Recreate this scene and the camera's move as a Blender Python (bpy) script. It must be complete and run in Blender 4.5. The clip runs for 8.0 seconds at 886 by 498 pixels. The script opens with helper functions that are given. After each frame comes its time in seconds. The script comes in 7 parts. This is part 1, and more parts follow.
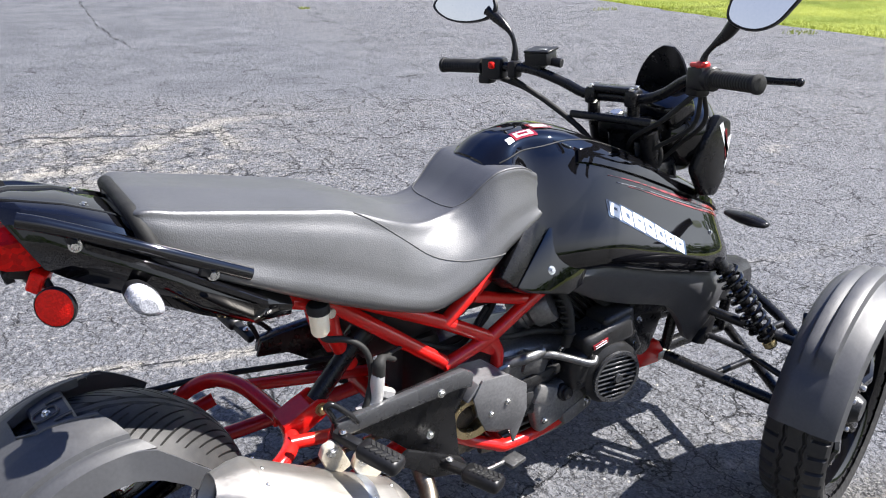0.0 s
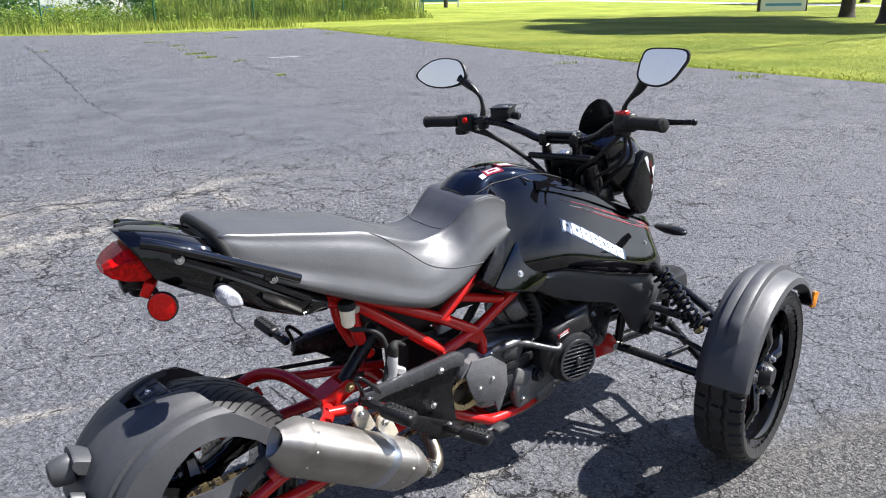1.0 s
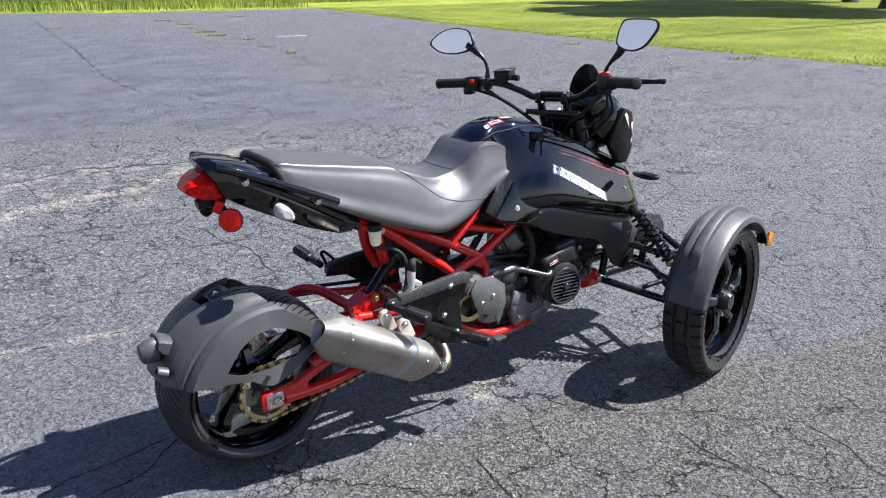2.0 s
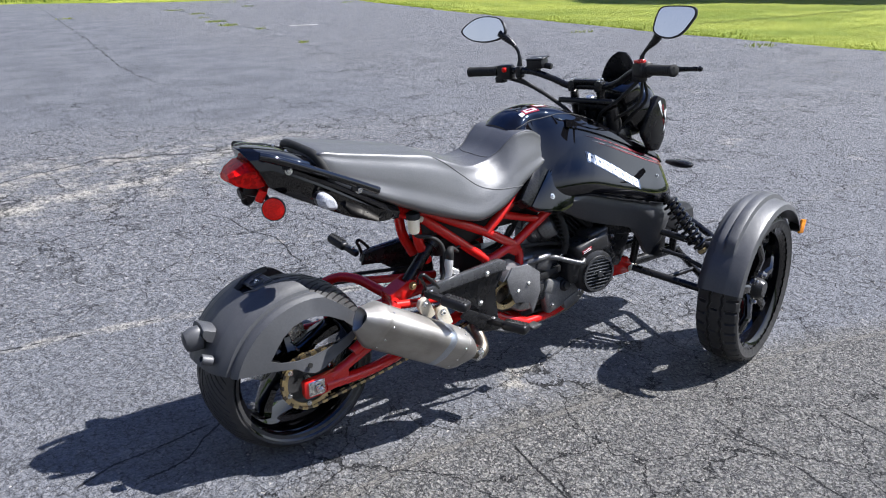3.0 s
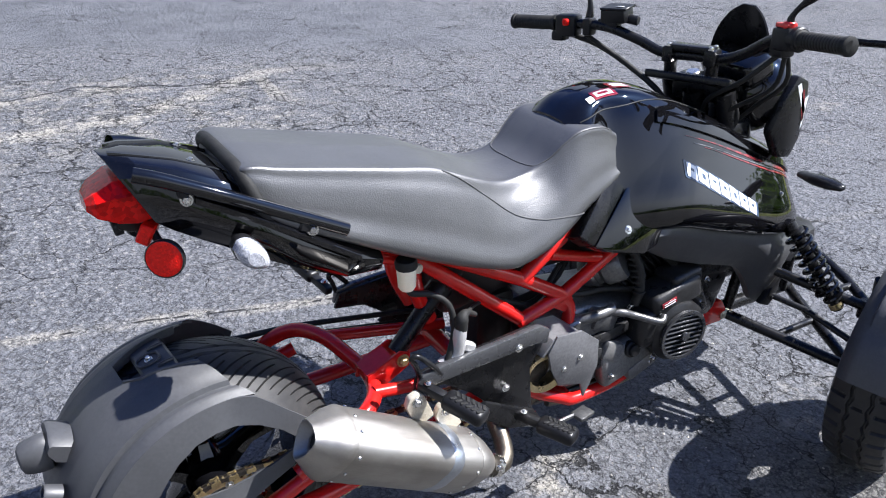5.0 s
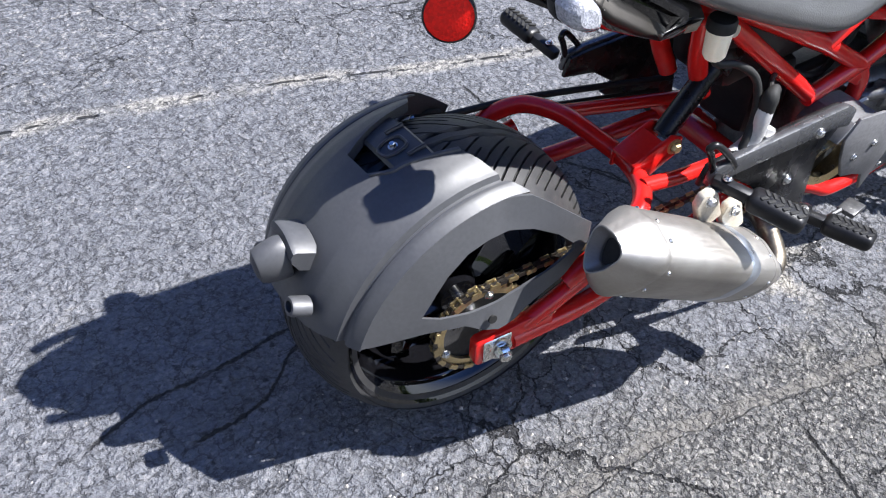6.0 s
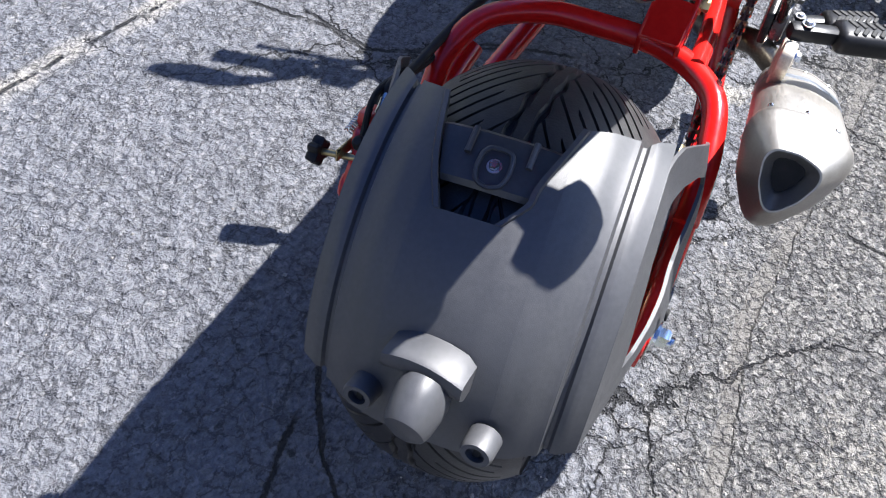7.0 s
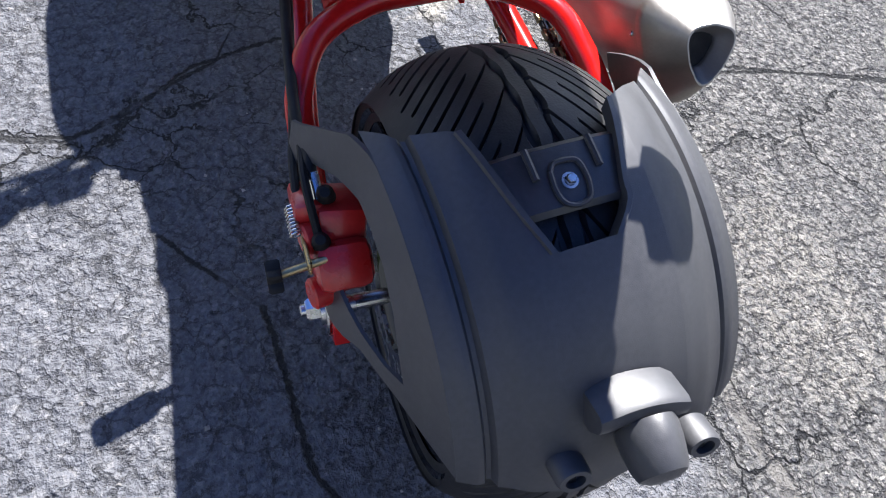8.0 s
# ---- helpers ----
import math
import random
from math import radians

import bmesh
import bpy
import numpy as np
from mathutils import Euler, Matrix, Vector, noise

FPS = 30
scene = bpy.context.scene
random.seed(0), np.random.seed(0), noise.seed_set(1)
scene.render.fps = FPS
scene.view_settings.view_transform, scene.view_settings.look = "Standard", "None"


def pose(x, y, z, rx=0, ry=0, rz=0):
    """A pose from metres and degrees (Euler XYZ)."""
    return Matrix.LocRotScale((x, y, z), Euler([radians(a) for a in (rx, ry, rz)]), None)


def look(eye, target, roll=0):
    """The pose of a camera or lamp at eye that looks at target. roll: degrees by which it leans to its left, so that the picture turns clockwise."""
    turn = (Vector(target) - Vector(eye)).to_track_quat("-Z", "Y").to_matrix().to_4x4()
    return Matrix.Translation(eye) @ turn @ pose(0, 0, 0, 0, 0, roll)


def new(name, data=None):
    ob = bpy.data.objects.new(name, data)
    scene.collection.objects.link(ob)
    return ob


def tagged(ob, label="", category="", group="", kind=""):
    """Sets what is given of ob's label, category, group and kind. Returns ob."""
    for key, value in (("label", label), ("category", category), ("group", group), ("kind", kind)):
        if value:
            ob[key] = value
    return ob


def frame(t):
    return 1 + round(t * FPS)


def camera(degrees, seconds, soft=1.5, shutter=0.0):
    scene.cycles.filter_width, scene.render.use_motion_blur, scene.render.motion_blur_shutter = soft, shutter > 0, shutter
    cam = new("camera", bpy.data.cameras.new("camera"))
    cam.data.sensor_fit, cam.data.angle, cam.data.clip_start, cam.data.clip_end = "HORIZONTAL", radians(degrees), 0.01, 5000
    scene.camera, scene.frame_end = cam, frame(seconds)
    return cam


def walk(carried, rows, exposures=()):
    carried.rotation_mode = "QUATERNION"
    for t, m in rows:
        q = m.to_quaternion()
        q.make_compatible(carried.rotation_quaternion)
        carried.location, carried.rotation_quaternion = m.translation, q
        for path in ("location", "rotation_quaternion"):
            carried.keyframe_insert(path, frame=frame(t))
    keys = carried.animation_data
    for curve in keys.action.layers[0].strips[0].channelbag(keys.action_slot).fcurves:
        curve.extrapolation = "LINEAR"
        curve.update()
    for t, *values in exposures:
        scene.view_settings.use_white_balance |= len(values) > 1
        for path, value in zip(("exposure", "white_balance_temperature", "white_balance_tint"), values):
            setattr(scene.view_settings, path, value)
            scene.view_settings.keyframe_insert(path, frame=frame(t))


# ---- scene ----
# the camera, handheld, walks round a parked three-wheeler: x runs along it towards its nose, y to its left
cam = camera(58.8, 8.0, 1.1)
ROWS = [
    (0, (-0.145, -1.252, 1.263), (0.895, 0.281, 0.508), 1.6),
    (0.5, (-0.348, -1.456, 1.311), (0.729, 0.052, 0.558), -0.1),
    (1, (-0.44, -1.622, 1.338), (0.671, -0.081, 0.713), -0.8),
    (1.5, (-0.555, -1.837, 1.337), (0.55, -0.3, 0.692), -0.3),
    (2, (-0.711, -1.957, 1.33), (0.387, -0.423, 0.665), -0.3),
    (2.2, (-0.802, -1.966, 1.327), (0.293, -0.433, 0.657), -0.4),
    (3.3, (-0.761, -1.858, 1.34), (0.311, -0.318, 0.646), -0.7),
    (3.5, (-0.652, -1.803, 1.363), (0.429, -0.263, 0.684), -0.9),
    (4, (-0.444, -1.605, 1.363), (0.673, -0.062, 0.754), -1.3),
    (4.2, (-0.359, -1.493, 1.359), (0.793, 0.021, 0.743), -1.4),
    (5.3, (-0.245, -1.117, 1.234), (0.638, 0.363, 0.22), 3.0),
    (5.5, (-0.313, -1.037, 1.204), (0.535, 0.39, 0.088), 3.5),
    (6, (-0.444, -0.786, 1.15), (0.285, 0.465, -0.229), 1.5),
    (6.5, (-0.469, -0.436, 1.089), (0.24, 0.53, -0.512), -4.1),
    (7, (-0.509, -0.156, 1.046), (0.532, 0.325, -0.592), 2.5),
    (7.5, (-0.476, 0.049, 1.026), (0.667, 0.023, -0.615), 6.7),
    (8, (-0.399, 0.255, 1.001), (0.592, -0.212, -0.672), 11.0),
]
walk(cam, [(t, look(eye, target, roll)) for t, eye, target, roll in ROWS], [(0.0, 1.60, 6300, 12), (0.5, 1.44, 6240, 12), (1.5, 1.28, 6130, 12), (3.5, 1.28, 5950, 12), (4.2, 1.32, 5930, 12), (5.5, 1.52, 5950, 13), (6.5, 1.75, 6010, 12), (8.0, 1.85, 6080, 13)])

# ---- light ----
SUN = Vector((0.65, -0.345, 1.0)).normalized()
world = bpy.data.worlds.new("sky")
scene.world = world
world.use_nodes = True
sky = world.node_tree.nodes.new("ShaderNodeTexSky")
sky.sky_type, sky.sun_disc = "NISHITA", False
sky.sun_elevation = math.asin(SUN.z)
sky.sun_rotation = math.atan2(SUN.x, SUN.y)
sky.air_density, sky.dust_density, sky.ozone_density = 1.0, 2.0, 5.0
back = world.node_tree.nodes["Background"]
back.inputs[1].default_value = 0.035
deepen = world.node_tree.nodes.new("ShaderNodeMix")
deepen.data_type, deepen.blend_type = "RGBA", "MULTIPLY"
deepen.inputs[0].default_value = 1.0
deepen.inputs[7].default_value = (0.52, 0.86, 1.55, 1.0)
world.node_tree.links.new(sky.outputs[0], deepen.inputs[6])
# pale haze low in the sky
height = world.node_tree.nodes.new("ShaderNodeSeparateXYZ")
world.node_tree.links.new(world.node_tree.nodes.new("ShaderNodeTexCoord").outputs["Generated"], height.inputs[0])
thick = world.node_tree.nodes.new("ShaderNodeMapRange")
for key, v in (("From Min", 0.28), ("From Max", 0.62), ("To Min", 0.95), ("To Max", 0.0)):
    thick.inputs[key].default_value = v
world.node_tree.links.new(height.outputs[2], thick.inputs["Value"])
haze = world.node_tree.nodes.new("ShaderNodeMix")
haze.data_type = "RGBA"
world.node_tree.links.new(thick.outputs["Result"], haze.inputs[0])
world.node_tree.links.new(deepen.outputs[2], haze.inputs[6])
# the haze is brighter towards the sun
toward = world.node_tree.nodes.new("ShaderNodeVectorMath")
toward.operation = "DOT_PRODUCT"
toward.inputs[1].default_value = SUN
world.node_tree.links.new(height.inputs[0].links[0].from_socket, toward.inputs[0])
glow = world.node_tree.nodes.new("ShaderNodeMapRange")
glow.interpolation_type = "SMOOTHSTEP"
for key, v in (("From Min", 0.25), ("From Max", 0.90), ("To Min", 0.90), ("To Max", 2.8)):
    glow.inputs[key].default_value = v
world.node_tree.links.new(toward.outputs["Value"], glow.inputs["Value"])
aureole = world.node_tree.nodes.new("ShaderNodeVectorMath")
aureole.operation = "SCALE"
aureole.inputs[0].default_value = (7.3, 7.7, 8.0)
world.node_tree.links.new(glow.outputs["Result"], aureole.inputs["Scale"])
world.node_tree.links.new(aureole.outputs[0], haze.inputs[7])
world.node_tree.links.new(haze.outputs[2], back.inputs[0])
sun = new("sun", bpy.data.lights.new("sun", "SUN"))
sun.data.energy, sun.data.angle, sun.data.color = 5.3, radians(0.53), (1.0, 0.950, 0.865)
sun.matrix_world = look(SUN * 20, (0, 0, 0))


# ---- materials ----
class Nodes:
    """A short hand for building a node material."""

    def __init__(self, name):
        self.mat = bpy.data.materials.new(name)
        self.mat.use_nodes = True
        self.tree = self.mat.node_tree
        self.bsdf = self.tree.nodes["Principled BSDF"]
        self.coord = self.tree.nodes.new("ShaderNodeTexCoord").outputs["Object"]

    def add(self, kind, **values):
        n = self.tree.nodes.new("ShaderNode" + kind)
        for key, value in values.items():
            if key.startswith("i_"):
                key = key[2:].replace("_", " ")
                slot = n.inputs[int(key)] if key.isdigit() else n.inputs[key]
                if isinstance(value, bpy.types.NodeSocket):
                    self.tree.links.new(value, slot)
                else:
                    slot.default_value = value
            elif key == "op":
                n.operation = value
            elif key == "feature":
                n.feature = value
            elif key == "mode":
                n.data_type = value
            elif key == "blend":
                n.blend_type = value
        return n

    def noise(self, scale, detail=3.0, rough=0.55, vec=None, distort=0.0):
        n = self.add("TexNoise", i_Vector=vec or self.coord, i_Scale=scale, i_Detail=detail, i_Roughness=rough, i_Distortion=distort)
        return n.outputs["Fac"]

    def voronoi(self, scale, feature="F1", vec=None, out="Distance"):
        n = self.add("TexVoronoi", feature=feature, i_Vector=vec or self.coord, i_Scale=scale)
        return n.outputs[out]

    def math(self, op, a, b=0.0, c=0.0):
        return self.add("Math", op=op, i_0=a, i_1=b, i_2=c).outputs[0]

    def span(self, value, a, b, lo=0.0, hi=1.0):
        n = self.add("MapRange", i_Value=value)
        n.interpolation_type = "SMOOTHSTEP"
        for key, v in zip(("From Min", "From Max", "To Min", "To Max"), (a, b, lo, hi)):
            n.inputs[key].default_value = v
        return n.outputs["Result"]

    def mix(self, fac, a, b, blend="MIX"):
        n = self.add("Mix", mode="RGBA", blend=blend)
        for slot, v in ((0, fac), (6, a), (7, b)):
            if isinstance(v, bpy.types.NodeSocket):
                self.tree.links.new(v, n.inputs[slot])
            else:
                n.inputs[slot].default_value = v if slot == 0 else (*v, 1.0)
        return n.outputs[2]

    def ramp(self, fac, lo, hi, a=0.3, b=0.7):
        return self.mix(self.span(fac, a, b), lo, hi)

    def put(self, **values):
        for key, v in values.items():
            slot = self.bsdf.inputs[key.replace("_", " ")]
            if isinstance(v, bpy.types.NodeSocket):
                self.tree.links.new(v, slot)
            elif isinstance(v, tuple):
                slot.default_value = (*v, 1.0)
            else:
                slot.default_value = v
        return self

    def bump(self, height, strength=0.3, distance=0.002):
        n = self.add("Bump", i_Height=height, i_Strength=strength, i_Distance=distance)
        self.tree.links.new(n.outputs[0], self.bsdf.inputs["Normal"])
        return self


def surface(name, lo, hi, rough, metal=0.0, scale=30.0, grain=0.0, grain_scale=900.0, coat=0.0, coat_rough=0.03, rough_spread=0.08, depth=0.0006, wear=None, shine=0.5):
    """A material that varies between two colours at two scales, with grain relief and uneven gloss."""
    n = Nodes(name)
    coarse = n.noise(scale * 0.25, 4.0)
    fine = n.noise(scale * 6.0, 3.0)
    both = n.math("MULTIPLY_ADD", fine, 0.4, n.math("MULTIPLY", coarse, 0.6))
    colour = n.ramp(both, lo, hi, 0.35, 0.65)
    if wear:
        colour = n.mix(n.span(n.noise(scale * 1.7, 6.0, 0.7), 0.62, 0.72), colour, wear)
    n.put(Base_Color=colour, Metallic=metal, Coat_Weight=coat, Coat_Roughness=coat_rough, Specular_IOR_Level=shine)
    n.put(Roughness=n.span(n.noise(scale, 4.0), 0.3, 0.7, rough - rough_spread, rough + rough_spread))
    if grain:
        n.bump(n.voronoi(grain_scale), grain, depth)
    return n.mat


gloss_black = surface("gloss black paint", (0.0025, 0.0025, 0.003), (0.004, 0.004, 0.005), 0.025, rough_spread=0.012, coat=0.20, coat_rough=0.03, shine=0.50)
satin_black = surface("satin black paint", (0.006, 0.006, 0.0065), (0.011, 0.011, 0.012), 0.28, grain=0.05, shine=0.3)
fender_plastic = surface("moulded grey plastic", (0.040, 0.041, 0.044), (0.054, 0.055, 0.059), 0.47, grain=0.25, grain_scale=1400.0, depth=0.0003, rough_spread=0.05, shine=0.62)
black_plastic = surface("black plastic", (0.007, 0.007, 0.008), (0.013, 0.013, 0.014), 0.38, grain=0.2, grain_scale=1200.0, depth=0.0003, shine=0.28)
rubber = surface("black rubber", (0.008, 0.008, 0.008), (0.018, 0.018, 0.017), 0.62, grain=0.3, grain_scale=500.0, scale=14.0, shine=0.3)
tyre_rubber = surface("tyre rubber", (0.019, 0.019, 0.020), (0.035, 0.034, 0.033), 0.50, grain=0.3, grain_scale=400.0, scale=12.0, wear=(0.058, 0.056, 0.052), shine=0.35)
seat_vinyl = surface("black grained vinyl", (0.040, 0.0405, 0.042), (0.053, 0.0535, 0.056), 0.42, grain=0.45, grain_scale=430.0, depth=0.0006, rough_spread=0.03, shine=1.0, coat=0.3, coat_rough=0.42)
red_paint = surface("red enamel", (0.47, 0.0085, 0.0070), (0.57, 0.0135, 0.0095), 0.20, coat=0.1, scale=20.0, rough_spread=0.05)
red_cast = surface("red painted casting", (0.48, 0.014, 0.012), (0.58, 0.02, 0.016), 0.34, coat=0.3, grain=0.2, grain_scale=300.0)
engine_black = surface("engine black", (0.012, 0.012, 0.0125), (0.026, 0.026, 0.027), 0.34, grain=0.4, grain_scale=260.0, wear=(0.07, 0.066, 0.06), shine=0.3)
cast_metal = surface("cast aluminium", (0.34, 0.34, 0.34), (0.52, 0.51, 0.50), 0.40, metal=0.5, grain=0.3, grain_scale=420.0, wear=(0.16, 0.14, 0.12))
worn_alloy = surface("worn grey alloy", (0.12, 0.12, 0.12), (0.24, 0.235, 0.225), 0.42, metal=0.4, grain=0.3, grain_scale=380.0, wear=(0.06, 0.055, 0.05))
dark_metal = surface("dark cast metal", (0.09, 0.09, 0.092), (0.18, 0.18, 0.18), 0.36, metal=0.7, grain=0.3, grain_scale=380.0)
zinc = surface("zinc plated steel", (0.55, 0.55, 0.54), (0.72, 0.71, 0.69), 0.25, metal=1.0, scale=60.0)
cream_metal = surface("weathered bare bracket metal", (0.42, 0.37, 0.28), (0.62, 0.57, 0.47), 0.45, metal=0.35, scale=50.0, wear=(0.22, 0.14, 0.08))
guard_grey = surface("grey satin steel", (0.030, 0.031, 0.034), (0.050, 0.051, 0.054), 0.26, grain=0.1, shine=0.9)
guard_bright = surface("scuffed grey sheet metal", (0.115, 0.115, 0.118), (0.19, 0.19, 0.195), 0.36, metal=0.35, grain=0.15, grain_scale=300.0, wear=(0.07, 0.065, 0.06))
gold_metal = surface("gold plated steel", (0.40, 0.31, 0.15), (0.58, 0.47, 0.27), 0.34, metal=0.9, scale=40.0, wear=(0.16, 0.11, 0.06))
chain_metal = surface("oiled chain steel", (0.05, 0.048, 0.045), (0.14, 0.12, 0.10), 0.35, metal=0.9, scale=80.0)
red_stripe = surface("red and grey decal film", (0.09, 0.006, 0.010), (0.24, 0.015, 0.02), 0.2, coat=0.6, scale=160.0)
grey_stripe = surface("pale grey decal film", (0.42, 0.43, 0.45), (0.58, 0.59, 0.60), 0.25, coat=0.6)
dim_stripe = surface("dull grey decal film", (0.10, 0.10, 0.11), (0.20, 0.20, 0.21), 0.25, coat=0.6, scale=120.0)
white_decal = surface("white decal film", (0.68, 0.70, 0.72), (0.80, 0.82, 0.84), 0.25, coat=0.4)
blue_decal = surface("dark blue decal film", (0.03, 0.05, 0.09), (0.05, 0.08, 0.14), 0.25, coat=0.4)
thread = surface("grey thread", (0.05, 0.05, 0.05), (0.09, 0.09, 0.09), 0.7)
reservoir_plastic = surface("milky fluid cup plastic", (0.88, 0.80, 0.60), (0.93, 0.88, 0.74), 0.35, scale=60.0)
mirror_glass = surface("mirror", (0.88, 0.90, 0.92), (0.93, 0.94, 0.95), 0.02, metal=1.0, rough_spread=0.005)


def lens(name, colour, rough=0.12, facets=120.0, spread=0.55, shine=0.5):
    """Ribbed lamp plastic: cells of lighter and darker colour under a clear skin."""
    n = Nodes(name)
    cell = n.add("SeparateColor", i_0=n.add("TexVoronoi", feature="F1", i_Vector=n.coord, i_Scale=facets).outputs["Color"]).outputs[0]
    deep = tuple(v * (1 - spread) for v in colour)
    n.put(Base_Color=n.mix(cell, deep, colour), Roughness=rough, Coat_Weight=shine, Coat_Roughness=0.04, Specular_IOR_Level=shine * 0.6)
    n.bump(n.voronoi(facets, "F1"), 0.35, 0.0012)
    return n.mat


red_lens = lens("red lens", (0.78, 0.006, 0.004), 0.12, 130.0, 0.55, 0.2)
red_disc = lens("red reflector", (0.90, 0.012, 0.006), 0.4, 330.0, 0.25, 0.25)
amber_lens = lens("amber lens", (0.85, 0.28, 0.01))
clear_lens = lens("clear reflector", (0.46, 0.47, 0.51), 0.15, 420.0, 0.45, 0.8)

steel = Nodes("brushed stainless steel")
stretch = steel.add("Mapping", i_Vector=steel.coord, i_Rotation=(0.0, radians(-30), 0.0), i_Scale=(1.0, 1.0, 1.0)).outputs[0]
brushed = steel.noise(6.0, 5.0, 0.7, vec=steel.add("VectorMath", op="MULTIPLY", i_0=stretch, i_1=(6.0, 60.0, 60.0)).outputs[0])
steel.put(Base_Color=steel.ramp(steel.noise(9.0, 5.0), (0.30, 0.283, 0.258), (0.41, 0.392, 0.365), 0.3, 0.7), Metallic=1.0,
          Roughness=steel.span(brushed, 0.3, 0.7, 0.45, 0.57))
steel.bump(brushed, 0.03, 0.0001)
steel = steel.mat
burnt_steel = surface("heat-tinted steel", (0.15, 0.13, 0.105), (0.28, 0.25, 0.20), 0.42, metal=1.0, scale=40.0, wear=(0.20, 0.15, 0.10))
strap_steel = surface("blue-grey steel band", (0.34, 0.37, 0.42), (0.42, 0.45, 0.50), 0.34, metal=0.9)


# ---- the ground ----
def asphalt():
    n = Nodes("weathered asphalt")
    xyz = n.add("SeparateXYZ", i_0=n.coord).outputs
    x, y = xyz[0], xyz[1]
    wob = n.math("SUBTRACT", n.noise(2.3, 3.0), 0.5)
    wob2 = n.math("SUBTRACT", n.noise(14.0, 4.0), 0.5)

    def line(points, span, wobble=0.06, along=x, across=y):
        """Distance from a joint that runs along one axis through the points (along, across)."""
        x0, x1 = span
        c = n.add("FloatCurve")
        t = n.math("DIVIDE", n.math("SUBTRACT", along, x0), x1 - x0)
        n.tree.links.new(t, c.inputs[1])
        curve = c.mapping.curves[0]
        lo = min(p[1] for p in points)
        hi = max(p[1] for p in points) + 1e-6
        pts = [((px - x0) / (x1 - x0), (py - lo) / (hi - lo)) for px, py in points]
        curve.points[0].location, curve.points[1].location = pts[0], pts[-1]
        for p in pts[1:-1]:
            curve.points.new(*p)
        for p in curve.points:
            p.handle_type = "VECTOR"
        c.mapping.update()
        at = n.math("MULTIPLY_ADD", c.outputs[0], hi - lo, lo)
        off = n.math("SUBTRACT", across, at)
        off = n.math("MULTIPLY_ADD", wob, wobble, off)
        return n.math("MULTIPLY_ADD", wob2, wobble * 0.35, off)

    left = line([(-6.0, 1.75), (-0.52, 1.13), (0.06, 1.04), (0.54, 0.91), (3.1, 0.46), (4.6, 0.45), (11.0, 0.75)], (-6.0, 11.0))
    right = line([(-6.0, -1.0), (-0.27, -0.37), (0.26, -0.322), (0.98, -0.41), (2.23, -0.72), (11.0, -2.6)], (-6.0, 11.0), 0.04)
    band = line([(-6.0, 1.2), (-0.5, 3.0), (0.0, 3.18), (0.25, 3.27), (0.6, 3.28), (1.0, 3.6), (1.6, 4.05), (1.92, 4.02), (2.25, 3.9), (2.75, 3.77), (3.2, 3.8), (5.0, 3.9), (11.0, 4.4)], (-6.0, 11.0), 0.22)
    spur = line([(-6.0, 2.6), (-0.3, 3.72), (0.1, 3.93), (0.4, 4.02), (0.9, 3.84), (1.3, 3.70), (11.0, 6.0)], (-6.0, 11.0), 0.25)
    split = line([(7.0, 1.9), (8.4, 1.83), (9.8, 1.93), (11.7, 2.16), (14.4, 2.49), (17.4, 2.8), (24.0, 3.5)], (7.0, 24.0), 0.2, y, x)
    split2 = line([(8.0, 4.7), (9.6, 4.98), (11.0, 5.34), (12.6, 5.55), (14.6, 5.92), (16.0, 5.95), (20.3, 6.55), (24.0, 6.7)], (8.0, 24.0), 0.55, y, x)
    under = line([(-0.46, 0.040), (-0.430, 0.043), (-0.360, 0.050), (-0.300, 0.068), (-0.263, 0.100), (-0.231, 0.140), (-0.150, 0.197), (-0.098, 0.226), (-0.034, 0.233), (0.05, 0.240), (0.10, 0.246), (0.155, 0.254), (0.205, 0.298), (0.25, 0.340), (0.33, 0.40)], (-0.46, 0.33), 0.012)
    under2 = line([(-0.62, 0.100), (-0.544, 0.134), (-0.486, 0.161), (-0.451, 0.166), (-0.398, 0.168), (-0.351, 0.177), (-0.290, 0.185), (-0.236, 0.201), (-0.17, 0.204)], (-0.62, -0.17), 0.012)
    beside = line([(0.16, 0.80), (0.20, 0.76), (0.257, 0.646), (0.43, 0.547), (0.51, 0.505), (0.60, 0.53), (0.81, 0.518)], (0.16, 0.81), 0.03, y, x)
    outer = line([(-1.1, 0.35), (-0.972, 0.387), (-0.785, 0.435), (-0.639, 0.461), (-0.40, 0.50)], (-1.1, -0.40), 0.03, y, x)
    front = line([(-1.35, 1.02), (-1.047, 1.049), (-0.982, 1.065), (-0.882, 1.075), (-0.768, 1.064), (-0.665, 1.088)], (-1.35, -0.665), 0.03, y, x)
    front2 = line([(-1.5, 1.30), (-1.17, 1.358), (-1.115, 1.367), (-1.036, 1.416), (-0.962, 1.427), (-0.80, 1.441)], (-1.5, -0.80), 0.03, y, x)
    back1 = line([(1.30, 0.66), (1.42, 0.654), (1.53, 0.678), (1.71, 0.698), (1.90, 0.626), (2.13, 0.613)], (1.30, 2.13), 0.04, y, x)
    out1 = line([(-1.4, 0.26), (-0.966, 0.381), (-0.894, 0.404), (-0.785, 0.435), (-0.678, 0.466), (-0.603, 0.497)], (-1.4, -0.603), 0.03, y, x)
    inner = line([(0.10, 0.70), (0.196, 0.670), (0.296, 0.639), (0.394, 0.559), (0.491, 0.516), (0.548, 0.521), (0.70, 0.56)], (0.10, 0.70), 0.03, y, x)
    mottled = n.noise(7.0, 5.0, 0.65)
    near_left, near_right = n.math("ABSOLUTE", left), n.math("ABSOLUTE", right)
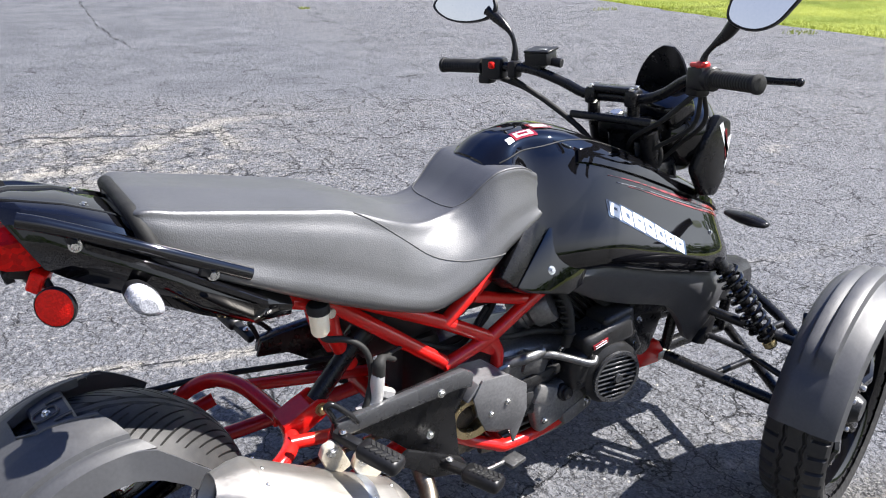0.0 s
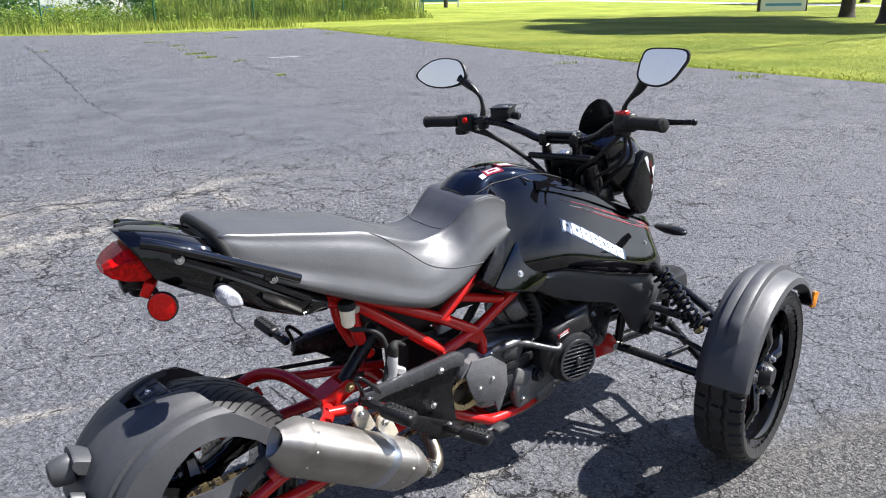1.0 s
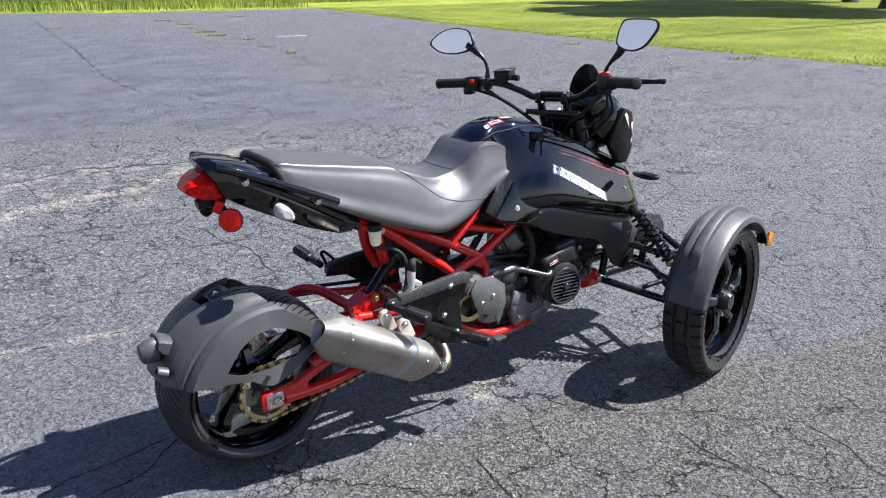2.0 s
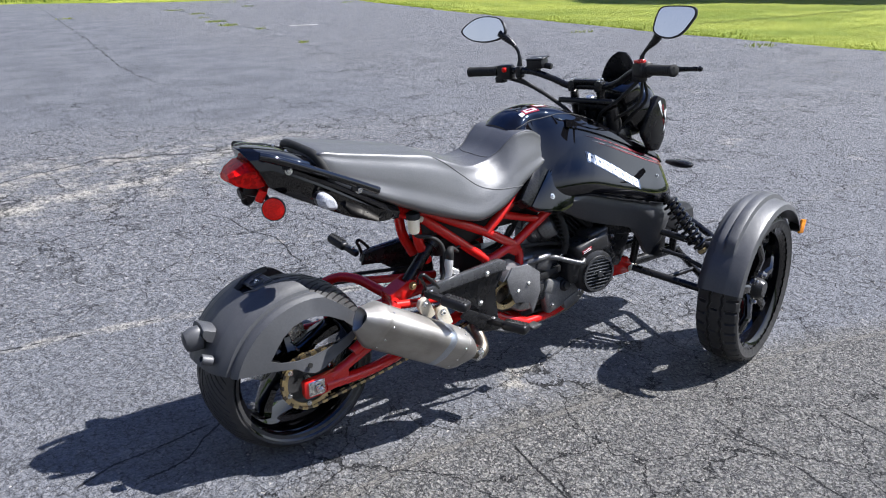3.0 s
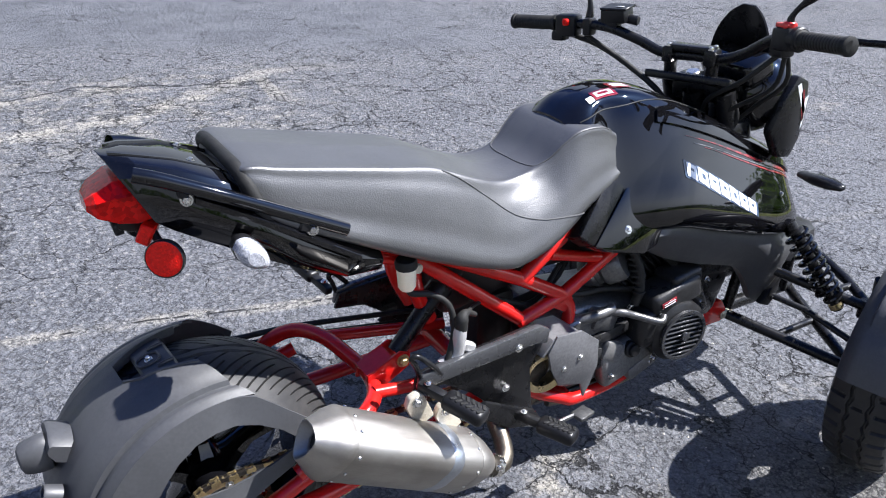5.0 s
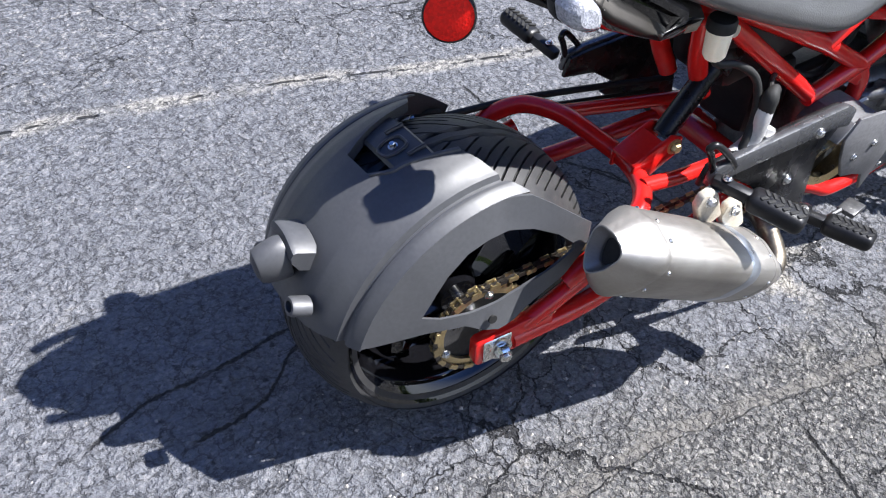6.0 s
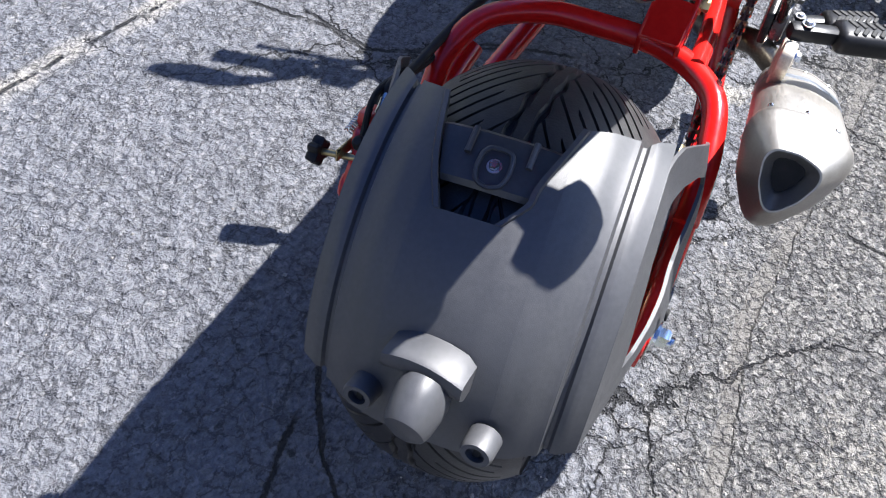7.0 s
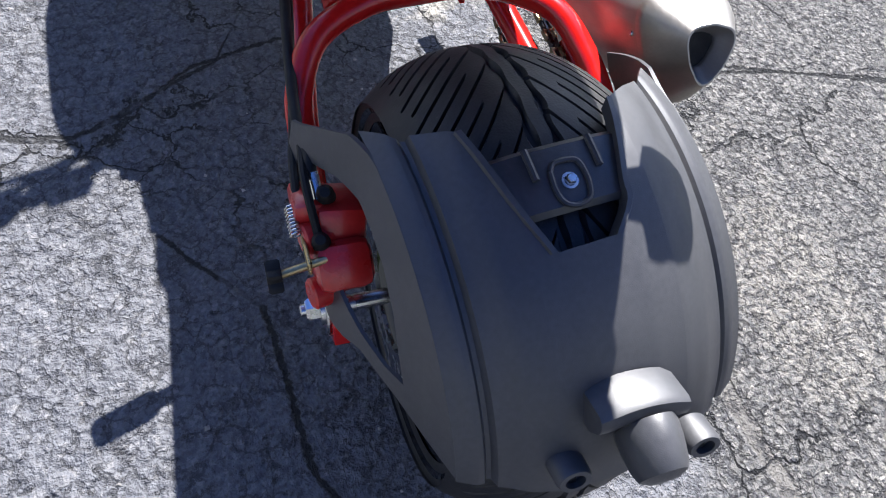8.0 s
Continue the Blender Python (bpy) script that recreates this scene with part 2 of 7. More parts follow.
    coarse_side = n.span(n.math("MULTIPLY_ADD", mottled, 0.25, right), 0.30, 0.10)
    slant = n.math("MULTIPLY_ADD", mottled, 0.9, n.math("MULTIPLY_ADD", x, 0.43, y))
    sealed = n.math("MULTIPLY", n.span(slant, 5.6, 6.4), n.span(x, 5.0, 2.8, 0.30, 1.0))
    broken = n.math("MULTIPLY", n.span(y, 0.4, 2.0, 0.12, 1.0), n.span(sealed, 0.0, 1.0, 1.0, 0.12))

    # stones and binder
    shaken = n.add("VectorMath", op="ADD", i_0=n.coord, i_1=n.add("VectorMath", op="SCALE", i_0=n.add("TexNoise", i_Vector=n.coord, i_Scale=160.0, i_Detail=3.0).outputs["Color"], i_Scale=0.010).outputs[0]).outputs[0]
    tint = n.add("SeparateColor", i_0=n.add("TexVoronoi", feature="F1", i_Vector=shaken, i_Scale=150.0).outputs["Color"]).outputs[0]
    grain = n.noise(105.0, 5.0, 0.72)
    lumps = n.noise(38.0, 4.0, 0.62)
    patchy = n.noise(0.9, 5.0, 0.6)
    base = n.ramp(mottled, (0.104, 0.108, 0.122), (0.138, 0.142, 0.157), 0.3, 0.7)
    base = n.mix(n.span(patchy, 0.42, 0.66, 0.0, 0.6), base, (0.146, 0.149, 0.162))
    stone = n.ramp(grain, (0.046, 0.048, 0.055), (0.222, 0.227, 0.243), 0.34, 0.68)
    colour = n.mix(0.34, base, stone)
    colour = n.mix(n.span(tint, 0.86, 0.95, 0.0, 0.5), colour, (0.23, 0.228, 0.23))
    pale = n.mix(tint, (0.085, 0.081, 0.074), (0.44, 0.418, 0.362))
    colour = n.mix(n.math("MULTIPLY", coarse_side, n.span(grain, 0.35, 0.60, 0.30, 0.66)), colour, pale)
    pebble = n.voronoi(105.0, vec=shaken)
    gap = n.math("MULTIPLY", n.span(pebble, 0.50, 0.78), coarse_side)
    colour = n.mix(n.math("MULTIPLY", gap, 0.65), colour, (0.040, 0.038, 0.036))
    smooth_top = n.ramp(n.noise(1.6, 6.0, 0.6), (0.068, 0.072, 0.083), (0.122, 0.126, 0.139), 0.33, 0.68)
    colour = n.mix(n.math("MULTIPLY", sealed, 0.78), colour, smooth_top)

    worn = n.math("MULTIPLY", n.math("MULTIPLY", n.span(y, 2.5, 3.0), n.span(y, 4.5, 4.1)), n.span(x, 2.4, 1.2))

    # pale dirt in and beside the joints
    dirt_grain = n.noise(38.0, 5.0, 0.75)
    speck = n.noise(34.0, 5.0, 0.82)
    colour = n.mix(n.math("MULTIPLY", broken, n.span(speck, 0.54, 0.61, 0.0, 0.7)), colour, (0.37, 0.355, 0.325))
    colour = n.mix(n.math("MULTIPLY", broken, n.span(speck, 0.46, 0.38, 0.0, 0.75)), colour, (0.040, 0.040, 0.045))
    dirt = n.mix(dirt_grain, (0.20, 0.188, 0.162), (0.55, 0.515, 0.44))
    in_left = n.math("MULTIPLY", n.span(near_left, 0.046, 0.014), n.math("MULTIPLY", n.span(x, 0.5, 1.5, 0.62, 0.2), n.span(n.noise(5.0, 4.0), 0.35, 0.55)))
    in_right = n.math("MULTIPLY", n.span(n.math("MULTIPLY_ADD", n.math("SUBTRACT", n.noise(30.0, 4.0), 0.5), 0.02, near_right), 0.0160, 0.0118), n.span(n.noise(2.2, 3.0), 0.30, 0.42, 0.15, 1.0))
    in_band = n.math("MULTIPLY", n.span(n.math("ABSOLUTE", band), 0.17, 0.02), n.math("MULTIPLY", n.span(n.noise(3.2, 6.0, 0.7), 0.40, 0.52), n.span(x, 1.5, 2.3, 1.0, 0.12)))
    spots = n.math("MULTIPLY", n.span(n.noise(1.9, 7.0, 0.72), 0.60, 0.70), n.span(y, 6.0, 2.0, 0.1, 0.8))
    all_dirt = in_left
    in_spur = n.math("MULTIPLY", n.span(n.math("ABSOLUTE", spur), 0.11, 0.01), n.math("MULTIPLY", n.span(x, 1.0, 0.6), n.span(n.noise(4.1, 6.0, 0.7), 0.44, 0.54)))
    hollow = n.math("MAXIMUM", n.math("ABSOLUTE", n.math("DIVIDE", n.math("SUBTRACT", x, n.math("MULTIPLY_ADD", y, 0.12, 1.0)), 0.055)), n.math("ABSOLUTE", n.math("DIVIDE", n.math("SUBTRACT", y, 3.62), 0.30)))
    hollow = n.span(n.math("MULTIPLY_ADD", wob2, 1.6, hollow), 1.1, 0.7, 0.0, 0.85)
    scuffed = n.math("SQRT", n.math("ADD", n.math("POWER", n.math("DIVIDE", n.math("SUBTRACT", x, 0.0), 0.20), 2.0), n.math("POWER", n.math("DIVIDE", n.math("ADD", y, 0.55), 0.11), 2.0)))
    scuffed = n.math("MULTIPLY", n.span(n.math("MULTIPLY_ADD", n.math("SUBTRACT", n.noise(16.0, 5.0, 0.7), 0.5), 2.2, scuffed), 1.2, 0.7, 0.0, 0.6), n.span(grain, 0.42, 0.56))
    patches = n.math("MULTIPLY", worn, n.math("MULTIPLY", n.span(n.noise(5.0, 7.0, 0.75), 0.47, 0.58, 0.0, 0.75), n.span(grain, 0.38, 0.55)))
    for more in (patches, in_band, in_spur, hollow, scuffed, spots):
        all_dirt = n.math("MAXIMUM", all_dirt, more)
    colour = n.mix(n.math("MULTIPLY", all_dirt, n.math("MULTIPLY", n.span(speck, 0.40, 0.54, 0.50, 1.0), n.span(x, 0.8, 2.0, 0.95, 0.6))), colour, dirt)
    colour = n.mix(n.math("MULTIPLY", in_right, 0.85), colour, n.ramp(dirt_grain, (0.120, 0.113, 0.103), (0.155, 0.146, 0.133), 0.3, 0.7))

    # cracks: a wide net, a fine net in places
    bent = n.add("VectorMath", op="ADD", i_0=n.coord, i_1=n.add("VectorMath", op="SCALE", i_0=n.add("TexNoise", i_Vector=n.coord, i_Scale=4.0, i_Detail=6.0, i_Roughness=0.65).outputs["Color"], i_Scale=0.22).outputs[0]).outputs[0]
    jag = n.add("TexNoise", i_Vector=n.coord, i_Scale=26.0, i_Detail=4.0, i_Roughness=0.7).outputs["Color"]
    bent = n.add("VectorMath", op="ADD", i_0=bent, i_1=n.add("VectorMath", op="SCALE", i_0=jag, i_Scale=0.016).outputs[0]).outputs[0]
    net = n.voronoi(1.9, "DISTANCE_TO_EDGE", vec=bent)
    fine = n.voronoi(6.5, "DISTANCE_TO_EDGE", vec=bent)
    away = n.math("SQRT", n.math("ADD", n.math("POWER", n.math("ADD", x, 0.35), 2.0), n.math("POWER", n.math("SUBTRACT", y, 0.55), 2.0)))
    away = n.span(n.math("MULTIPLY_ADD", mottled, 0.4, away), 0.75, 1.05, 0.10, 1.0)
    where = n.math("MULTIPLY", away, n.span(n.noise(1.7, 4.0, 0.7), 0.43, 0.49))
    where_fine = n.math("MULTIPLY", n.math("MAXIMUM", n.math("MULTIPLY", away, n.span(n.noise(2.1, 4.0, 0.65), 0.49, 0.55)), worn), n.math("MULTIPLY", n.span(coarse_side, 0.0, 1.0, 1.0, 0.35), n.span(sealed, 0.2, 0.8, 1.0, 0.35)))
    crack = n.math("MULTIPLY", n.span(net, 0.0076, 0.0026), where)
    crack = n.math("MAXIMUM", crack, n.math("MULTIPLY", n.span(fine, 0.017, 0.006), where_fine))
    crack = n.math("MAXIMUM", crack, n.math("MULTIPLY", n.span(n.voronoi(3.4, "DISTANCE_TO_EDGE", vec=bent), 0.019, 0.007), n.math("MULTIPLY", n.math("MULTIPLY", broken, n.span(y, 1.4, 2.2)), n.span(n.noise(2.9, 4.0, 0.7), 0.44, 0.52))))
    crack = n.math("MAXIMUM", crack, n.math("MULTIPLY", n.span(n.math("ABSOLUTE", n.math("SUBTRACT", spur, 0.05)), 0.016, 0.006), n.span(x, 1.5, 1.2)))
    crack = n.math("MAXIMUM", crack, n.math("MULTIPLY", n.span(near_left, 0.007, 0.002), n.span(n.noise(11.0, 4.0), 0.5, 0.58)))
    rag = n.math("MULTIPLY", n.math("SUBTRACT", n.noise(70.0, 4.0, 0.7), 0.5), 0.020)
    for near_crack, along, lo, hi in ((under, x, -0.45, 0.32), (under2, x, -0.61, -0.18), (beside, y, 0.17, 0.80), (outer, y, -1.09, -0.41), (front, y, -1.34, -0.67), (front2, y, -1.49, -0.81), (back1, y, 1.31, 2.12), (out1, y, -1.39, -0.61), (inner, y, 0.11, 0.69)):
        inside = n.math("MULTIPLY", n.span(along, lo, lo + 0.03), n.span(along, hi, hi - 0.03))
        crack = n.math("MAXIMUM", crack, n.math("MULTIPLY", n.span(n.math("ABSOLUTE", n.math("ADD", near_crack, rag)), 0.0060, 0.0022), n.math("MULTIPLY", inside, n.span(n.noise(13.0, 3.0), 0.33, 0.45, 0.3, 1.0))))
    for far_crack in (split, split2):
        crack = n.math("MAXIMUM", crack, n.math("MULTIPLY", n.span(n.math("ABSOLUTE", far_crack), 0.022, 0.006), n.math("MULTIPLY", n.span(y, 7.2, 7.9), n.span(n.noise(3.7, 5.0, 0.75), 0.43, 0.53))))
    colour = n.mix(n.math("MULTIPLY", crack, 0.92), colour, (0.007, 0.007, 0.008))
    # the shade of small pits is put into the colour, besides the relief
    pit = n.math("MULTIPLY", n.span(n.noise(52.0, 4.0, 0.75), 0.43, 0.33), n.span(sealed, 0.0, 1.0, 0.75, 0.2))
    colour = n.mix(pit, colour, (0.028, 0.028, 0.032))
    # short dark joints between the chips
    twist = n.add("VectorMath", op="ADD", i_0=n.coord, i_1=n.add("VectorMath", op="SCALE", i_0=n.add("TexNoise", i_Vector=n.coord, i_Scale=45.0, i_Detail=4.0, i_Roughness=0.7).outputs["Color"], i_Scale=0.040).outputs[0]).outputs[0]
    chip = n.voronoi(32.0, "DISTANCE_TO_EDGE", vec=twist)
    joint = n.math("MULTIPLY", n.span(chip, 0.075, 0.022), n.math("MULTIPLY", n.span(n.noise(21.0, 3.0, 0.6), 0.40, 0.50), n.span(sealed, 0.0, 1.0, 1.0, 0.25)))
    colour = n.mix(n.math("MULTIPLY", joint, n.span(coarse_side, 0.0, 1.0, 0.58, 0.74)), colour, (0.030, 0.030, 0.034))
    n.put(Base_Color=colour, Roughness=n.span(grain, 0.3, 0.7, 0.78, 0.56), Specular_IOR_Level=0.30)
    h = n.math("MULTIPLY_ADD", lumps, 1.7, n.math("MULTIPLY", grain, n.span(coarse_side, 0.0, 1.0, 0.38, 1.1)))
    h = n.math("MULTIPLY_ADD", pit, -0.25, h)
    h = n.math("MULTIPLY_ADD", gap, -0.5, h)
    h = n.math("MULTIPLY_ADD", joint, -0.2, h)
    h = n.math("MULTIPLY_ADD", crack, -1.2, h)
    h = n.mix(n.math("MULTIPLY", in_right, 0.6), h, (0.35, 0.35, 0.35))
    n.bump(h, 1.0, 0.020)
    return n.mat


def lawn_material():
    n = Nodes("mown grass")
    c = n.ramp(n.noise(0.35, 5.0, 0.6), (0.20, 0.25, 0.026), (0.35, 0.38, 0.055), 0.35, 0.65)
    c = n.mix(n.span(n.noise(22.0, 5.0, 0.7), 0.4, 0.7, 0.0, 0.6), c, (0.11, 0.18, 0.018))
    n.put(Base_Color=c, Roughness=0.75, Specular_IOR_Level=0.2)
    n.bump(n.noise(45.0, 5.0, 0.8), 1.0, 0.05)
    return n.mat


def leaf_material(name, lo, hi):
    n = Nodes(name)
    rnd = n.add("NewGeometry").outputs["Random Per Island"]
    c = n.mix(rnd, lo, hi)
    c = n.mix(n.span(n.noise(0.7, 3.0), 0.4, 0.6, 0.0, 0.35), c, (hi[0] * 1.2, hi[1] * 1.1, hi[2]))
    n.put(Base_Color=c, Roughness=0.6, Specular_IOR_Level=0.25)
    thin = n.add("BsdfTranslucent", i_Color=c)
    both = n.add("MixShader", i_0=0.35, i_1=n.bsdf.outputs[0], i_2=thin.outputs[0])
    n.tree.links.new(both.outputs[0], n.tree.nodes["Material Output"].inputs[0])
    return n.mat


asphalt_mat, lawn_mat = asphalt(), lawn_material()
weed_mat = leaf_material("tall weeds", (0.07, 0.13, 0.02), (0.35, 0.40, 0.085))
grass_mat = leaf_material("grass blades", (0.17, 0.24, 0.02), (0.33, 0.38, 0.05))
clump_mat = leaf_material("broad weed leaves", (0.07, 0.15, 0.02), (0.29, 0.38, 0.06))
bush_mat = leaf_material("bush leaves", (0.035, 0.09, 0.015), (0.10, 0.19, 0.03))
tree_mat = leaf_material("tree leaves", (0.03, 0.07, 0.012), (0.08, 0.14, 0.025))
far_mat = leaf_material("distant leaves", (0.04, 0.09, 0.015), (0.12, 0.19, 0.035))
bark_mat = surface("bark", (0.030, 0.024, 0.018), (0.075, 0.060, 0.045), 0.85, grain=0.8, grain_scale=18.0, scale=8.0, depth=0.02)
plate_grey = surface("dark bracket plastic", (0.030, 0.031, 0.034), (0.044, 0.045, 0.049), 0.40, grain=0.2, grain_scale=1200.0, depth=0.0003)
fence_green = surface("green coated fence steel", (0.012, 0.085, 0.050), (0.020, 0.12, 0.07), 0.4, scale=10.0)
concrete_mat = surface("pale road concrete", (0.40, 0.39, 0.37), (0.55, 0.54, 0.51), 0.8, scale=3.0)
siding_mat = surface("pale grey siding", (0.42, 0.44, 0.46), (0.55, 0.57, 0.59), 0.6, scale=2.0)
roof_mat = surface("grey roof sheet", (0.18, 0.18, 0.19), (0.26, 0.26, 0.27), 0.6, scale=3.0)
sign_blue = surface("blue sign paint", (0.08, 0.26, 0.46), (0.13, 0.36, 0.58), 0.5, scale=2.0)
sign_white = surface("white sign paint", (0.70, 0.71, 0.70), (0.82, 0.82, 0.80), 0.5, scale=2.0)
sign_orange = surface("orange sign paint", (0.62, 0.20, 0.06), (0.75, 0.28, 0.09), 0.5, scale=2.0)
barrel_blue = surface("blue drum plastic", (0.02, 0.10, 0.38), (0.03, 0.15, 0.50), 0.4, scale=5.0)


# ---- mesh helpers ----
def part(name, bm, material, parent, label="", sharp=38):
    """One mesh object under a thing or a part."""
    me = bpy.data.meshes.new(name)
    bmesh.ops.recalc_face_normals(bm, faces=bm.faces)
    bm.to_mesh(me)
    bm.free()
    me.materials.append(material)
    me.shade_smooth()
    me.set_sharp_from_angle(angle=radians(sharp))
    ob = new(name, me)
    ob.parent = parent
    return tagged(ob, label)


def thing(name, label, category, at=(0, 0, 0), group=""):
    ob = new(name)
    ob.location = at
    ob.empty_display_size = 0.1
    return tagged(ob, label, category, group)


def spline(pts, n):
    """Points along a smooth curve through pts, n steps to each stretch."""
    p = [np.array(q, float) for q in pts]
    if n <= 1 or len(p) < 3:
        return p
    ext = [2 * p[0] - p[1]] + p + [2 * p[-1] - p[-2]]
    out = []
    for i in range(len(p) - 1):
        a, b, c, d = ext[i:i + 4]
        for k in range(n):
            t = k / n
            out.append(0.5 * (2 * b + (c - a) * t + (2 * a - 5 * b + 4 * c - d) * t * t + (3 * b - a - 3 * c + d) * t ** 3))
    return out + [p[-1]]


def ring_faces(bm, rings, closed=True, caps=True):
    for a, b in zip(rings, rings[1:]):
        m = len(a)
        for i in range(m if closed else m - 1):
            j = (i + 1) % m
            bm.faces.new((a[i], a[j], b[j], b[i]))
    if caps and closed:
        bm.faces.new(rings[0][::-1])
        bm.faces.new(rings[-1])


def tube(bm, pts, r, seg=12, n=5, caps=True, squash=1.0):
    """A round bar along a smooth curve; r is one radius or one for each point."""
    path = [Vector(q) for q in spline(pts, n)]
    radii = [r] * len(path) if isinstance(r, (int, float)) else [float(v[0]) for v in spline([(v,) for v in r], n)]
    side = None
    rings = []
    for i, p in enumerate(path):
        d = (path[min(i + 1, len(path) - 1)] - path[max(i - 1, 0)]).normalized()
        if side is None:
            side = d.orthogonal().normalized()
            if abs(d.z) < 0.9:
                side = d.cross(Vector((0, 0, 1))).normalized()
        side = (side - d * side.dot(d)).normalized()
        up = d.cross(side)
        rings.append([bm.verts.new(p + (side * math.cos(a) + up * math.sin(a) * squash) * radii[i])
                      for a in (2 * math.pi * k / seg for k in range(seg))])
    ring_faces(bm, rings, True, caps)
    return bm


def lathe(bm, profile, m=Matrix(), n=40, closed=False):
    """Turns a profile of (radius, height) about the local z axis."""
    rings = []
    for k in range(n):
        a = 2 * math.pi * k / n
        rings.append([bm.verts.new(m @ Vector((r * math.cos(a), r * math.sin(a), h))) for r, h in profile])
    for k in range(n):
        a, b = rings[k], rings[(k + 1) % n]
        for i in range(len(profile) if closed else len(profile) - 1):
            j = (i + 1) % len(profile)
            bm.faces.new((a[i], b[i], b[j], a[j]))
    if not closed:
        bmesh.ops.remove_doubles(bm, verts=[v for ring in rings for v in ring], dist=1e-6)
    return bm


def axis(at, way):
    """A matrix whose z axis runs along way, at a place."""
    return Matrix.Translation(at) @ Vector(way).to_track_quat("Z", "Y").to_matrix().to_4x4()


def disc(bm, at, way, r, h, n=20, edge=0.15):
    """A round boss with a chamfered rim, standing on its base along way."""
    e = min(r, h) * edge
    return lathe(bm, [(0, 0), (r, 0), (r, h - e), (r - e, h), (0, h)], axis(at, way), n)


def hexbolt(bm, at, way, r=0.006, h=0.005):
    lathe(bm, [(0, 0), (r * 1.5, 0), (r * 1.5, h * 0.3), (r * 1.05, h * 0.3)], axis(at, way), 14)
    return lathe(bm, [(r, h * 0.3), (r, h * 0.95), (r * 0.8, h * 1.2), (0, h * 1.2)], axis(at, way), 6)


def join(bm, other):
    me = bpy.data.meshes.new("joined")
    other.to_mesh(me)
    other.free()
    bm.from_mesh(me)
    bpy.data.meshes.remove(me)
    return bm


def rbox(bm, m, size, bevel=0.004, seg=2, taper=None):
    """A box with rounded edges; taper=(x, y) shrinks its top."""
    t = bmesh.new()
    bmesh.ops.create_cube(t, size=1.0)
    for v in t.verts:
        v.co = Vector((v.co.x * size[0], v.co.y * size[1], v.co.z * size[2]))
        if taper and v.co.z > 0:
            v.co.x *= taper[0]
            v.co.y *= taper[1]
    bmesh.ops.bevel(t, geom=t.edges[:], offset=bevel, segments=seg, affect="EDGES", profile=0.5)
    bmesh.ops.transform(t, matrix=m, verts=t.verts)
    return join(bm, t)


def slab(bm, outline, y0, y1, bevel=0.002, m=Matrix()):
    """A plate cut to an outline of (x, z), from y0 to y1."""
    t = bmesh.new()
    face = t.faces.new([t.verts.new((x, y0, z)) for x, z in outline])
    made = bmesh.ops.extrude_face_region(t, geom=[face])
    for v in made["geom"]:
        if isinstance(v, bmesh.types.BMVert):
            v.co.y = y1
    if bevel:
        bmesh.ops.bevel(t, geom=t.edges[:], offset=bevel, segments=2, affect="EDGES", profile=0.5)
    bmesh.ops.transform(t, matrix=m, verts=t.verts)
    return join(bm, t)


class Skin:
    """A smooth body, alike on both sides, lofted through half sections (x, [(y, z), ...]) from its top to its underside."""

    def __init__(self, sections):
        self.s = [np.array([(x, y, z) for y, z in half], float) for x, half in sections]

    def at(self, u, v, side=-1):
        def cr(arr, t):
            i = min(int(t), len(arr) - 2)
            f = t - i
            g = lambda k: arr[min(max(k, 0), len(arr) - 1)]
            a, b, c, d = g(i - 1), g(i), g(i + 1), g(i + 2)
            if i == 0:
                a = 2 * b - c
            if i == len(arr) - 2:
                d = 2 * c - b
            return 0.5 * (2 * b + (c - a) * f + (2 * a - 5 * b + 4 * c - d) * f * f + (3 * b - a - 3 * c + d) * f ** 3)
        rows = [cr(s, v) for s in self.s]
        p = cr(rows, u)
        return Vector((p[0], side * max(p[1], 0.0), p[2]))

    def normal(self, u, v, side=-1):
        e = 0.02
        um, vm = len(self.s) - 1, len(self.s[0]) - 1
        du = self.at(min(u + e, um), v, side) - self.at(max(u - e, 0), v, side)
        dv = self.at(u, min(v + e, vm), side) - self.at(u, max(v - e, 0), side)
        n = du.cross(dv).normalized()
        return n if n.y * side >= -0.2 and (n.z > 0 or n.y * side > 0) else -n

    def build(self, nu=5, nv=5):
        bm = bmesh.new()
        um, vm = len(self.s) - 1, len(self.s[0]) - 1
        rings = []
        for i in range(um * nu + 1):
            right = [self.at(i / nu, k / nv, -1) for k in range(vm * nv + 1)]
            left = [Vector((p.x, -p.y, p.z)) for p in right[1:-1]][::-1]
            rings.append([bm.verts.new(p) for p in right + left])
        ring_faces(bm, rings)
        return bm

    def patch(self, corners, side=-1, off=0.0012, nu=8, nv=3, bm=None):
        """A thin film on the body between four (u, v) corners."""
        bm = bm or bmesh.new()
        (a, b, c, d) = [np.array(q, float) for q in corners]
        grid = []
        for i in range(nu + 1):
            f = i / nu
            row = []
            for k in range(nv + 1):
                g = k / nv
                q = (a * (1 - f) + b * f) * (1 - g) + (d * (1 - f) + c * f) * g
                row.append(bm.verts.new(self.at(q[0], q[1], side) + self.normal(q[0], q[1], side) * off))
            grid.append(row)
        for r0, r1 in zip(grid, grid[1:]):
            for k in range(nv):
                bm.faces.new((r0[k], r1[k], r1[k + 1], r0[k + 1]))
        return bm

    def line(self, pts, side=-1, off=0.0005, n=6):
        return [self.at(q[0], q[1], side) + self.normal(q[0], q[1], side) * off for q in spline(pts, n)]


# ---- the three-wheeler ----
trike = thing("motor_tricycle", "parked black three-wheeled motorcycle with a red tube frame and grey fenders", "motorcycle")
AXLE = Vector((0.0, 0.0, 0.252))


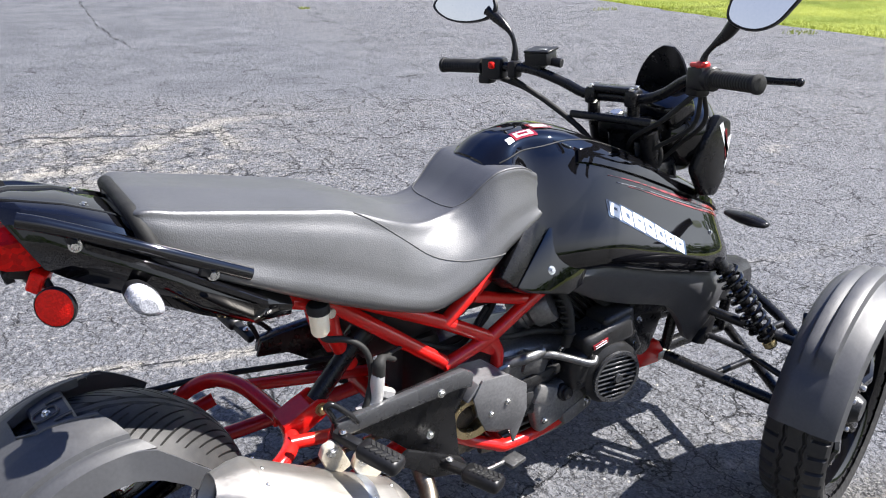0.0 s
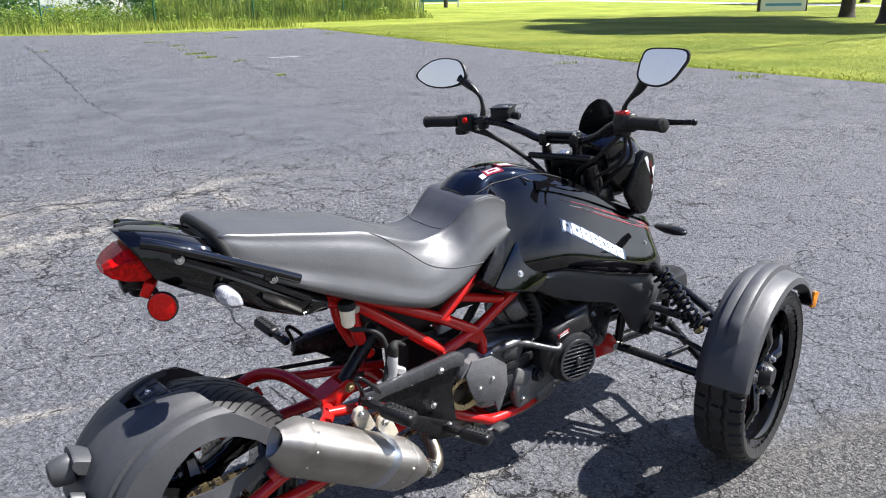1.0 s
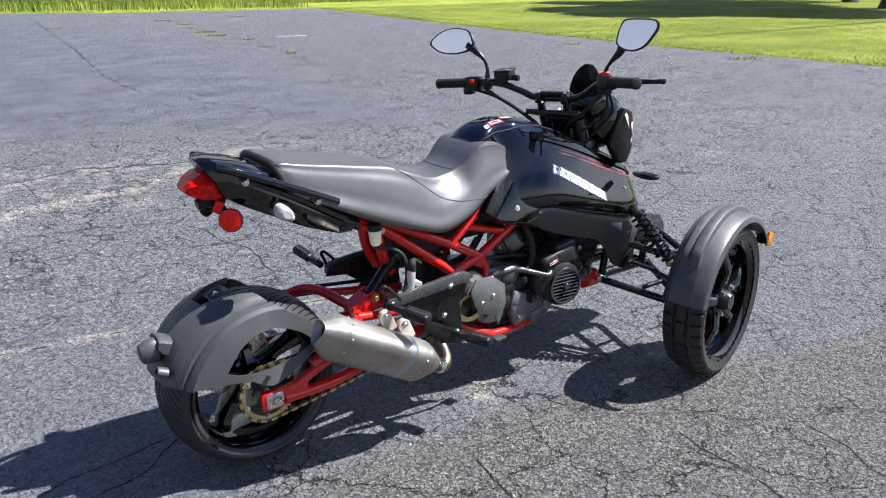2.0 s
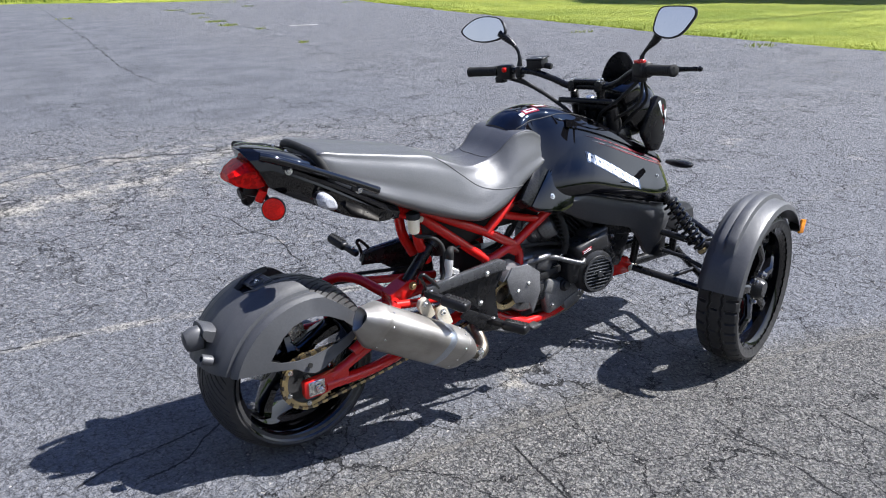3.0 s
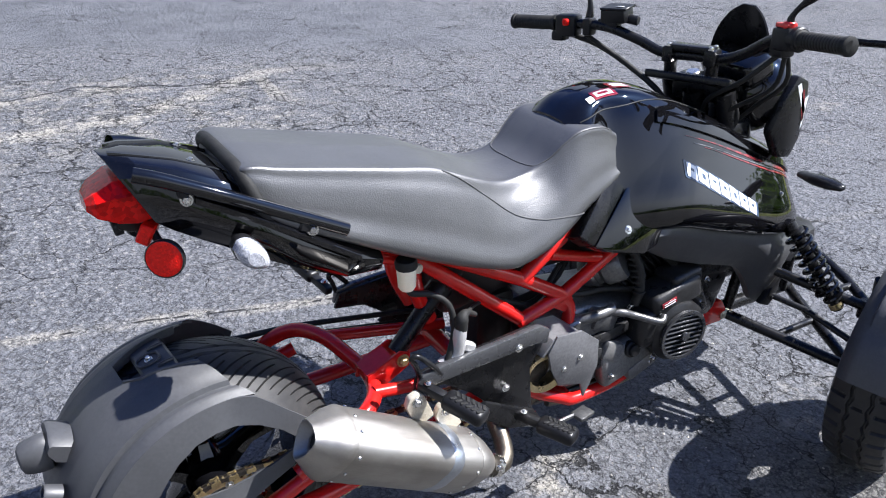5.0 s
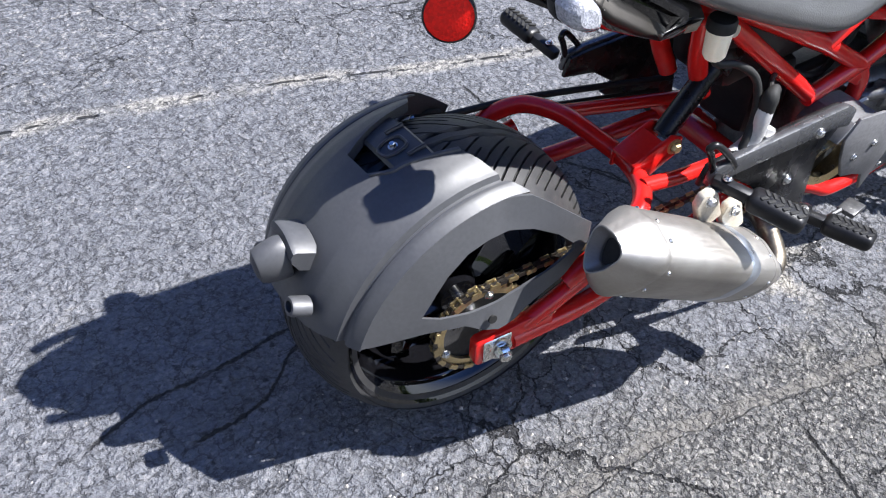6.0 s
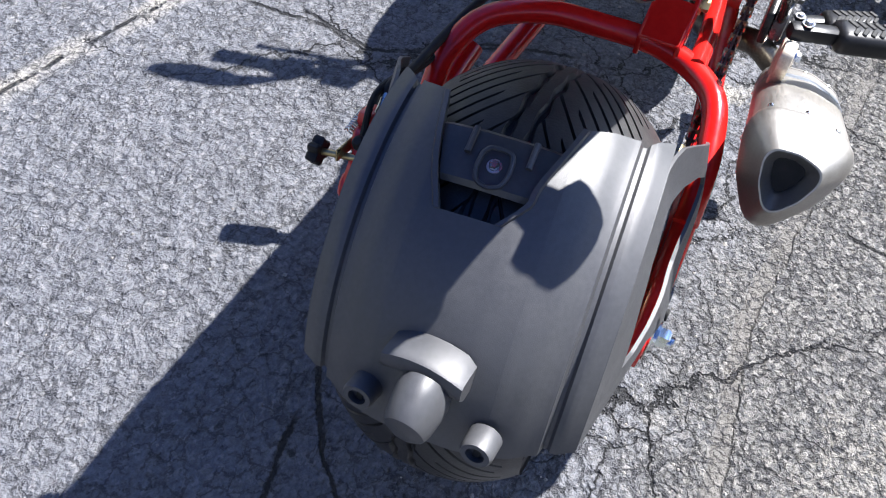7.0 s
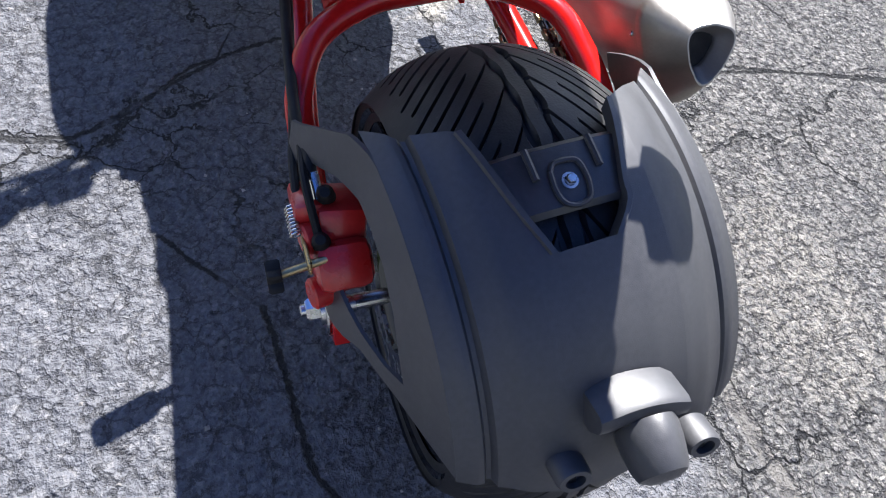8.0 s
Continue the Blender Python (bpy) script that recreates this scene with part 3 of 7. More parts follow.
def tyre_mesh(profile, pitches, per, depth, sweep, inner, outer):
    """A tyre about the y axis: profile of (y, r) across; a plain middle rib, then grooves that sweep back to the shoulders, every other one short."""
    bm = bmesh.new()
    n = pitches * per
    rings = []
    for k in range(n):
        row = []
        for y, r in profile:
            w = min(abs(y), outer) / outer
            a = 2 * math.pi * ((k + (per // 2 if y > 0 else 0) * min(1.0, w * 8)) / n + sweep * w ** 0.75)
            short = (k // per) % 2
            cut = inner < abs(y) < outer and k % per in (0, 1) and (not short or 0.40 * outer < abs(y) < 0.93 * outer)
            rib = inner - 0.0045 < abs(y) < inner + 0.0015
            rr = r - (depth if cut else depth * 0.8 if rib else 0.0)
            wave = 0.0022 * math.sin(2 * math.pi * k / (2 * per)) * max(0.0, 1 - abs(abs(y) - inner) / 0.012)
            row.append(bm.verts.new((rr * math.cos(a), y + wave, rr * math.sin(a))))
        rings.append(row)
    for k in range(n):
        a, b = rings[k], rings[(k + 1) % n]
        for i in range(len(profile) - 1):
            bm.faces.new((a[i], a[i + 1], b[i + 1], b[i]))
    return bm


def crown(half, r_mid, drop, bead, r_bead, steps):
    """The outline of a tyre from bead to bead: sidewalls, shoulders and a rounded tread."""
    tread = [(half * 0.93 * (2 * i / steps - 1), r_mid - drop * abs(2 * i / steps - 1) ** 2.4) for i in range(steps + 1)]
    wall = [(bead, r_bead - 0.012), (bead + 0.004, r_bead), (half * 0.99, r_bead + 0.010), (half * 1.02, (r_bead + r_mid - drop) * 0.5), (half * 0.985, r_mid - drop - 0.006)]
    return [(-y, r) for y, r in wall] + tread + wall[::-1]


def wheel_rim(r, half, spokes, dish, parent, hub_r=0.045):
    """A cast wheel about the y axis: barrel with rolled lips, hub and spokes."""
    bm = bmesh.new()
    turn = pose(0, 0, 0, 90)
    lathe(bm, [(r * 0.90, -half * 0.86), (r, -half), (r * 1.015, -half * 1.02), (r * 1.015, -half * 0.92), (r * 0.93, -half * 0.78), (r * 0.90, 0),
               (r * 0.93, half * 0.78), (r * 1.015, half * 0.92), (r * 1.015, half * 1.02), (r, half), (r * 0.90, half * 0.86), (r * 0.86, half * 0.7), (r * 0.85, 0), (r * 0.86, -half * 0.7)], turn, 64, True)
    lathe(bm, [(0, -half * 0.7), (hub_r * 0.7, -half * 0.7), (hub_r, -half * 0.45), (hub_r, half * 0.45), (hub_r * 0.7, half * 0.7), (0, half * 0.7)], turn, 28)
    for k in range(spokes):
        a = 2 * math.pi * (k + 0.25) / spokes
        rings = []
        for f in (0.0, 0.15, 0.45, 0.80, 1.0):
            rad = hub_r * 0.7 + (r * 0.885 - hub_r * 0.7) * f
            out = Vector((math.cos(a + 0.10 * f), 0, math.sin(a + 0.10 * f)))
            side = Vector((-out.z, 0, out.x))
            w = (0.024, 0.019, 0.014, 0.014, 0.022)[round(f * 4.4)] * r / 0.21
            t = half * (0.42 - 0.16 * f)
            rings.append([bm.verts.new(out * rad + side * w * p + Vector((0, dish * math.sin(math.pi * f) + t * q, 0))) for p, q in ((-1, -0.6), (-0.6, -1), (0.6, -1), (1, -0.6), (1, 0.6), (0.6, 1), (-0.6, 1), (-1, 0.6))])
        ring_faces(bm, rings)
    return part("rim", bm, gloss_black, parent, "gloss black cast wheel")


# rear wheel
REAR = [(y, r) for y, r in crown(0.115, 0.252, 0.036, 0.104, 0.198, 74)]
bm = tyre_mesh(REAR, 64, 12, 0.007, 0.095, 0.012, 0.101)
bmesh.ops.translate(bm, vec=AXLE, verts=bm.verts)
rear_wheel = part("rear_tyre", bm, tyre_rubber, trike, "wide low-profile tyre with curved tread grooves", 30)
wheel_rim(0.198, 0.109, 5, 0.03, rear_wheel).location = AXLE
bm = bmesh.new()
teeth = 40
out = []
for k in range(teeth * 4):
    a = 2 * math.pi * k / (teeth * 4)
    r = 0.084 if k % 4 in (0, 1) else 0.077
    out.append((r * math.cos(a), r * math.sin(a)))
a = [bm.verts.new(AXLE + Vector((x, -0.1465, z))) for x, z in out]
b = [bm.verts.new(AXLE + Vector((x * 0.066 / math.hypot(x, z), -0.1465, z * 0.066 / math.hypot(x, z)))) for x, z in out]
c = [bm.verts.new(v.co + Vector((0, 0.006, 0))) for v in b]
d = [bm.verts.new(v.co + Vector((0, 0.006, 0))) for v in a]
ring_faces(bm, [a, b, c, d, a], True, False)
sprocket = part("rear_sprocket", bm, gold_metal, rear_wheel, "worn gold steel chain sprocket")
for k in range(6):
    a = 2 * math.pi * (k + 0.4) / 6
    bm = bmesh.new()
    hexbolt(bm, AXLE + Vector((0.068 * math.cos(a), -0.147, 0.068 * math.sin(a))), (0, -1, 0), 0.005, 0.005)
    part("sprocket_bolt", bm, zinc, rear_wheel)
bm = bmesh.new()
lathe(bm, [(0.072, 0.008), (0.066, 0.012), (0.034, 0.020), (0.0, 0.022)], axis(AXLE + Vector((0, -0.147, 0)), (0, 1, 0)), 28)
part("sprocket_carrier", bm, engine_black, rear_wheel)
bm = bmesh.new()
lathe(bm, [(0.065, 0.118), (0.115, 0.118), (0.115, 0.123), (0.065, 0.123)], axis(AXLE, (0, 1, 0)), 48, True)
part("brake_disc", bm, zinc, rear_wheel)
bm = bmesh.new()
tube(bm, [AXLE + Vector((0, -0.214, 0)), AXLE + Vector((0, 0.20, 0))], 0.009, 14, 1)
part("rear_axle", bm, zinc, rear_wheel)

# chain: a run above, a run below and a bend round the sprocket
def chain_path():
    front, rf = Vector((0.66, 0, 0.335)), 0.032
    n = 26
    pts = []
    up = Vector((0, 0, 1))
    a0, a1 = AXLE + Vector((0.01, 0, 0.081)), front + Vector((-0.01, 0, rf))
    for i in range(n):
        pts.append(a1.lerp(a0, i / n))
    for i in range(20):
        a = radians(85) + radians(190) * i / 19
        pts.append(AXLE + Vector((math.cos(a), 0, math.sin(a))) * 0.081)
    b0, b1 = pts[-1], front + Vector((0, 0, -rf))
    for i in range(1, n):
        pts.append(b0.lerp(b1, i / n) - up * 0.012 * math.sin(math.pi * i / n))
    return pts


bm = bmesh.new()
tube(bm, [p + Vector((0, -0.1435, 0)) for p in chain_path()], 0.0028, 6, 1)
chain = part("drive_chain", bm, chain_metal, trike, "oiled steel drive chain with pale link plates")
link = bmesh.new()
for dy in (-0.0062, 0.0062):
    slab(link, [(-0.0085, -0.0025), (-0.006, -0.0046), (-0.002, -0.0035), (0.002, -0.0035), (0.006, -0.0046), (0.0085, -0.0025),
                (0.0085, 0.0025), (0.006, 0.0046), (0.002, 0.0035), (-0.002, 0.0035), (-0.006, 0.0046), (-0.0085, 0.0025)], dy - 0.0011, dy + 0.0011, 0)
lathe(link, [(0, -0.0075), (0.0026, -0.0075), (0.0026, 0.0075), (0, 0.0075)], pose(-0.006, 0, 0, 90), 8)
link_mesh = bpy.data.meshes.new("chain_link")
bmesh.ops.recalc_face_normals(link, faces=link.faces)
link.to_mesh(link_mesh)
link.free()
link_mesh.materials.append(gold_metal)
inner_mesh = link_mesh.copy()
inner_mesh.materials.clear()
inner_mesh.materials.append(chain_metal)
for v in inner_mesh.vertices:
    v.co.y *= 0.72
    v.co.x *= 0.9
count = 0
run = spline(chain_path(), 4)
total, at = 0.0, 0.0
for p, q in zip(run, run[1:]):
    p, q = Vector(p), Vector(q)
    d = (q - p).length
    while at <= total + d:
        f = (at - total) / d
        ob = new("chain_link", link_mesh if count % 2 else inner_mesh)
        count += 1
        ob.parent = chain
        ob.matrix_local = Matrix.Translation(p.lerp(q, f) + Vector((0, -0.1435, 0))) @ (q - p).to_track_quat("X", "Z").to_matrix().to_4x4()
        at += 0.0155
    total += d

# rear fender: a moulded shell over the tyre, cut open at the top, with a window in either cheek
FEND = [(0.0, 0.272), (0.030, 0.2715), (0.060, 0.268), (0.085, 0.260), (0.104, 0.2495), (0.110, 0.2470), (0.113, 0.2385), (0.117, 0.2375), (0.120, 0.2405), (0.126, 0.2400), (0.143, 0.2310)]
CUT = [(-0.143, 14.0), (-0.118, 6.8), (-0.059, -1.0), (-0.052, -6.8), (-0.037, -17.0), (-0.034, -21.0), (-0.015, -26.2), (0.040, -26.4), (0.059, -16.0), (0.076, 0.0), (0.121, 6.6), (0.143, 14.0)]
FENDER_AT = pose(0, 0.001, 0, 0, 0, 5.5)


def fender_point(y, degrees, lift=0.0):
    """A place on the shell, y across it and so many degrees forward of upright."""
    r = float(np.interp(abs(y), [q[0] for q in FEND], [q[1] for q in FEND])) + lift
    a = radians(degrees)
    return FENDER_AT @ Vector((math.sin(a) * r, y, 0.256 + math.cos(a) * r))



def fender_front(y):
    """How far forward, in degrees from upright, the shell reaches at the place y across it: the cut-out is deeper on the left of the middle."""
    return float(np.interp(y, [k[0] for k in CUT], [k[1] for k in CUT]))


def cheek_y(x, z):
    """How far out a cheek stands: it leans outwards on its way down and towards its front."""
    r = math.hypot(x, z - 0.256)
    f = min(1.0, max(0.0, x / 0.14))
    return 0.1425 + max(0.0, 0.2315 - r) * 0.28 + 0.032 * f * f * (3 - 2 * f)


def ring_plate(bm, outer, inner, c, side, thick, n=120):
    """A plate of (x, z) between an outer outline and a window in it, both seen from the point c."""
    def reach(poly, a):
        dx, dz = math.cos(a), math.sin(a)
        best = 0.0
        for (x0, z0), (x1, z1) in zip(poly, poly[1:] + poly[:1]):
            ex, ez = x1 - x0, z1 - z0
            det = ex * dz - ez * dx
            if abs(det) < 1e-12:
                continue
            t = (ex * (z0 - c[1]) - ez * (x0 - c[0])) / det
            k = (dx * (z0 - c[1]) - dz * (x0 - c[0])) / det
            if t > 0 and -1e-6 <= k <= 1 + 1e-6:
                best = max(best, t)
        return best

    angles = [2 * math.pi * k / n for k in range(n)] + [math.atan2(z - c[1], x - c[0]) % (2 * math.pi) for x, z in outer[-12:] + inner]
    angles = sorted(set(angles))
    loops = []
    for f, deep in ((0.0, 0), (0.25, 0), (0.5, 0), (0.75, 0), (1.0, 0), (1.0, 1), (0.5, 1), (0.0, 1)):
        loop = []
        for a in angles:
            r = reach(outer, a) * (1 - f) + reach(inner, a) * f
            x, z = c[0] + math.cos(a) * r, c[1] + math.sin(a) * r
            loop.append(bm.verts.new((x, side * (cheek_y(x, z) - thick * deep), z)))
        loops.append(loop)
    ring_faces(bm, loops + loops[:1], True, False)


def fender_shell():
    bm = bmesh.new()
    ys = {s * (y0 + (y1 - y0) * k / 3) for (y0, _), (y1, _) in zip(FEND, FEND[1:]) for k in range(3) for s in (-1, 1)}
    ys |= {q[0] for q in CUT} | {-0.060 + 0.005 * k for k in range(29)}
    ys = sorted(ys)
    ys = [y for y, up in zip(ys, ys[1:] + [1.0]) if up - y > 0.0004]
    across = [(y, float(np.interp(abs(y), [q[0] for q in FEND], [q[1] for q in FEND]))) for y in ys]
    centre = Vector((0.0, 0.0, 0.256))
    cols = []
    for y, r in across:
        low = -math.degrees(math.acos(min(1.0, 0.073 / r)))
        high = fender_front(y)
        col = []
        for i in range(37):
            a = radians(low + (high - low) * i / 36)
            col.append(bm.verts.new(centre + Vector((math.sin(a) * r, y, math.cos(a) * r))))
        cols.append(col)
    ring_faces(bm, cols, False, False)
    bmesh.ops.recalc_face_normals(bm, faces=bm.faces)
    bmesh.ops.solidify(bm, geom=bm.faces[:], thickness=0.0035)
    for s in (-1, 1):
        arc = [(math.sin(radians(a)) * 0.2315, 0.256 + math.cos(radians(a)) * 0.2315) for a in range(-71, 15, 4)]
        outer = arc + [(0.080, 0.462), (0.115, 0.434), (0.146, 0.408), (0.138, 0.383), (0.092, 0.345), (0.045, 0.322), (0.006, 0.303), (-0.022, 0.298), (-0.045, 0.305), (-0.072, 0.322), (-0.130, 0.329), (-0.196, 0.330)]
        inner = [(-0.132, 0.357), (-0.108, 0.388), (-0.088, 0.410), (-0.055, 0.432), (-0.022, 0.440), (0.012, 0.441), (0.050, 0.432), (0.085, 0.414), (0.110, 0.391), (0.108, 0.380), (0.060, 0.358), (0.020, 0.347), (-0.018, 0.342), (-0.064, 0.341), (-0.105, 0.346)]
        ring_plate(bm, outer, inner, (-0.012, 0.392), s, 0.004)
    bmesh.ops.transform(bm, matrix=FENDER_AT, verts=bm.verts)
    return bm


fender = part("rear_fender", fender_shell(), fender_plastic, trike, "dark grey moulded plastic rear fender hugging the tyre", 32)
# raised lips along the cut-out
for side in (CUT[2:7], CUT[7:10]):
    bm = bmesh.new()
    rings = []
    for y, deg in spline(side, 3):
        out = -1 if side is CUT[7:10] or y > 0.02 else 1
        rings.append([bm.verts.new(fender_point(y + dy * -out, deg, dz)) for dy, dz in ((-0.0015, -0.014), (-0.0015, 0.0022), (0.0035, 0.0026), (0.0050, 0.0), (0.0050, -0.002), (0.0005, -0.014))])
    ring_faces(bm, rings)
    part("cutout_lip", bm, fender_plastic, fender)
# sunken plate in the cut-out
t = bmesh.new()
rows = []
for i in range(13):
    f = i / 12
    deg = -20.2 + 13.4 * f
    lo, hi = -0.034 - 0.018 * f, 0.050 + 0.018 * f
    rows.append([t.verts.new(fender_point(lo + (hi - lo) * k / 14, deg, -0.006 - (0.004 if i in (0, 12) else 0.0))) for k in range(15)])
ring_faces(t, rows, False, False)
bmesh.ops.recalc_face_normals(t, faces=t.faces)
bmesh.ops.solidify(t, geom=t.faces[:], thickness=0.004)
bm = bmesh.new()
join(bm, t)
for y in (-0.024, 0.034):
    tube(bm, [fender_point(y, d, -0.004) for d in (-7.6, -10.5, -13.6)], 0.0032, 8)
tube(bm, [fender_point(0.006 + dy, d, -0.0045) for dy, d in ((0.014, -12.6), (0.015, -16.0), (0.011, -18.6), (0.0, -19.5), (-0.011, -18.6), (-0.015, -16.0), (-0.014, -12.6), (-0.008, -11.2), (0.008, -11.2), (0.014, -12.6))], 0.0024, 8)
part("mounting_plate", bm, plate_grey, fender, "recessed black bracket between the fender halves")
bm = bmesh.new()
hexbolt(bm, fender_point(0.006, -14.9, -0.0065), (-0.28, 0, 0.96), 0.0048, 0.006)
part("plate_bolt", bm, zinc, fender)
# empty plate-lamp block and its nose, two studs
BLOCK = pose(-0.236, -0.018, 0.421, 0, -66, 0)
bm = bmesh.new()
rings = []
for k in range(9):
    y = -0.039 + 0.00975 * k
    bow = 0.007 * (1 - (y / 0.039) ** 2)
    grow = 1.0 if 0 < k < 8 else 0.86
    rings.append([bm.verts.new(BLOCK @ Vector((a * grow + bow, y, b * grow))) for a, b in ((-0.018, -0.022), (0.016, -0.022), (0.0155, 0.010), (0.012, 0.0155), (0.004, 0.0165), (-0.005, 0.013), (-0.018, -0.004))])
ring_faces(bm, rings)
lamp = part("lamp_block", bm, fender_plastic, fender)
bm = bmesh.new()
lathe(bm, [(0.0, -0.004), (0.0245, -0.002), (0.0258, 0.004), (0.0250, 0.016), (0.0225, 0.031), (0.0195, 0.038), (0.0120, 0.0415), (0.0, 0.0425)], axis((-0.247, -0.024, 0.4090), (-0.97, 0, -0.10)) @ Matrix.Diagonal((0.98, 1.34, 1.06, 1.0)), 28)
part("lamp_nose", bm, fender_plastic, lamp)
for s in (-1, 1):
    bm = bmesh.new()
    at = Vector((-0.243, -0.024 + s * 0.060, 0.364))
    lathe(bm, [(0, 0), (0.0165, 0), (0.0160, 0.024), (0.0140, 0.028), (0.009, 0.028), (0.009, 0.020), (0, 0.020)], axis(at, (-0.9, 0, 0.42)) @ Matrix.Diagonal((1.0, 0.82, 1.0, 1.0)), 24)
    stud = part("fender_stud", bm, fender_plastic, fender)
    # the slot's darkness is put into the colour of a thin black insert
    bm = bmesh.new()
    rbox(bm, axis(at + Vector((-0.9, 0, 0.42)).normalized() * 0.0208, (-0.9, 0, 0.42)), (0.007, 0.016, 0.002), 0.0005, 1)
    part("stud_slot", bm, rubber, stud)
# black disc laid on the bracket; a hole's darkness is put into its colour
bm = bmesh.new()
disc(bm, (-0.016, -0.1930, 0.325), (0, -1, 0.15), 0.007, 0.0026, 16)
part("bracket_hole", bm, rubber, fender)

# swingarm with its hoop
bm = bmesh.new()
for s in (-1, 1):
    y = s * 0.178
    slab(bm, [(-0.036, 0.228), (-0.030, 0.222), (0.020, 0.222), (0.075, 0.232), (0.100, 0.250), (0.100, 0.290), (0.060, 0.280), (-0.030, 0.274), (-0.036, 0.268)], y - 0.010, y + 0.010, 0.003)
    tube(bm, [(0.05, y, 0.262), (0.13, s * 0.176, 0.298), (0.20, s * 0.170, 0.325), (0.250, s * 0.163, 0.345)], 0.0145, 12)
    tube(bm, [(0.03, y, 0.242), (0.18, s * 0.172, 0.242), (0.34, s * 0.150, 0.262), (0.56, s * 0.115, 0.300)], 0.0165, 12)
    tube(bm, [(0.300, s * 0.115, 0.386), (0.40, s * 0.110, 0.370), (0.58, s * 0.090, 0.350)], 0.013, 12)
tube(bm, [(0.565, -0.13, 0.315), (0.565, 0.13, 0.315)], 0.022, 14, 1)
swingarm = part("swingarm", bm, red_paint, trike, "glossy red tubular swingarm")
bm = bmesh.new()
tube(bm, [(0.120, -0.176, 0.316), (0.165, -0.174, 0.340), (0.210, -0.168, 0.358), (0.267, -0.150, 0.376), (0.306, -0.108, 0.380), (0.320, -0.053, 0.386), (0.307, 0.013, 0.396),
          (0.283, 0.083, 0.408), (0.247, 0.147, 0.400), (0.198, 0.176, 0.372), (0.160, 0.180, 0.336), (0.120, 0.180, 0.300)], 0.0155, 16)
hoop = part("swingarm_hoop", bm, red_paint, swingarm)
bm = bmesh.new()
for s in (-1, 1):
    slab(bm, [(0.300, 0.376), (0.302, 0.404), (0.330, 0.420), (0.372, 0.440), (0.394, 0.432), (0.392, 0.404), (0.340, 0.374)], -0.062 + s * 0.021, -0.062 + s * 0.028, 0.002)
rbox(bm, pose(0.330, -0.062, 0.416, 0, -24, 0), (0.064, 0.052, 0.007), 0.002, 1)
part("shock_yoke", bm, red_paint, swingarm)
bm = bmesh.new()
hexbolt(bm, (0.377, -0.090, 0.420), (0, -1, 0), 0.009, 0.009)
part("yoke_bolt", bm, gold_metal, swingarm)
for s in (-1, 1):
    bm = bmesh.new()
    rbox(bm, pose(0.0, s * 0.190, 0.250), (0.048, 0.004, 0.044), 0.002, 1)
    plate = part("axle_plate", bm, zinc, swingarm, "bright zinc chain adjuster plate")
    bm = bmesh.new()
    hexbolt(bm, (0.002, s * 0.192, 0.252), (0, s, 0), 0.013, 0.016)
    disc(bm, (0.002, s * 0.205, 0.252), (0, s, 0), 0.007, 0.012, 12)
    part("axle_nut", bm, zinc, swingarm)

# rear brake caliper with its parking-brake lever, on the far side of the wheel
bm = bmesh.new()
rbox(bm, pose(0.040, 0.170, 0.352, 8, 28, 0), (0.070, 0.052, 0.060), 0.011, 2)
rbox(bm, pose(0.004, 0.172, 0.336, 0, 45, 0), (0.070, 0.056, 0.050), 0.012, 2)
b2 = bmesh.new()
rbox(b2, pose(0.052, 0.196, 0.376, 0, 20, 0), (0.050, 0.030, 0.022), 0.006, 2)
caliper = part("brake_caliper", bm, red_cast, trike, "bright red rear brake caliper")
part("bridge", b2, red_cast, caliper)
for x, z in ((0.022, 0.362), (-0.014, 0.318)):
    bm = bmesh.new()
    disc(bm, (x, 0.180, z), (-0.2, 1, 0.1), 0.016, 0.028, 20)
    part("piston_housing", bm, red_cast, caliper)
bm = bmesh.new()
for at in ((0.045, 0.178, 0.388), (0.008, 0.190, 0.366)):
    lathe(bm, [(0, 0), (0.010, 0), (0.0085, 0.016), (0.005, 0.020), (0, 0.020)], axis(at, (-0.4, 0.1, 0.9)), 16)
part("rubber_cap", bm, rubber, caliper)
bm = bmesh.new()
tube(bm, [(-0.010, 0.188, 0.366), (-0.014, 0.234, 0.358)], 0.0042, 10, 1)
rbox(bm, pose(0.006, 0.206, 0.366, 0, 15, 0), (0.062, 0.004, 0.016), 0.0015, 1)
part("brake_lever", bm, gold_metal, caliper)
bm = bmesh.new()
coil = [(0.018 + 0.034 * i / 60 - 0.004, 0.2125 + 0.0052 * math.cos(i * 0.9), 0.376 + 0.0052 * math.sin(i * 0.9)) for i in range(61)]
tube(bm, coil, 0.0011, 6, 1)
part("return_spring", bm, zinc, caliper)
bm = bmesh.new()
rings = []
for d, k in ((0.0, 0.0), (0.0, 0.9), (0.002, 1.0), (0.012, 1.0), (0.014, 0.9), (0.014, 0.0)):
    ring = []
    for i in range(36):
        a = 2 * math.pi * i / 36
        r = (0.0155 + 0.0028 * math.cos(6 * a)) * max(k, 0.02)
        ring.append(bm.verts.new((-0.014 + r * math.cos(a), 0.232 + d, 0.357 + r * math.sin(a))))
    rings.append(ring)
ring_faces(bm, rings)
part("adjuster_knob", bm, rubber, caliper)
bm = bmesh.new()
tube(bm, [(0.052, 0.190, 0.394), (0.070, 0.188, 0.410), (0.105, 0.186, 0.405), (0.120, 0.190, 0.390), (0.25, 0.178, 0.390), (0.42, 0.155, 0.380), (0.58, 0.13, 0.37)], 0.0062, 10)
tube(bm, [(0.050, 0.205, 0.380), (0.10, 0.200, 0.386), (0.16, 0.190, 0.372), (0.30, 0.168, 0.366), (0.55, 0.13, 0.35)], 0.0045, 8)
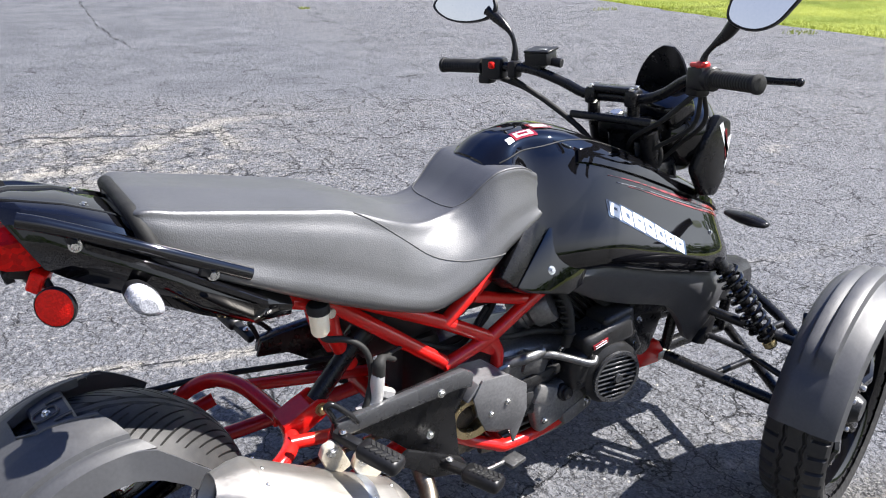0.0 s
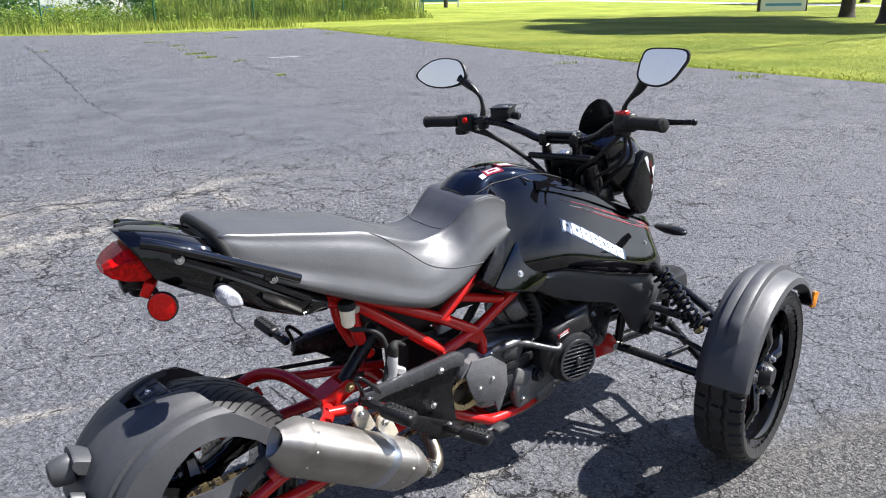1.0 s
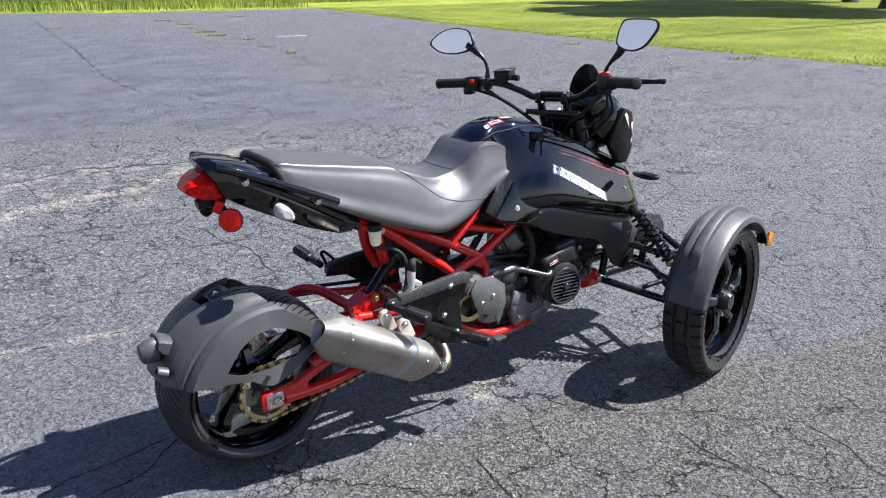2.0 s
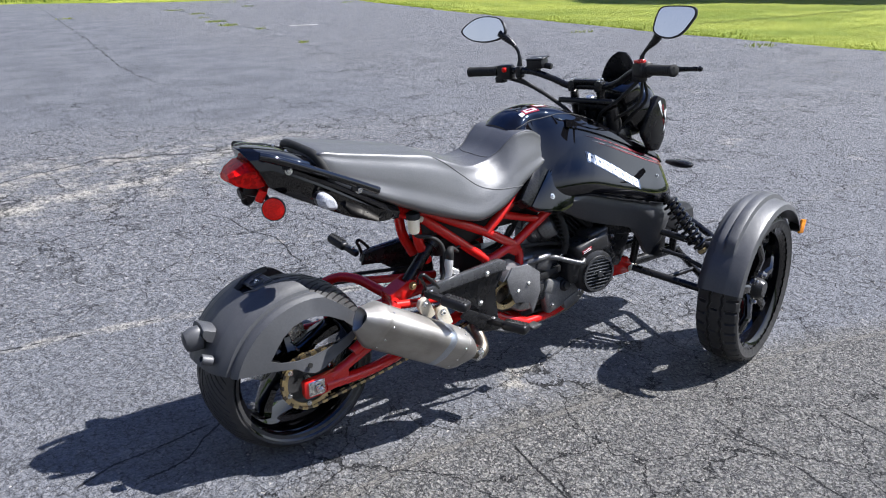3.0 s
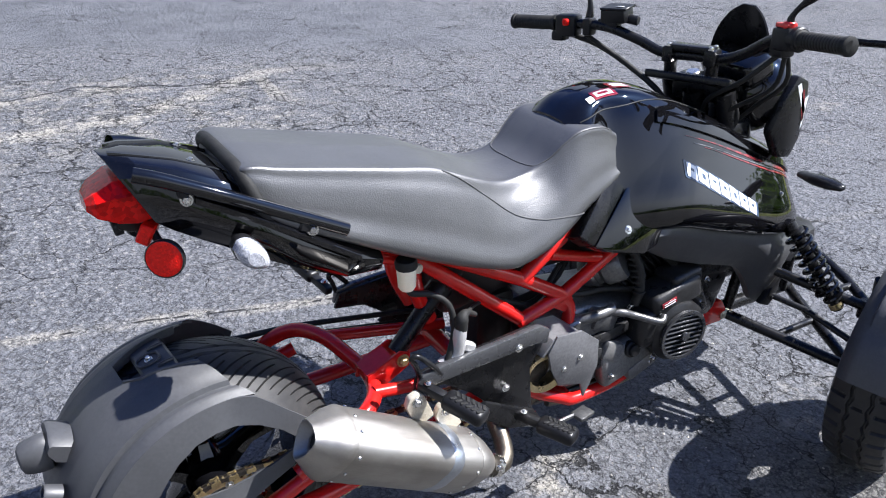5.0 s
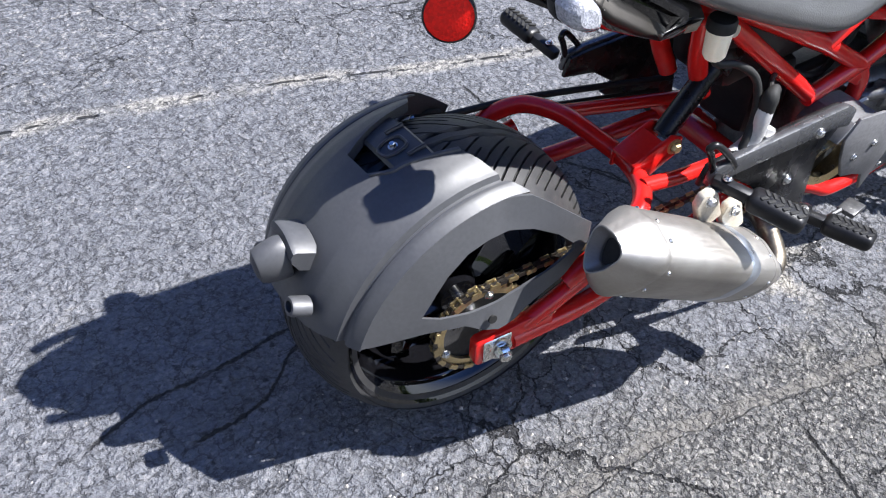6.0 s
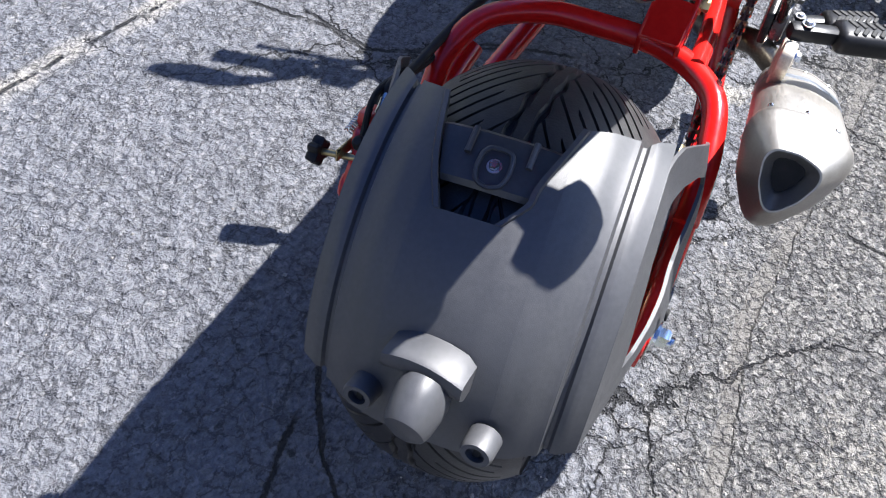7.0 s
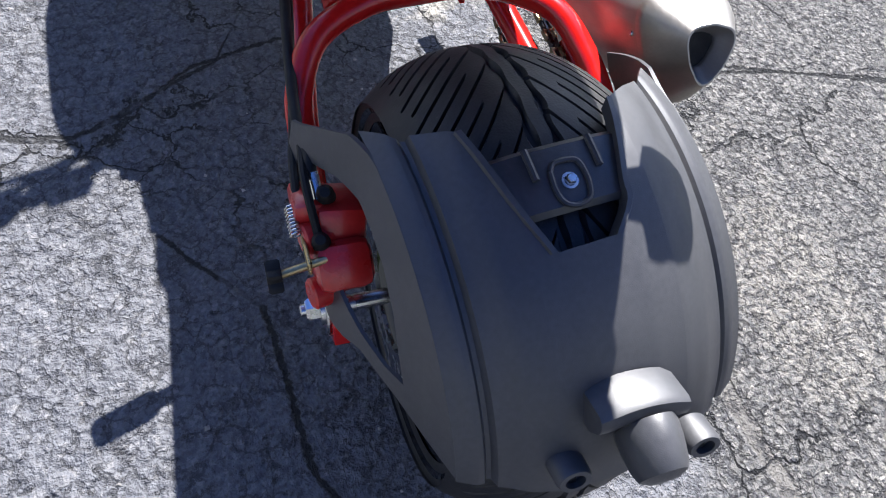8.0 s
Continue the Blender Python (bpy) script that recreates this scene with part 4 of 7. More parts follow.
tube(bm, [(0.008, 0.192, 0.375), (0.05, 0.196, 0.410), (0.11, 0.190, 0.402)], 0.0042, 8)
part("brake_hose", bm, rubber, caliper)
bm = bmesh.new()
tube(bm, [(0.040, 0.186, 0.393), (0.062, 0.187, 0.406)], 0.0058, 10, 1)
part("hose_fitting", bm, zinc, caliper)

# rear shock
bm = bmesh.new()
tube(bm, [(0.377, -0.060, 0.422), (0.452, -0.048, 0.497), (0.545, -0.035, 0.585)], 0.0185, 18, 1)
tube(bm, [(0.47, -0.046, 0.514), (0.55, -0.034, 0.590)], 0.027, 18, 1)
shock = part("rear_shock", bm, satin_black, trike, "black rear shock absorber")

# muffler
MUF0, MUF1 = Vector((0.112, -0.247, 0.444)), Vector((0.490, -0.247, 0.230))
MAX = (MUF1 - MUF0).normalized()
MOUT = Vector((0, -1, 0))
MUP = MOUT.cross(MAX).normalized()
MUP = MUP if MUP.z > 0 else -MUP


def muffler_ring(bm, d, scale, round_=0.0, shift=0.0):
    ring = []
    for k in range(48):
        a = 2 * math.pi * k / 48
        lobes = 1.0 + (1 - round_) * (0.125 * math.cos(3 * (a - radians(24))) + 0.03 * math.cos(6 * (a - radians(24))))
        r = 0.0620 * scale * lobes
        ring.append(bm.verts.new(MUF0 + MAX * d + MOUT * math.cos(a) * r * 0.86 + MUP * (math.sin(a) * r * 1.00 + shift)))
    return ring


def muffler_piece(stations, caps=True):
    bm = bmesh.new()
    ring_faces(bm, [muffler_ring(bm, *s) for s in stations], True, caps)
    return bm


muffler = part("muffler", muffler_piece([(0.055, 0.985), (0.058, 1.0), (0.30, 1.0), (0.350, 1.0), (0.354, 0.985)]), steel, trike, "brushed stainless steel silencer with a three-cornered outlet", 30)
part("end_cap", muffler_piece([(0.060, 1.012), (0.052, 1.020), (0.046, 1.0), (0.028, 0.86), (0.008, 0.64), (0.000, 0.560), (-0.004, 0.525), (-0.004, 0.49), (0.006, 0.43), (0.014, 0.33), (0.018, 0.295), (0.040, 0.28)], True), steel, muffler, "", 30)
# black plug inside the cap; the hollow's darkness is put into its colour
part("outlet", muffler_piece([(0.0190, 0.290), (0.026, 0.285), (0.0395, 0.275)], True), rubber, muffler, "black plug for the dark hollow of the outlet")
part("front_cap", muffler_piece([(0.348, 1.010), (0.358, 1.012), (0.382, 0.86), (0.410, 0.55, 0.5), (0.425, 0.36, 1.0)]), steel, muffler)
part("muffler_band", muffler_piece([(0.276, 1.004), (0.277, 1.010), (0.299, 1.010), (0.300, 1.004)]), strap_steel, muffler, "blue-grey steel band")
for k in range(9):
    a = 2 * math.pi * k / 9 + 0.2
    lob = 1.0 + 0.125 * math.cos(3 * (a - radians(24))) + 0.03 * math.cos(6 * (a - radians(24)))
    d = MOUT * math.cos(a) * 0.86 + MUP * math.sin(a) * 1.00
    for st in (0.070, 0.343):
        bm = bmesh.new()
        disc(bm, MUF0 + MAX * st + d * 0.0617 * lob, d, 0.0034, 0.0026, 10, 0.5)
        part("rivet", bm, zinc, muffler)
bm = bmesh.new()
tube(bm, [MUF0 + MAX * 0.42, MUF0 + MAX * 0.455, (0.530, -0.236, 0.226), (0.545, -0.205, 0.242), (0.552, -0.165, 0.262), (0.60, -0.10, 0.222), (0.72, -0.06, 0.185), (0.95, -0.05, 0.19), (1.12, -0.03, 0.28), (1.16, 0.0, 0.36)], 0.0185, 16)
part("exhaust_pipe", bm, burnt_steel, muffler)
bm = bmesh.new()
tube(bm, [MUF0 + MAX * 0.437, MUF0 + MAX * 0.452], 0.0235, 16, 1)
hexbolt(bm, MUF0 + MAX * 0.444 + Vector((-0.004, -0.020, 0.012)), (-0.3, -1, 0.2), 0.005, 0.006)
part("pipe_clamp", bm, zinc, muffler)
for x, z, tilt in ((0.342, 0.402, -26), (0.404, 0.360, -26)):
    bm = bmesh.new()
    m = pose(x, -0.208, z, 0, tilt, 0)
    slab(bm, [(-0.024, -0.040), (0.018, -0.040), (0.020, 0.014), (0.014, 0.030), (-0.006, 0.032), (-0.020, 0.018)], -0.008, 0.008, 0.004, m)
    lug = part("muffler_lug", bm, cream_metal, muffler, "weathered pale metal hanger lug")
    bm = bmesh.new()
    hexbolt(bm, m @ Vector((0.002, -0.008, 0.016)), (0, -1, 0), 0.007, 0.007)
    part("lug_bolt", bm, zinc, muffler)

bm = bmesh.new()
tube(bm, [(0.76, -0.085, 0.180), (0.84, -0.098, 0.176), (0.95, -0.104, 0.180), (1.04, -0.110, 0.212), (1.10, -0.095, 0.270), (1.14, -0.05, 0.36)], 0.0125, 14)
part("header_pipe", bm, burnt_steel, muffler, "dull weathered exhaust header pipe")
# red frame
def frame_side(bm, s):
    y = lambda v: s * v
    tube(bm, [(0.330, y(0.085), 0.655), (0.400, y(0.092), 0.636), (0.640, y(0.108), 0.450)], 0.0150, 14, 1)
    tube(bm, [(0.345, y(0.085), 0.662), (0.430, y(0.092), 0.640), (0.640, y(0.106), 0.540), (0.756, y(0.108), 0.474)], 0.0150, 14, 1)
    tube(bm, [(0.640, y(0.108), 0.440), (0.756, y(0.108), 0.476), (0.940, y(0.120), 0.600), (1.10, y(0.10), 0.68)], 0.0150, 14, 1)
    tube(bm, [(0.640, y(0.107), 0.540), (0.752, y(0.114), 0.636), (0.80, y(0.095), 0.70)], 0.0150, 14, 1)
    tube(bm, [(0.700, y(0.115), 0.586), (0.862, y(0.110), 0.538)], 0.0125, 12, 1)
    tube(bm, [(0.756, y(0.108), 0.470), (0.776, y(0.108), 0.440), (0.780, y(0.104), 0.395)], 0.0145, 12)
    tube(bm, [(0.415, y(0.050), 0.640), (0.430, y(0.046), 0.540), (0.465, y(0.040), 0.465)], 0.0160, 12)
    tube(bm, [(0.62, y(0.085), 0.30), (0.70, y(0.090), 0.235), (0.775, y(0.112), 0.203), (0.820, y(0.118), 0.190), (0.966, y(0.108), 0.196), (1.09, y(0.095), 0.250), (1.22, y(0.090), 0.290)], 0.0145, 12)
    tube(bm, [(0.345, y(0.085), 0.662), (0.18, y(0.09), 0.71), (0.02, y(0.07), 0.79)], 0.0125, 10, 1)
    rbox(bm, pose(0.748, y(0.108), 0.463, 0, 30, 0), (0.045, 0.024, 0.040), 0.005, 2)
    slab(bm, [(1.22, 0.272), (1.25, 0.236), (1.33, 0.234), (1.35, 0.258), (1.32, 0.300), (1.26, 0.308)], y(0.050), y(0.092), 0.006)

bm = bmesh.new()
for s in (-1, 1):
    frame_side(bm, s)
for x, y, z in ((0.330, 0.085, 0.655), (0.565, 0.09, 0.315), (0.80, 0.116, 0.195)):
    tube(bm, [(x, -y, z), (x, y, z)], 0.014, 12, 1)
tube(bm, [(1.16, 0, 0.60), (1.22, 0, 0.78)], 0.030, 16, 1)
part("tube_frame", bm, red_paint, trike, "glossy red welded tube frame")

bm = bmesh.new()
for s in (-1, 1):
    tube(bm, [(1.18, s * 0.075, 0.270), (1.34, s * 0.070, 0.262), (1.62, s * 0.070, 0.262)], 0.018, 12, 1)
    tube(bm, [(1.16, s * 0.08, 0.60), (1.30, s * 0.085, 0.47), (1.38, s * 0.09, 0.41), (1.60, s * 0.09, 0.41)], 0.015, 12, 1)
    tube(bm, [(1.36, s * 0.08, 0.262), (1.37, s * 0.088, 0.41)], 0.014, 12, 1)
    tube(bm, [(1.58, s * 0.08, 0.262), (1.58, s * 0.088, 0.41)], 0.014, 12, 1)
for x, y, z in ((1.34, 0.072, 0.262), (1.60, 0.072, 0.262), (1.36, 0.088, 0.41)):
    tube(bm, [(x, -y, z), (x, y, z)], 0.014, 12, 1)
part("front_subframe", bm, satin_black, trike, "black front subframe tubes")

# seat
def creased(sections):
    """Gives each half section a firm edge where the flat top meets the side."""
    made = []
    for x, (top, _, edge, d, e, f, low) in sections:
        mix = lambda a, b, k: (a[0] + (b[0] - a[0]) * k, a[1] + (b[1] - a[1]) * k)
        c = (edge[0] + 0.004, edge[1] + 0.005)
        made.append((x, [top, mix(top, c, 0.45), mix(top, c, 0.84), c, mix(c, d, 0.42), d, e, f, low]))
    return made


SEAT = Skin(creased([
    (0.078, [(0.0, 0.858), (0.050, 0.857), (0.075, 0.850), (0.082, 0.845), (0.085, 0.840), (0.070, 0.834), (0.0, 0.832)]),
    (0.086, [(0.0, 0.872), (0.070, 0.870), (0.104, 0.862), (0.114, 0.850), (0.118, 0.830), (0.100, 0.815), (0.0, 0.815)]),
    (0.108, [(0.0, 0.874), (0.080, 0.872), (0.110, 0.864), (0.125, 0.844), (0.128, 0.820), (0.126, 0.796), (0.0, 0.790)]),
    (0.150, [(0.0, 0.868), (0.085, 0.866), (0.111, 0.855), (0.128, 0.830), (0.134, 0.800), (0.136, 0.768), (0.0, 0.765)]),
    (0.250, [(0.0, 0.850), (0.085, 0.848), (0.110, 0.838), (0.130, 0.806), (0.140, 0.768), (0.145, 0.722), (0.0, 0.715)]),
    (0.350, [(0.0, 0.833), (0.082, 0.831), (0.107, 0.820), (0.131, 0.784), (0.144, 0.735), (0.150, 0.677), (0.0, 0.670)]),
    (0.430, [(0.0, 0.818), (0.080, 0.816), (0.103, 0.805), (0.131, 0.763), (0.147, 0.708), (0.154, 0.645), (0.0, 0.640)]),
    (0.510, [(0.0, 0.790), (0.078, 0.786), (0.105, 0.774), (0.130, 0.735), (0.150, 0.675), (0.157, 0.618), (0.0, 0.615)]),
    (0.580, [(0.0, 0.766), (0.060, 0.763), (0.092, 0.750), (0.128, 0.708), (0.152, 0.655), (0.157, 0.601), (0.0, 0.600)]),
    (0.640, [(0.0, 0.762), (0.055, 0.759), (0.080, 0.750), (0.118, 0.716), (0.148, 0.668), (0.154, 0.612), (0.0, 0.610)]),
    (0.690, [(0.0, 0.780), (0.055, 0.778), (0.082, 0.768), (0.114, 0.735), (0.142, 0.690), (0.149, 0.632), (0.0, 0.630)]),
    (0.730, [(0.0, 0.816), (0.058, 0.814), (0.090, 0.804), (0.114, 0.768), (0.137, 0.716), (0.143, 0.655), (0.0, 0.650)]),
    (0.765, [(0.0, 0.837), (0.055, 0.835), (0.097, 0.826), (0.115, 0.788), (0.133, 0.735), (0.137, 0.680), (0.0, 0.675)]),
    (0.820, [(0.0, 0.842), (0.060, 0.839), (0.097, 0.826), (0.112, 0.792), (0.126, 0.750), (0.129, 0.710), (0.0, 0.710)]),
    (0.860, [(0.0, 0.832), (0.060, 0.828), (0.094, 0.806), (0.107, 0.778), (0.117, 0.752), (0.118, 0.734), (0.0, 0.735)]),
]))
seat = part("seat", SEAT.build(5, 5), seat_vinyl, trike, "long stepped seat in grained black vinyl with stitched seams", 60)
for s in (-1, 1):
    bm = bmesh.new()
    tube(bm, SEAT.line([(6.15, 3.0), (6.7, 3.5), (7.4, 4.4), (8.4, 5.3), (9.6, 6.0), (10.6, 6.4), (11.6, 6.75)], s, 0.0004), 0.0013, 6, 1)
    tube(bm, SEAT.line([(9.35, 0.0), (9.45, 1.2), (9.75, 2.4), (10.3, 3.0), (11.2, 3.05), (12.3, 3.05), (13.6, 3.0)], s, 0.0004), 0.0012, 6, 1)
    part("seam", bm, thread, seat)

bm = bmesh.new()
half = [(0.084, 0.0, 0.866), (0.084, 0.050, 0.865), (0.086, 0.085, 0.861), (0.090, 0.108, 0.850), (0.098, 0.121, 0.828), (0.110, 0.130, 0.798), (0.132, 0.136, 0.770)]
tube(bm, [(x, -y, z) for x, y, z in half[:0:-1]] + half, [0.004, 0.010, 0.0125, 0.0125, 0.012, 0.0115, 0.011, 0.0115, 0.012, 0.0125, 0.0125, 0.010, 0.004], 14, 4)
part("rear_piping", bm, rubber, seat, "fat black roll along the seat's rear edge")

# tank and side shrouds, one moulded body
TANK = Skin([
    (0.760, [(0, 0.84), (0.0465, 0.835), (0.078, 0.812), (0.0976, 0.77), (0.1145, 0.725), (0.126, 0.685), (0.11, 0.655), (0, 0.65)]),
    (0.800, [(0, 0.868), (0.0535, 0.862), (0.085, 0.832), (0.1057, 0.78), (0.1239, 0.725), (0.138, 0.67), (0.125, 0.632), (0, 0.63)]),
    (0.850, [(0, 0.884), (0.049, 0.878), (0.072, 0.848), (0.102, 0.79), (0.1312, 0.725), (0.162, 0.652), (0.14, 0.612), (0, 0.61)]),
    (0.920, [(0, 0.888), (0.057, 0.882), (0.084, 0.855), (0.1162, 0.8), (0.1495, 0.735), (0.187, 0.657), (0.16, 0.606), (0, 0.6)]),
    (1.000, [(0, 0.874), (0.064, 0.868), (0.096, 0.844), (0.1283, 0.795), (0.1631, 0.735), (0.205, 0.657), (0.176, 0.605), (0, 0.6)]),
    (1.100, [(0, 0.83), (0.068, 0.832), (0.11, 0.812), (0.1379, 0.768), (0.1721, 0.705), (0.211, 0.627), (0.182, 0.58), (0, 0.58)]),
    (1.200, [(0, 0.775), (0.06, 0.79), (0.112, 0.775), (0.1393, 0.732), (0.1735, 0.668), (0.209, 0.597), (0.182, 0.552), (0, 0.56)]),
    (1.300, [(0, 0.72), (0.054, 0.745), (0.11, 0.735), (0.1356, 0.695), (0.1675, 0.635), (0.201, 0.567), (0.176, 0.528), (0, 0.55)]),
    (1.380, [(0, 0.67), (0.05, 0.7), (0.108, 0.695), (0.1292, 0.665), (0.1575, 0.615), (0.188, 0.555), (0.168, 0.512), (0, 0.54)]),
    (1.420, [(0, 0.64), (0.047, 0.665), (0.102, 0.663), (0.1191, 0.642), (0.1449, 0.6), (0.174, 0.545), (0.155, 0.51), (0, 0.53)]),
])
tank = part("tank_body", TANK.build(5, 5), gloss_black, trike, "gloss black tank and side shrouds with red stripe decals", 50)
for s in (-1, 1):
    bm = bmesh.new()
    tube(bm, TANK.line([(0.6, 1.6), (1.6, 1.75), (2.6, 1.85), (3.4, 1.6), (4.4, 1.25), (5.5, 1.1)], s, -0.0002), 0.0016, 6, 1)
    part("panel_seam", bm, rubber, tank)
    # raised fin along the shroud, red and grey stripes beside it
    bm = bmesh.new()
    TANK.patch([(3.6, 2.10), (9.0, 2.55), (9.0, 2.95), (3.5, 2.55)], s, 0.006, 26, 4, bm)
    bmesh.ops.recalc_face_normals(bm, faces=bm.faces)
    bmesh.ops.solidify(bm, geom=bm.faces[:], thickness=0.006)
    part("shroud_fin", bm, gloss_black, tank)
    for name, film, v0, v1, u0, u1 in (("red_stripe", red_stripe, 3.02, 3.20, 4.3, 8.7), ("grey_stripe", dim_stripe, 3.23, 3.26, 4.5, 8.6), ("red_stripe", red_stripe, 3.30, 3.40, 4.8, 8.7)):
        bm = TANK.patch([(u0, v0 - 0.12), (u1, v0), (u1, v1), (u0, v0 - 0.10)], s, 0.0012, 20, 2)
        part(name, bm, film, tank)
    # maker's mark as plain slanted blocks in a pale outline
    u0, v0 = 4.06, 3.92
    for k in range(7):
        u, v = u0 + 0.305 * k, v0 + 0.092 * k
        part("mark_block", TANK.patch([(u + 0.05, v - 0.13), (u + 0.31, v - 0.02), (u + 0.265, v + 0.35), (u + 0.005, v + 0.24)], s, 0.0021, 3, 3), white_decal, tank)
        part("mark_slit", TANK.patch([(u + 0.135, v + 0.02), (u + 0.225, v + 0.06), (u + 0.215, v + (0.14, 0.20, 0.13)[k % 3]), (u + 0.125, v + (0.10, 0.16, 0.09)[k % 3])], s, 0.0026, 2, 2), blue_decal, tank)
    part("mark_ground", TANK.patch([(u0 - 0.02, v0 - 0.20), (u0 + 2.24, v0 + 0.52), (u0 + 2.18, v0 + 0.94), (u0 - 0.06, v0 + 0.28)], s, 0.0009, 14, 4), blue_decal, tank)
    # flat panel between the seat and the shroud, with a dark strip along the seat
    m = Matrix.Translation((0, s * 0.172, 0.640)) @ pose(0, 0, 0, s * 24, 0, 0)
    bm = bmesh.new()
    slab(bm, [(0.862, 0.076), (0.758, -0.024), (0.790, -0.042), (0.880, -0.064), (0.920, -0.052), (0.950, -0.010), (0.938, 0.036), (0.895, 0.078)], -s * 0.030, s * 0.004, 0.002, m)
    panel = part("side_panel", bm, gloss_black, tank)
    bm = bmesh.new()
    slab(bm, [(0.826, 0.106), (0.862, 0.076), (0.758, -0.024), (0.726, 0.002)], -s * 0.050, s * 0.001, 0.003, m)
    part("seat_strip", bm, satin_black, tank, "dark strip between the seat and the side panel")
    bm = bmesh.new()
    p, d = m @ Vector((0.848, s * 0.004, -0.008)), m.to_3x3() @ Vector((0, s, 0))
    lathe(bm, [(0, 0), (0.010, 0), (0.0085, 0.002), (0.005, 0.002)], axis(p - d * 0.001, d), 20)
    hexbolt(bm, p + d * 0.001, d, 0.0050, 0.003)
    part("panel_bolt", bm, zinc, panel)
    bm = bmesh.new()
    p = TANK.at(7.6, 4.1, s)
    hexbolt(bm, p, TANK.normal(7.6, 4.1, s), 0.004, 0.004)
    part("trim_screw", bm, zinc, tank)
# unseen wing added to the left-hand shroud to widen the shadow on the ground
bm = bmesh.new()
rings = []
for x, y, z, h in [[float(q) for q in st] for st in spline([(0.86, 0.190, 0.655, 0.012), (0.90, 0.255, 0.652, 0.018), (0.97, 0.296, 0.642, 0.026), (1.08, 0.310, 0.624, 0.032), (1.20, 0.318, 0.600, 0.034), (1.28, 0.296, 0.582, 0.030), (1.33, 0.200, 0.572, 0.020)], 4)]:
    rings.append([bm.verts.new((x, 0.150 + (y - 0.150) * f, z + h * g)) for f, g in ((0, -1), (0.7, -1), (0.95, -0.6), (1, 0), (0.95, 0.6), (0.7, 1), (0, 1.2))])
ring_faces(bm, rings)
part("shadow_wing", bm, gloss_black, tank)
# two-tone lettering patches on the top, unreadable, as plain bars
for film, lift, u0, u1, v0, v1 in ((red_stripe, 0.0012, 1.75, 2.60, 0.55, 1.15), (grey_stripe, 0.0018, 1.85, 2.50, 0.66, 1.02), (red_stripe, 0.0022, 1.98, 2.36, 0.76, 0.92), (white_decal, 0.0012, 1.38, 1.70, 0.78, 1.15),
                                   (red_stripe, 0.0012, 2.65, 3.35, 0.10, 0.62), (grey_stripe, 0.0018, 2.75, 3.25, 0.20, 0.52)):
    part("top_decal", TANK.patch([(u0, v0), (u1, v0), (u1, v1), (u0, v1)], -1, lift, 5, 4), film, tank)

# unseen blocks added between the shrouds to make the ground shadow solid
bm = bmesh.new()
rbox(bm, pose(1.30, 0.0, 0.500, 0, 8, 0), (0.30, 0.27, 0.20), 0.03, 2)
rbox(bm, pose(1.22, 0.0, 0.370, 0, 20, 0), (0.16, 0.22, 0.16), 0.03, 2)
part("shadow_filler", bm, satin_black, trike, "dark unseen filler added between the shrouds to block sun")
# nose cowl between the front springs
bm = bmesh.new()
rings = []
for x, half, z0, z1 in [[float(q) for q in st] for st in spline([(1.40, 0.100, 0.40, 0.575), (1.48, 0.106, 0.37, 0.525), (1.54, 0.106, 0.345, 0.475), (1.59, 0.100, 0.330, 0.435), (1.66, 0.078, 0.315, 0.425), (1.74, 0.045, 0.310, 0.410)], 3)]:
    rings.append([bm.verts.new((x, half * f, z0 + (z1 - z0) * g)) for f, g in ((-0.55, 0), (0.55, 0), (0.92, 0.18), (1, 0.55), (0.86, 0.85), (0.4, 1), (-0.4, 1), (-0.86, 0.85), (-1, 0.55), (-0.92, 0.18))])
ring_faces(bm, rings)
part("nose_cowl", bm, black_plastic, trike, "dark angular nose cowl between the springs")
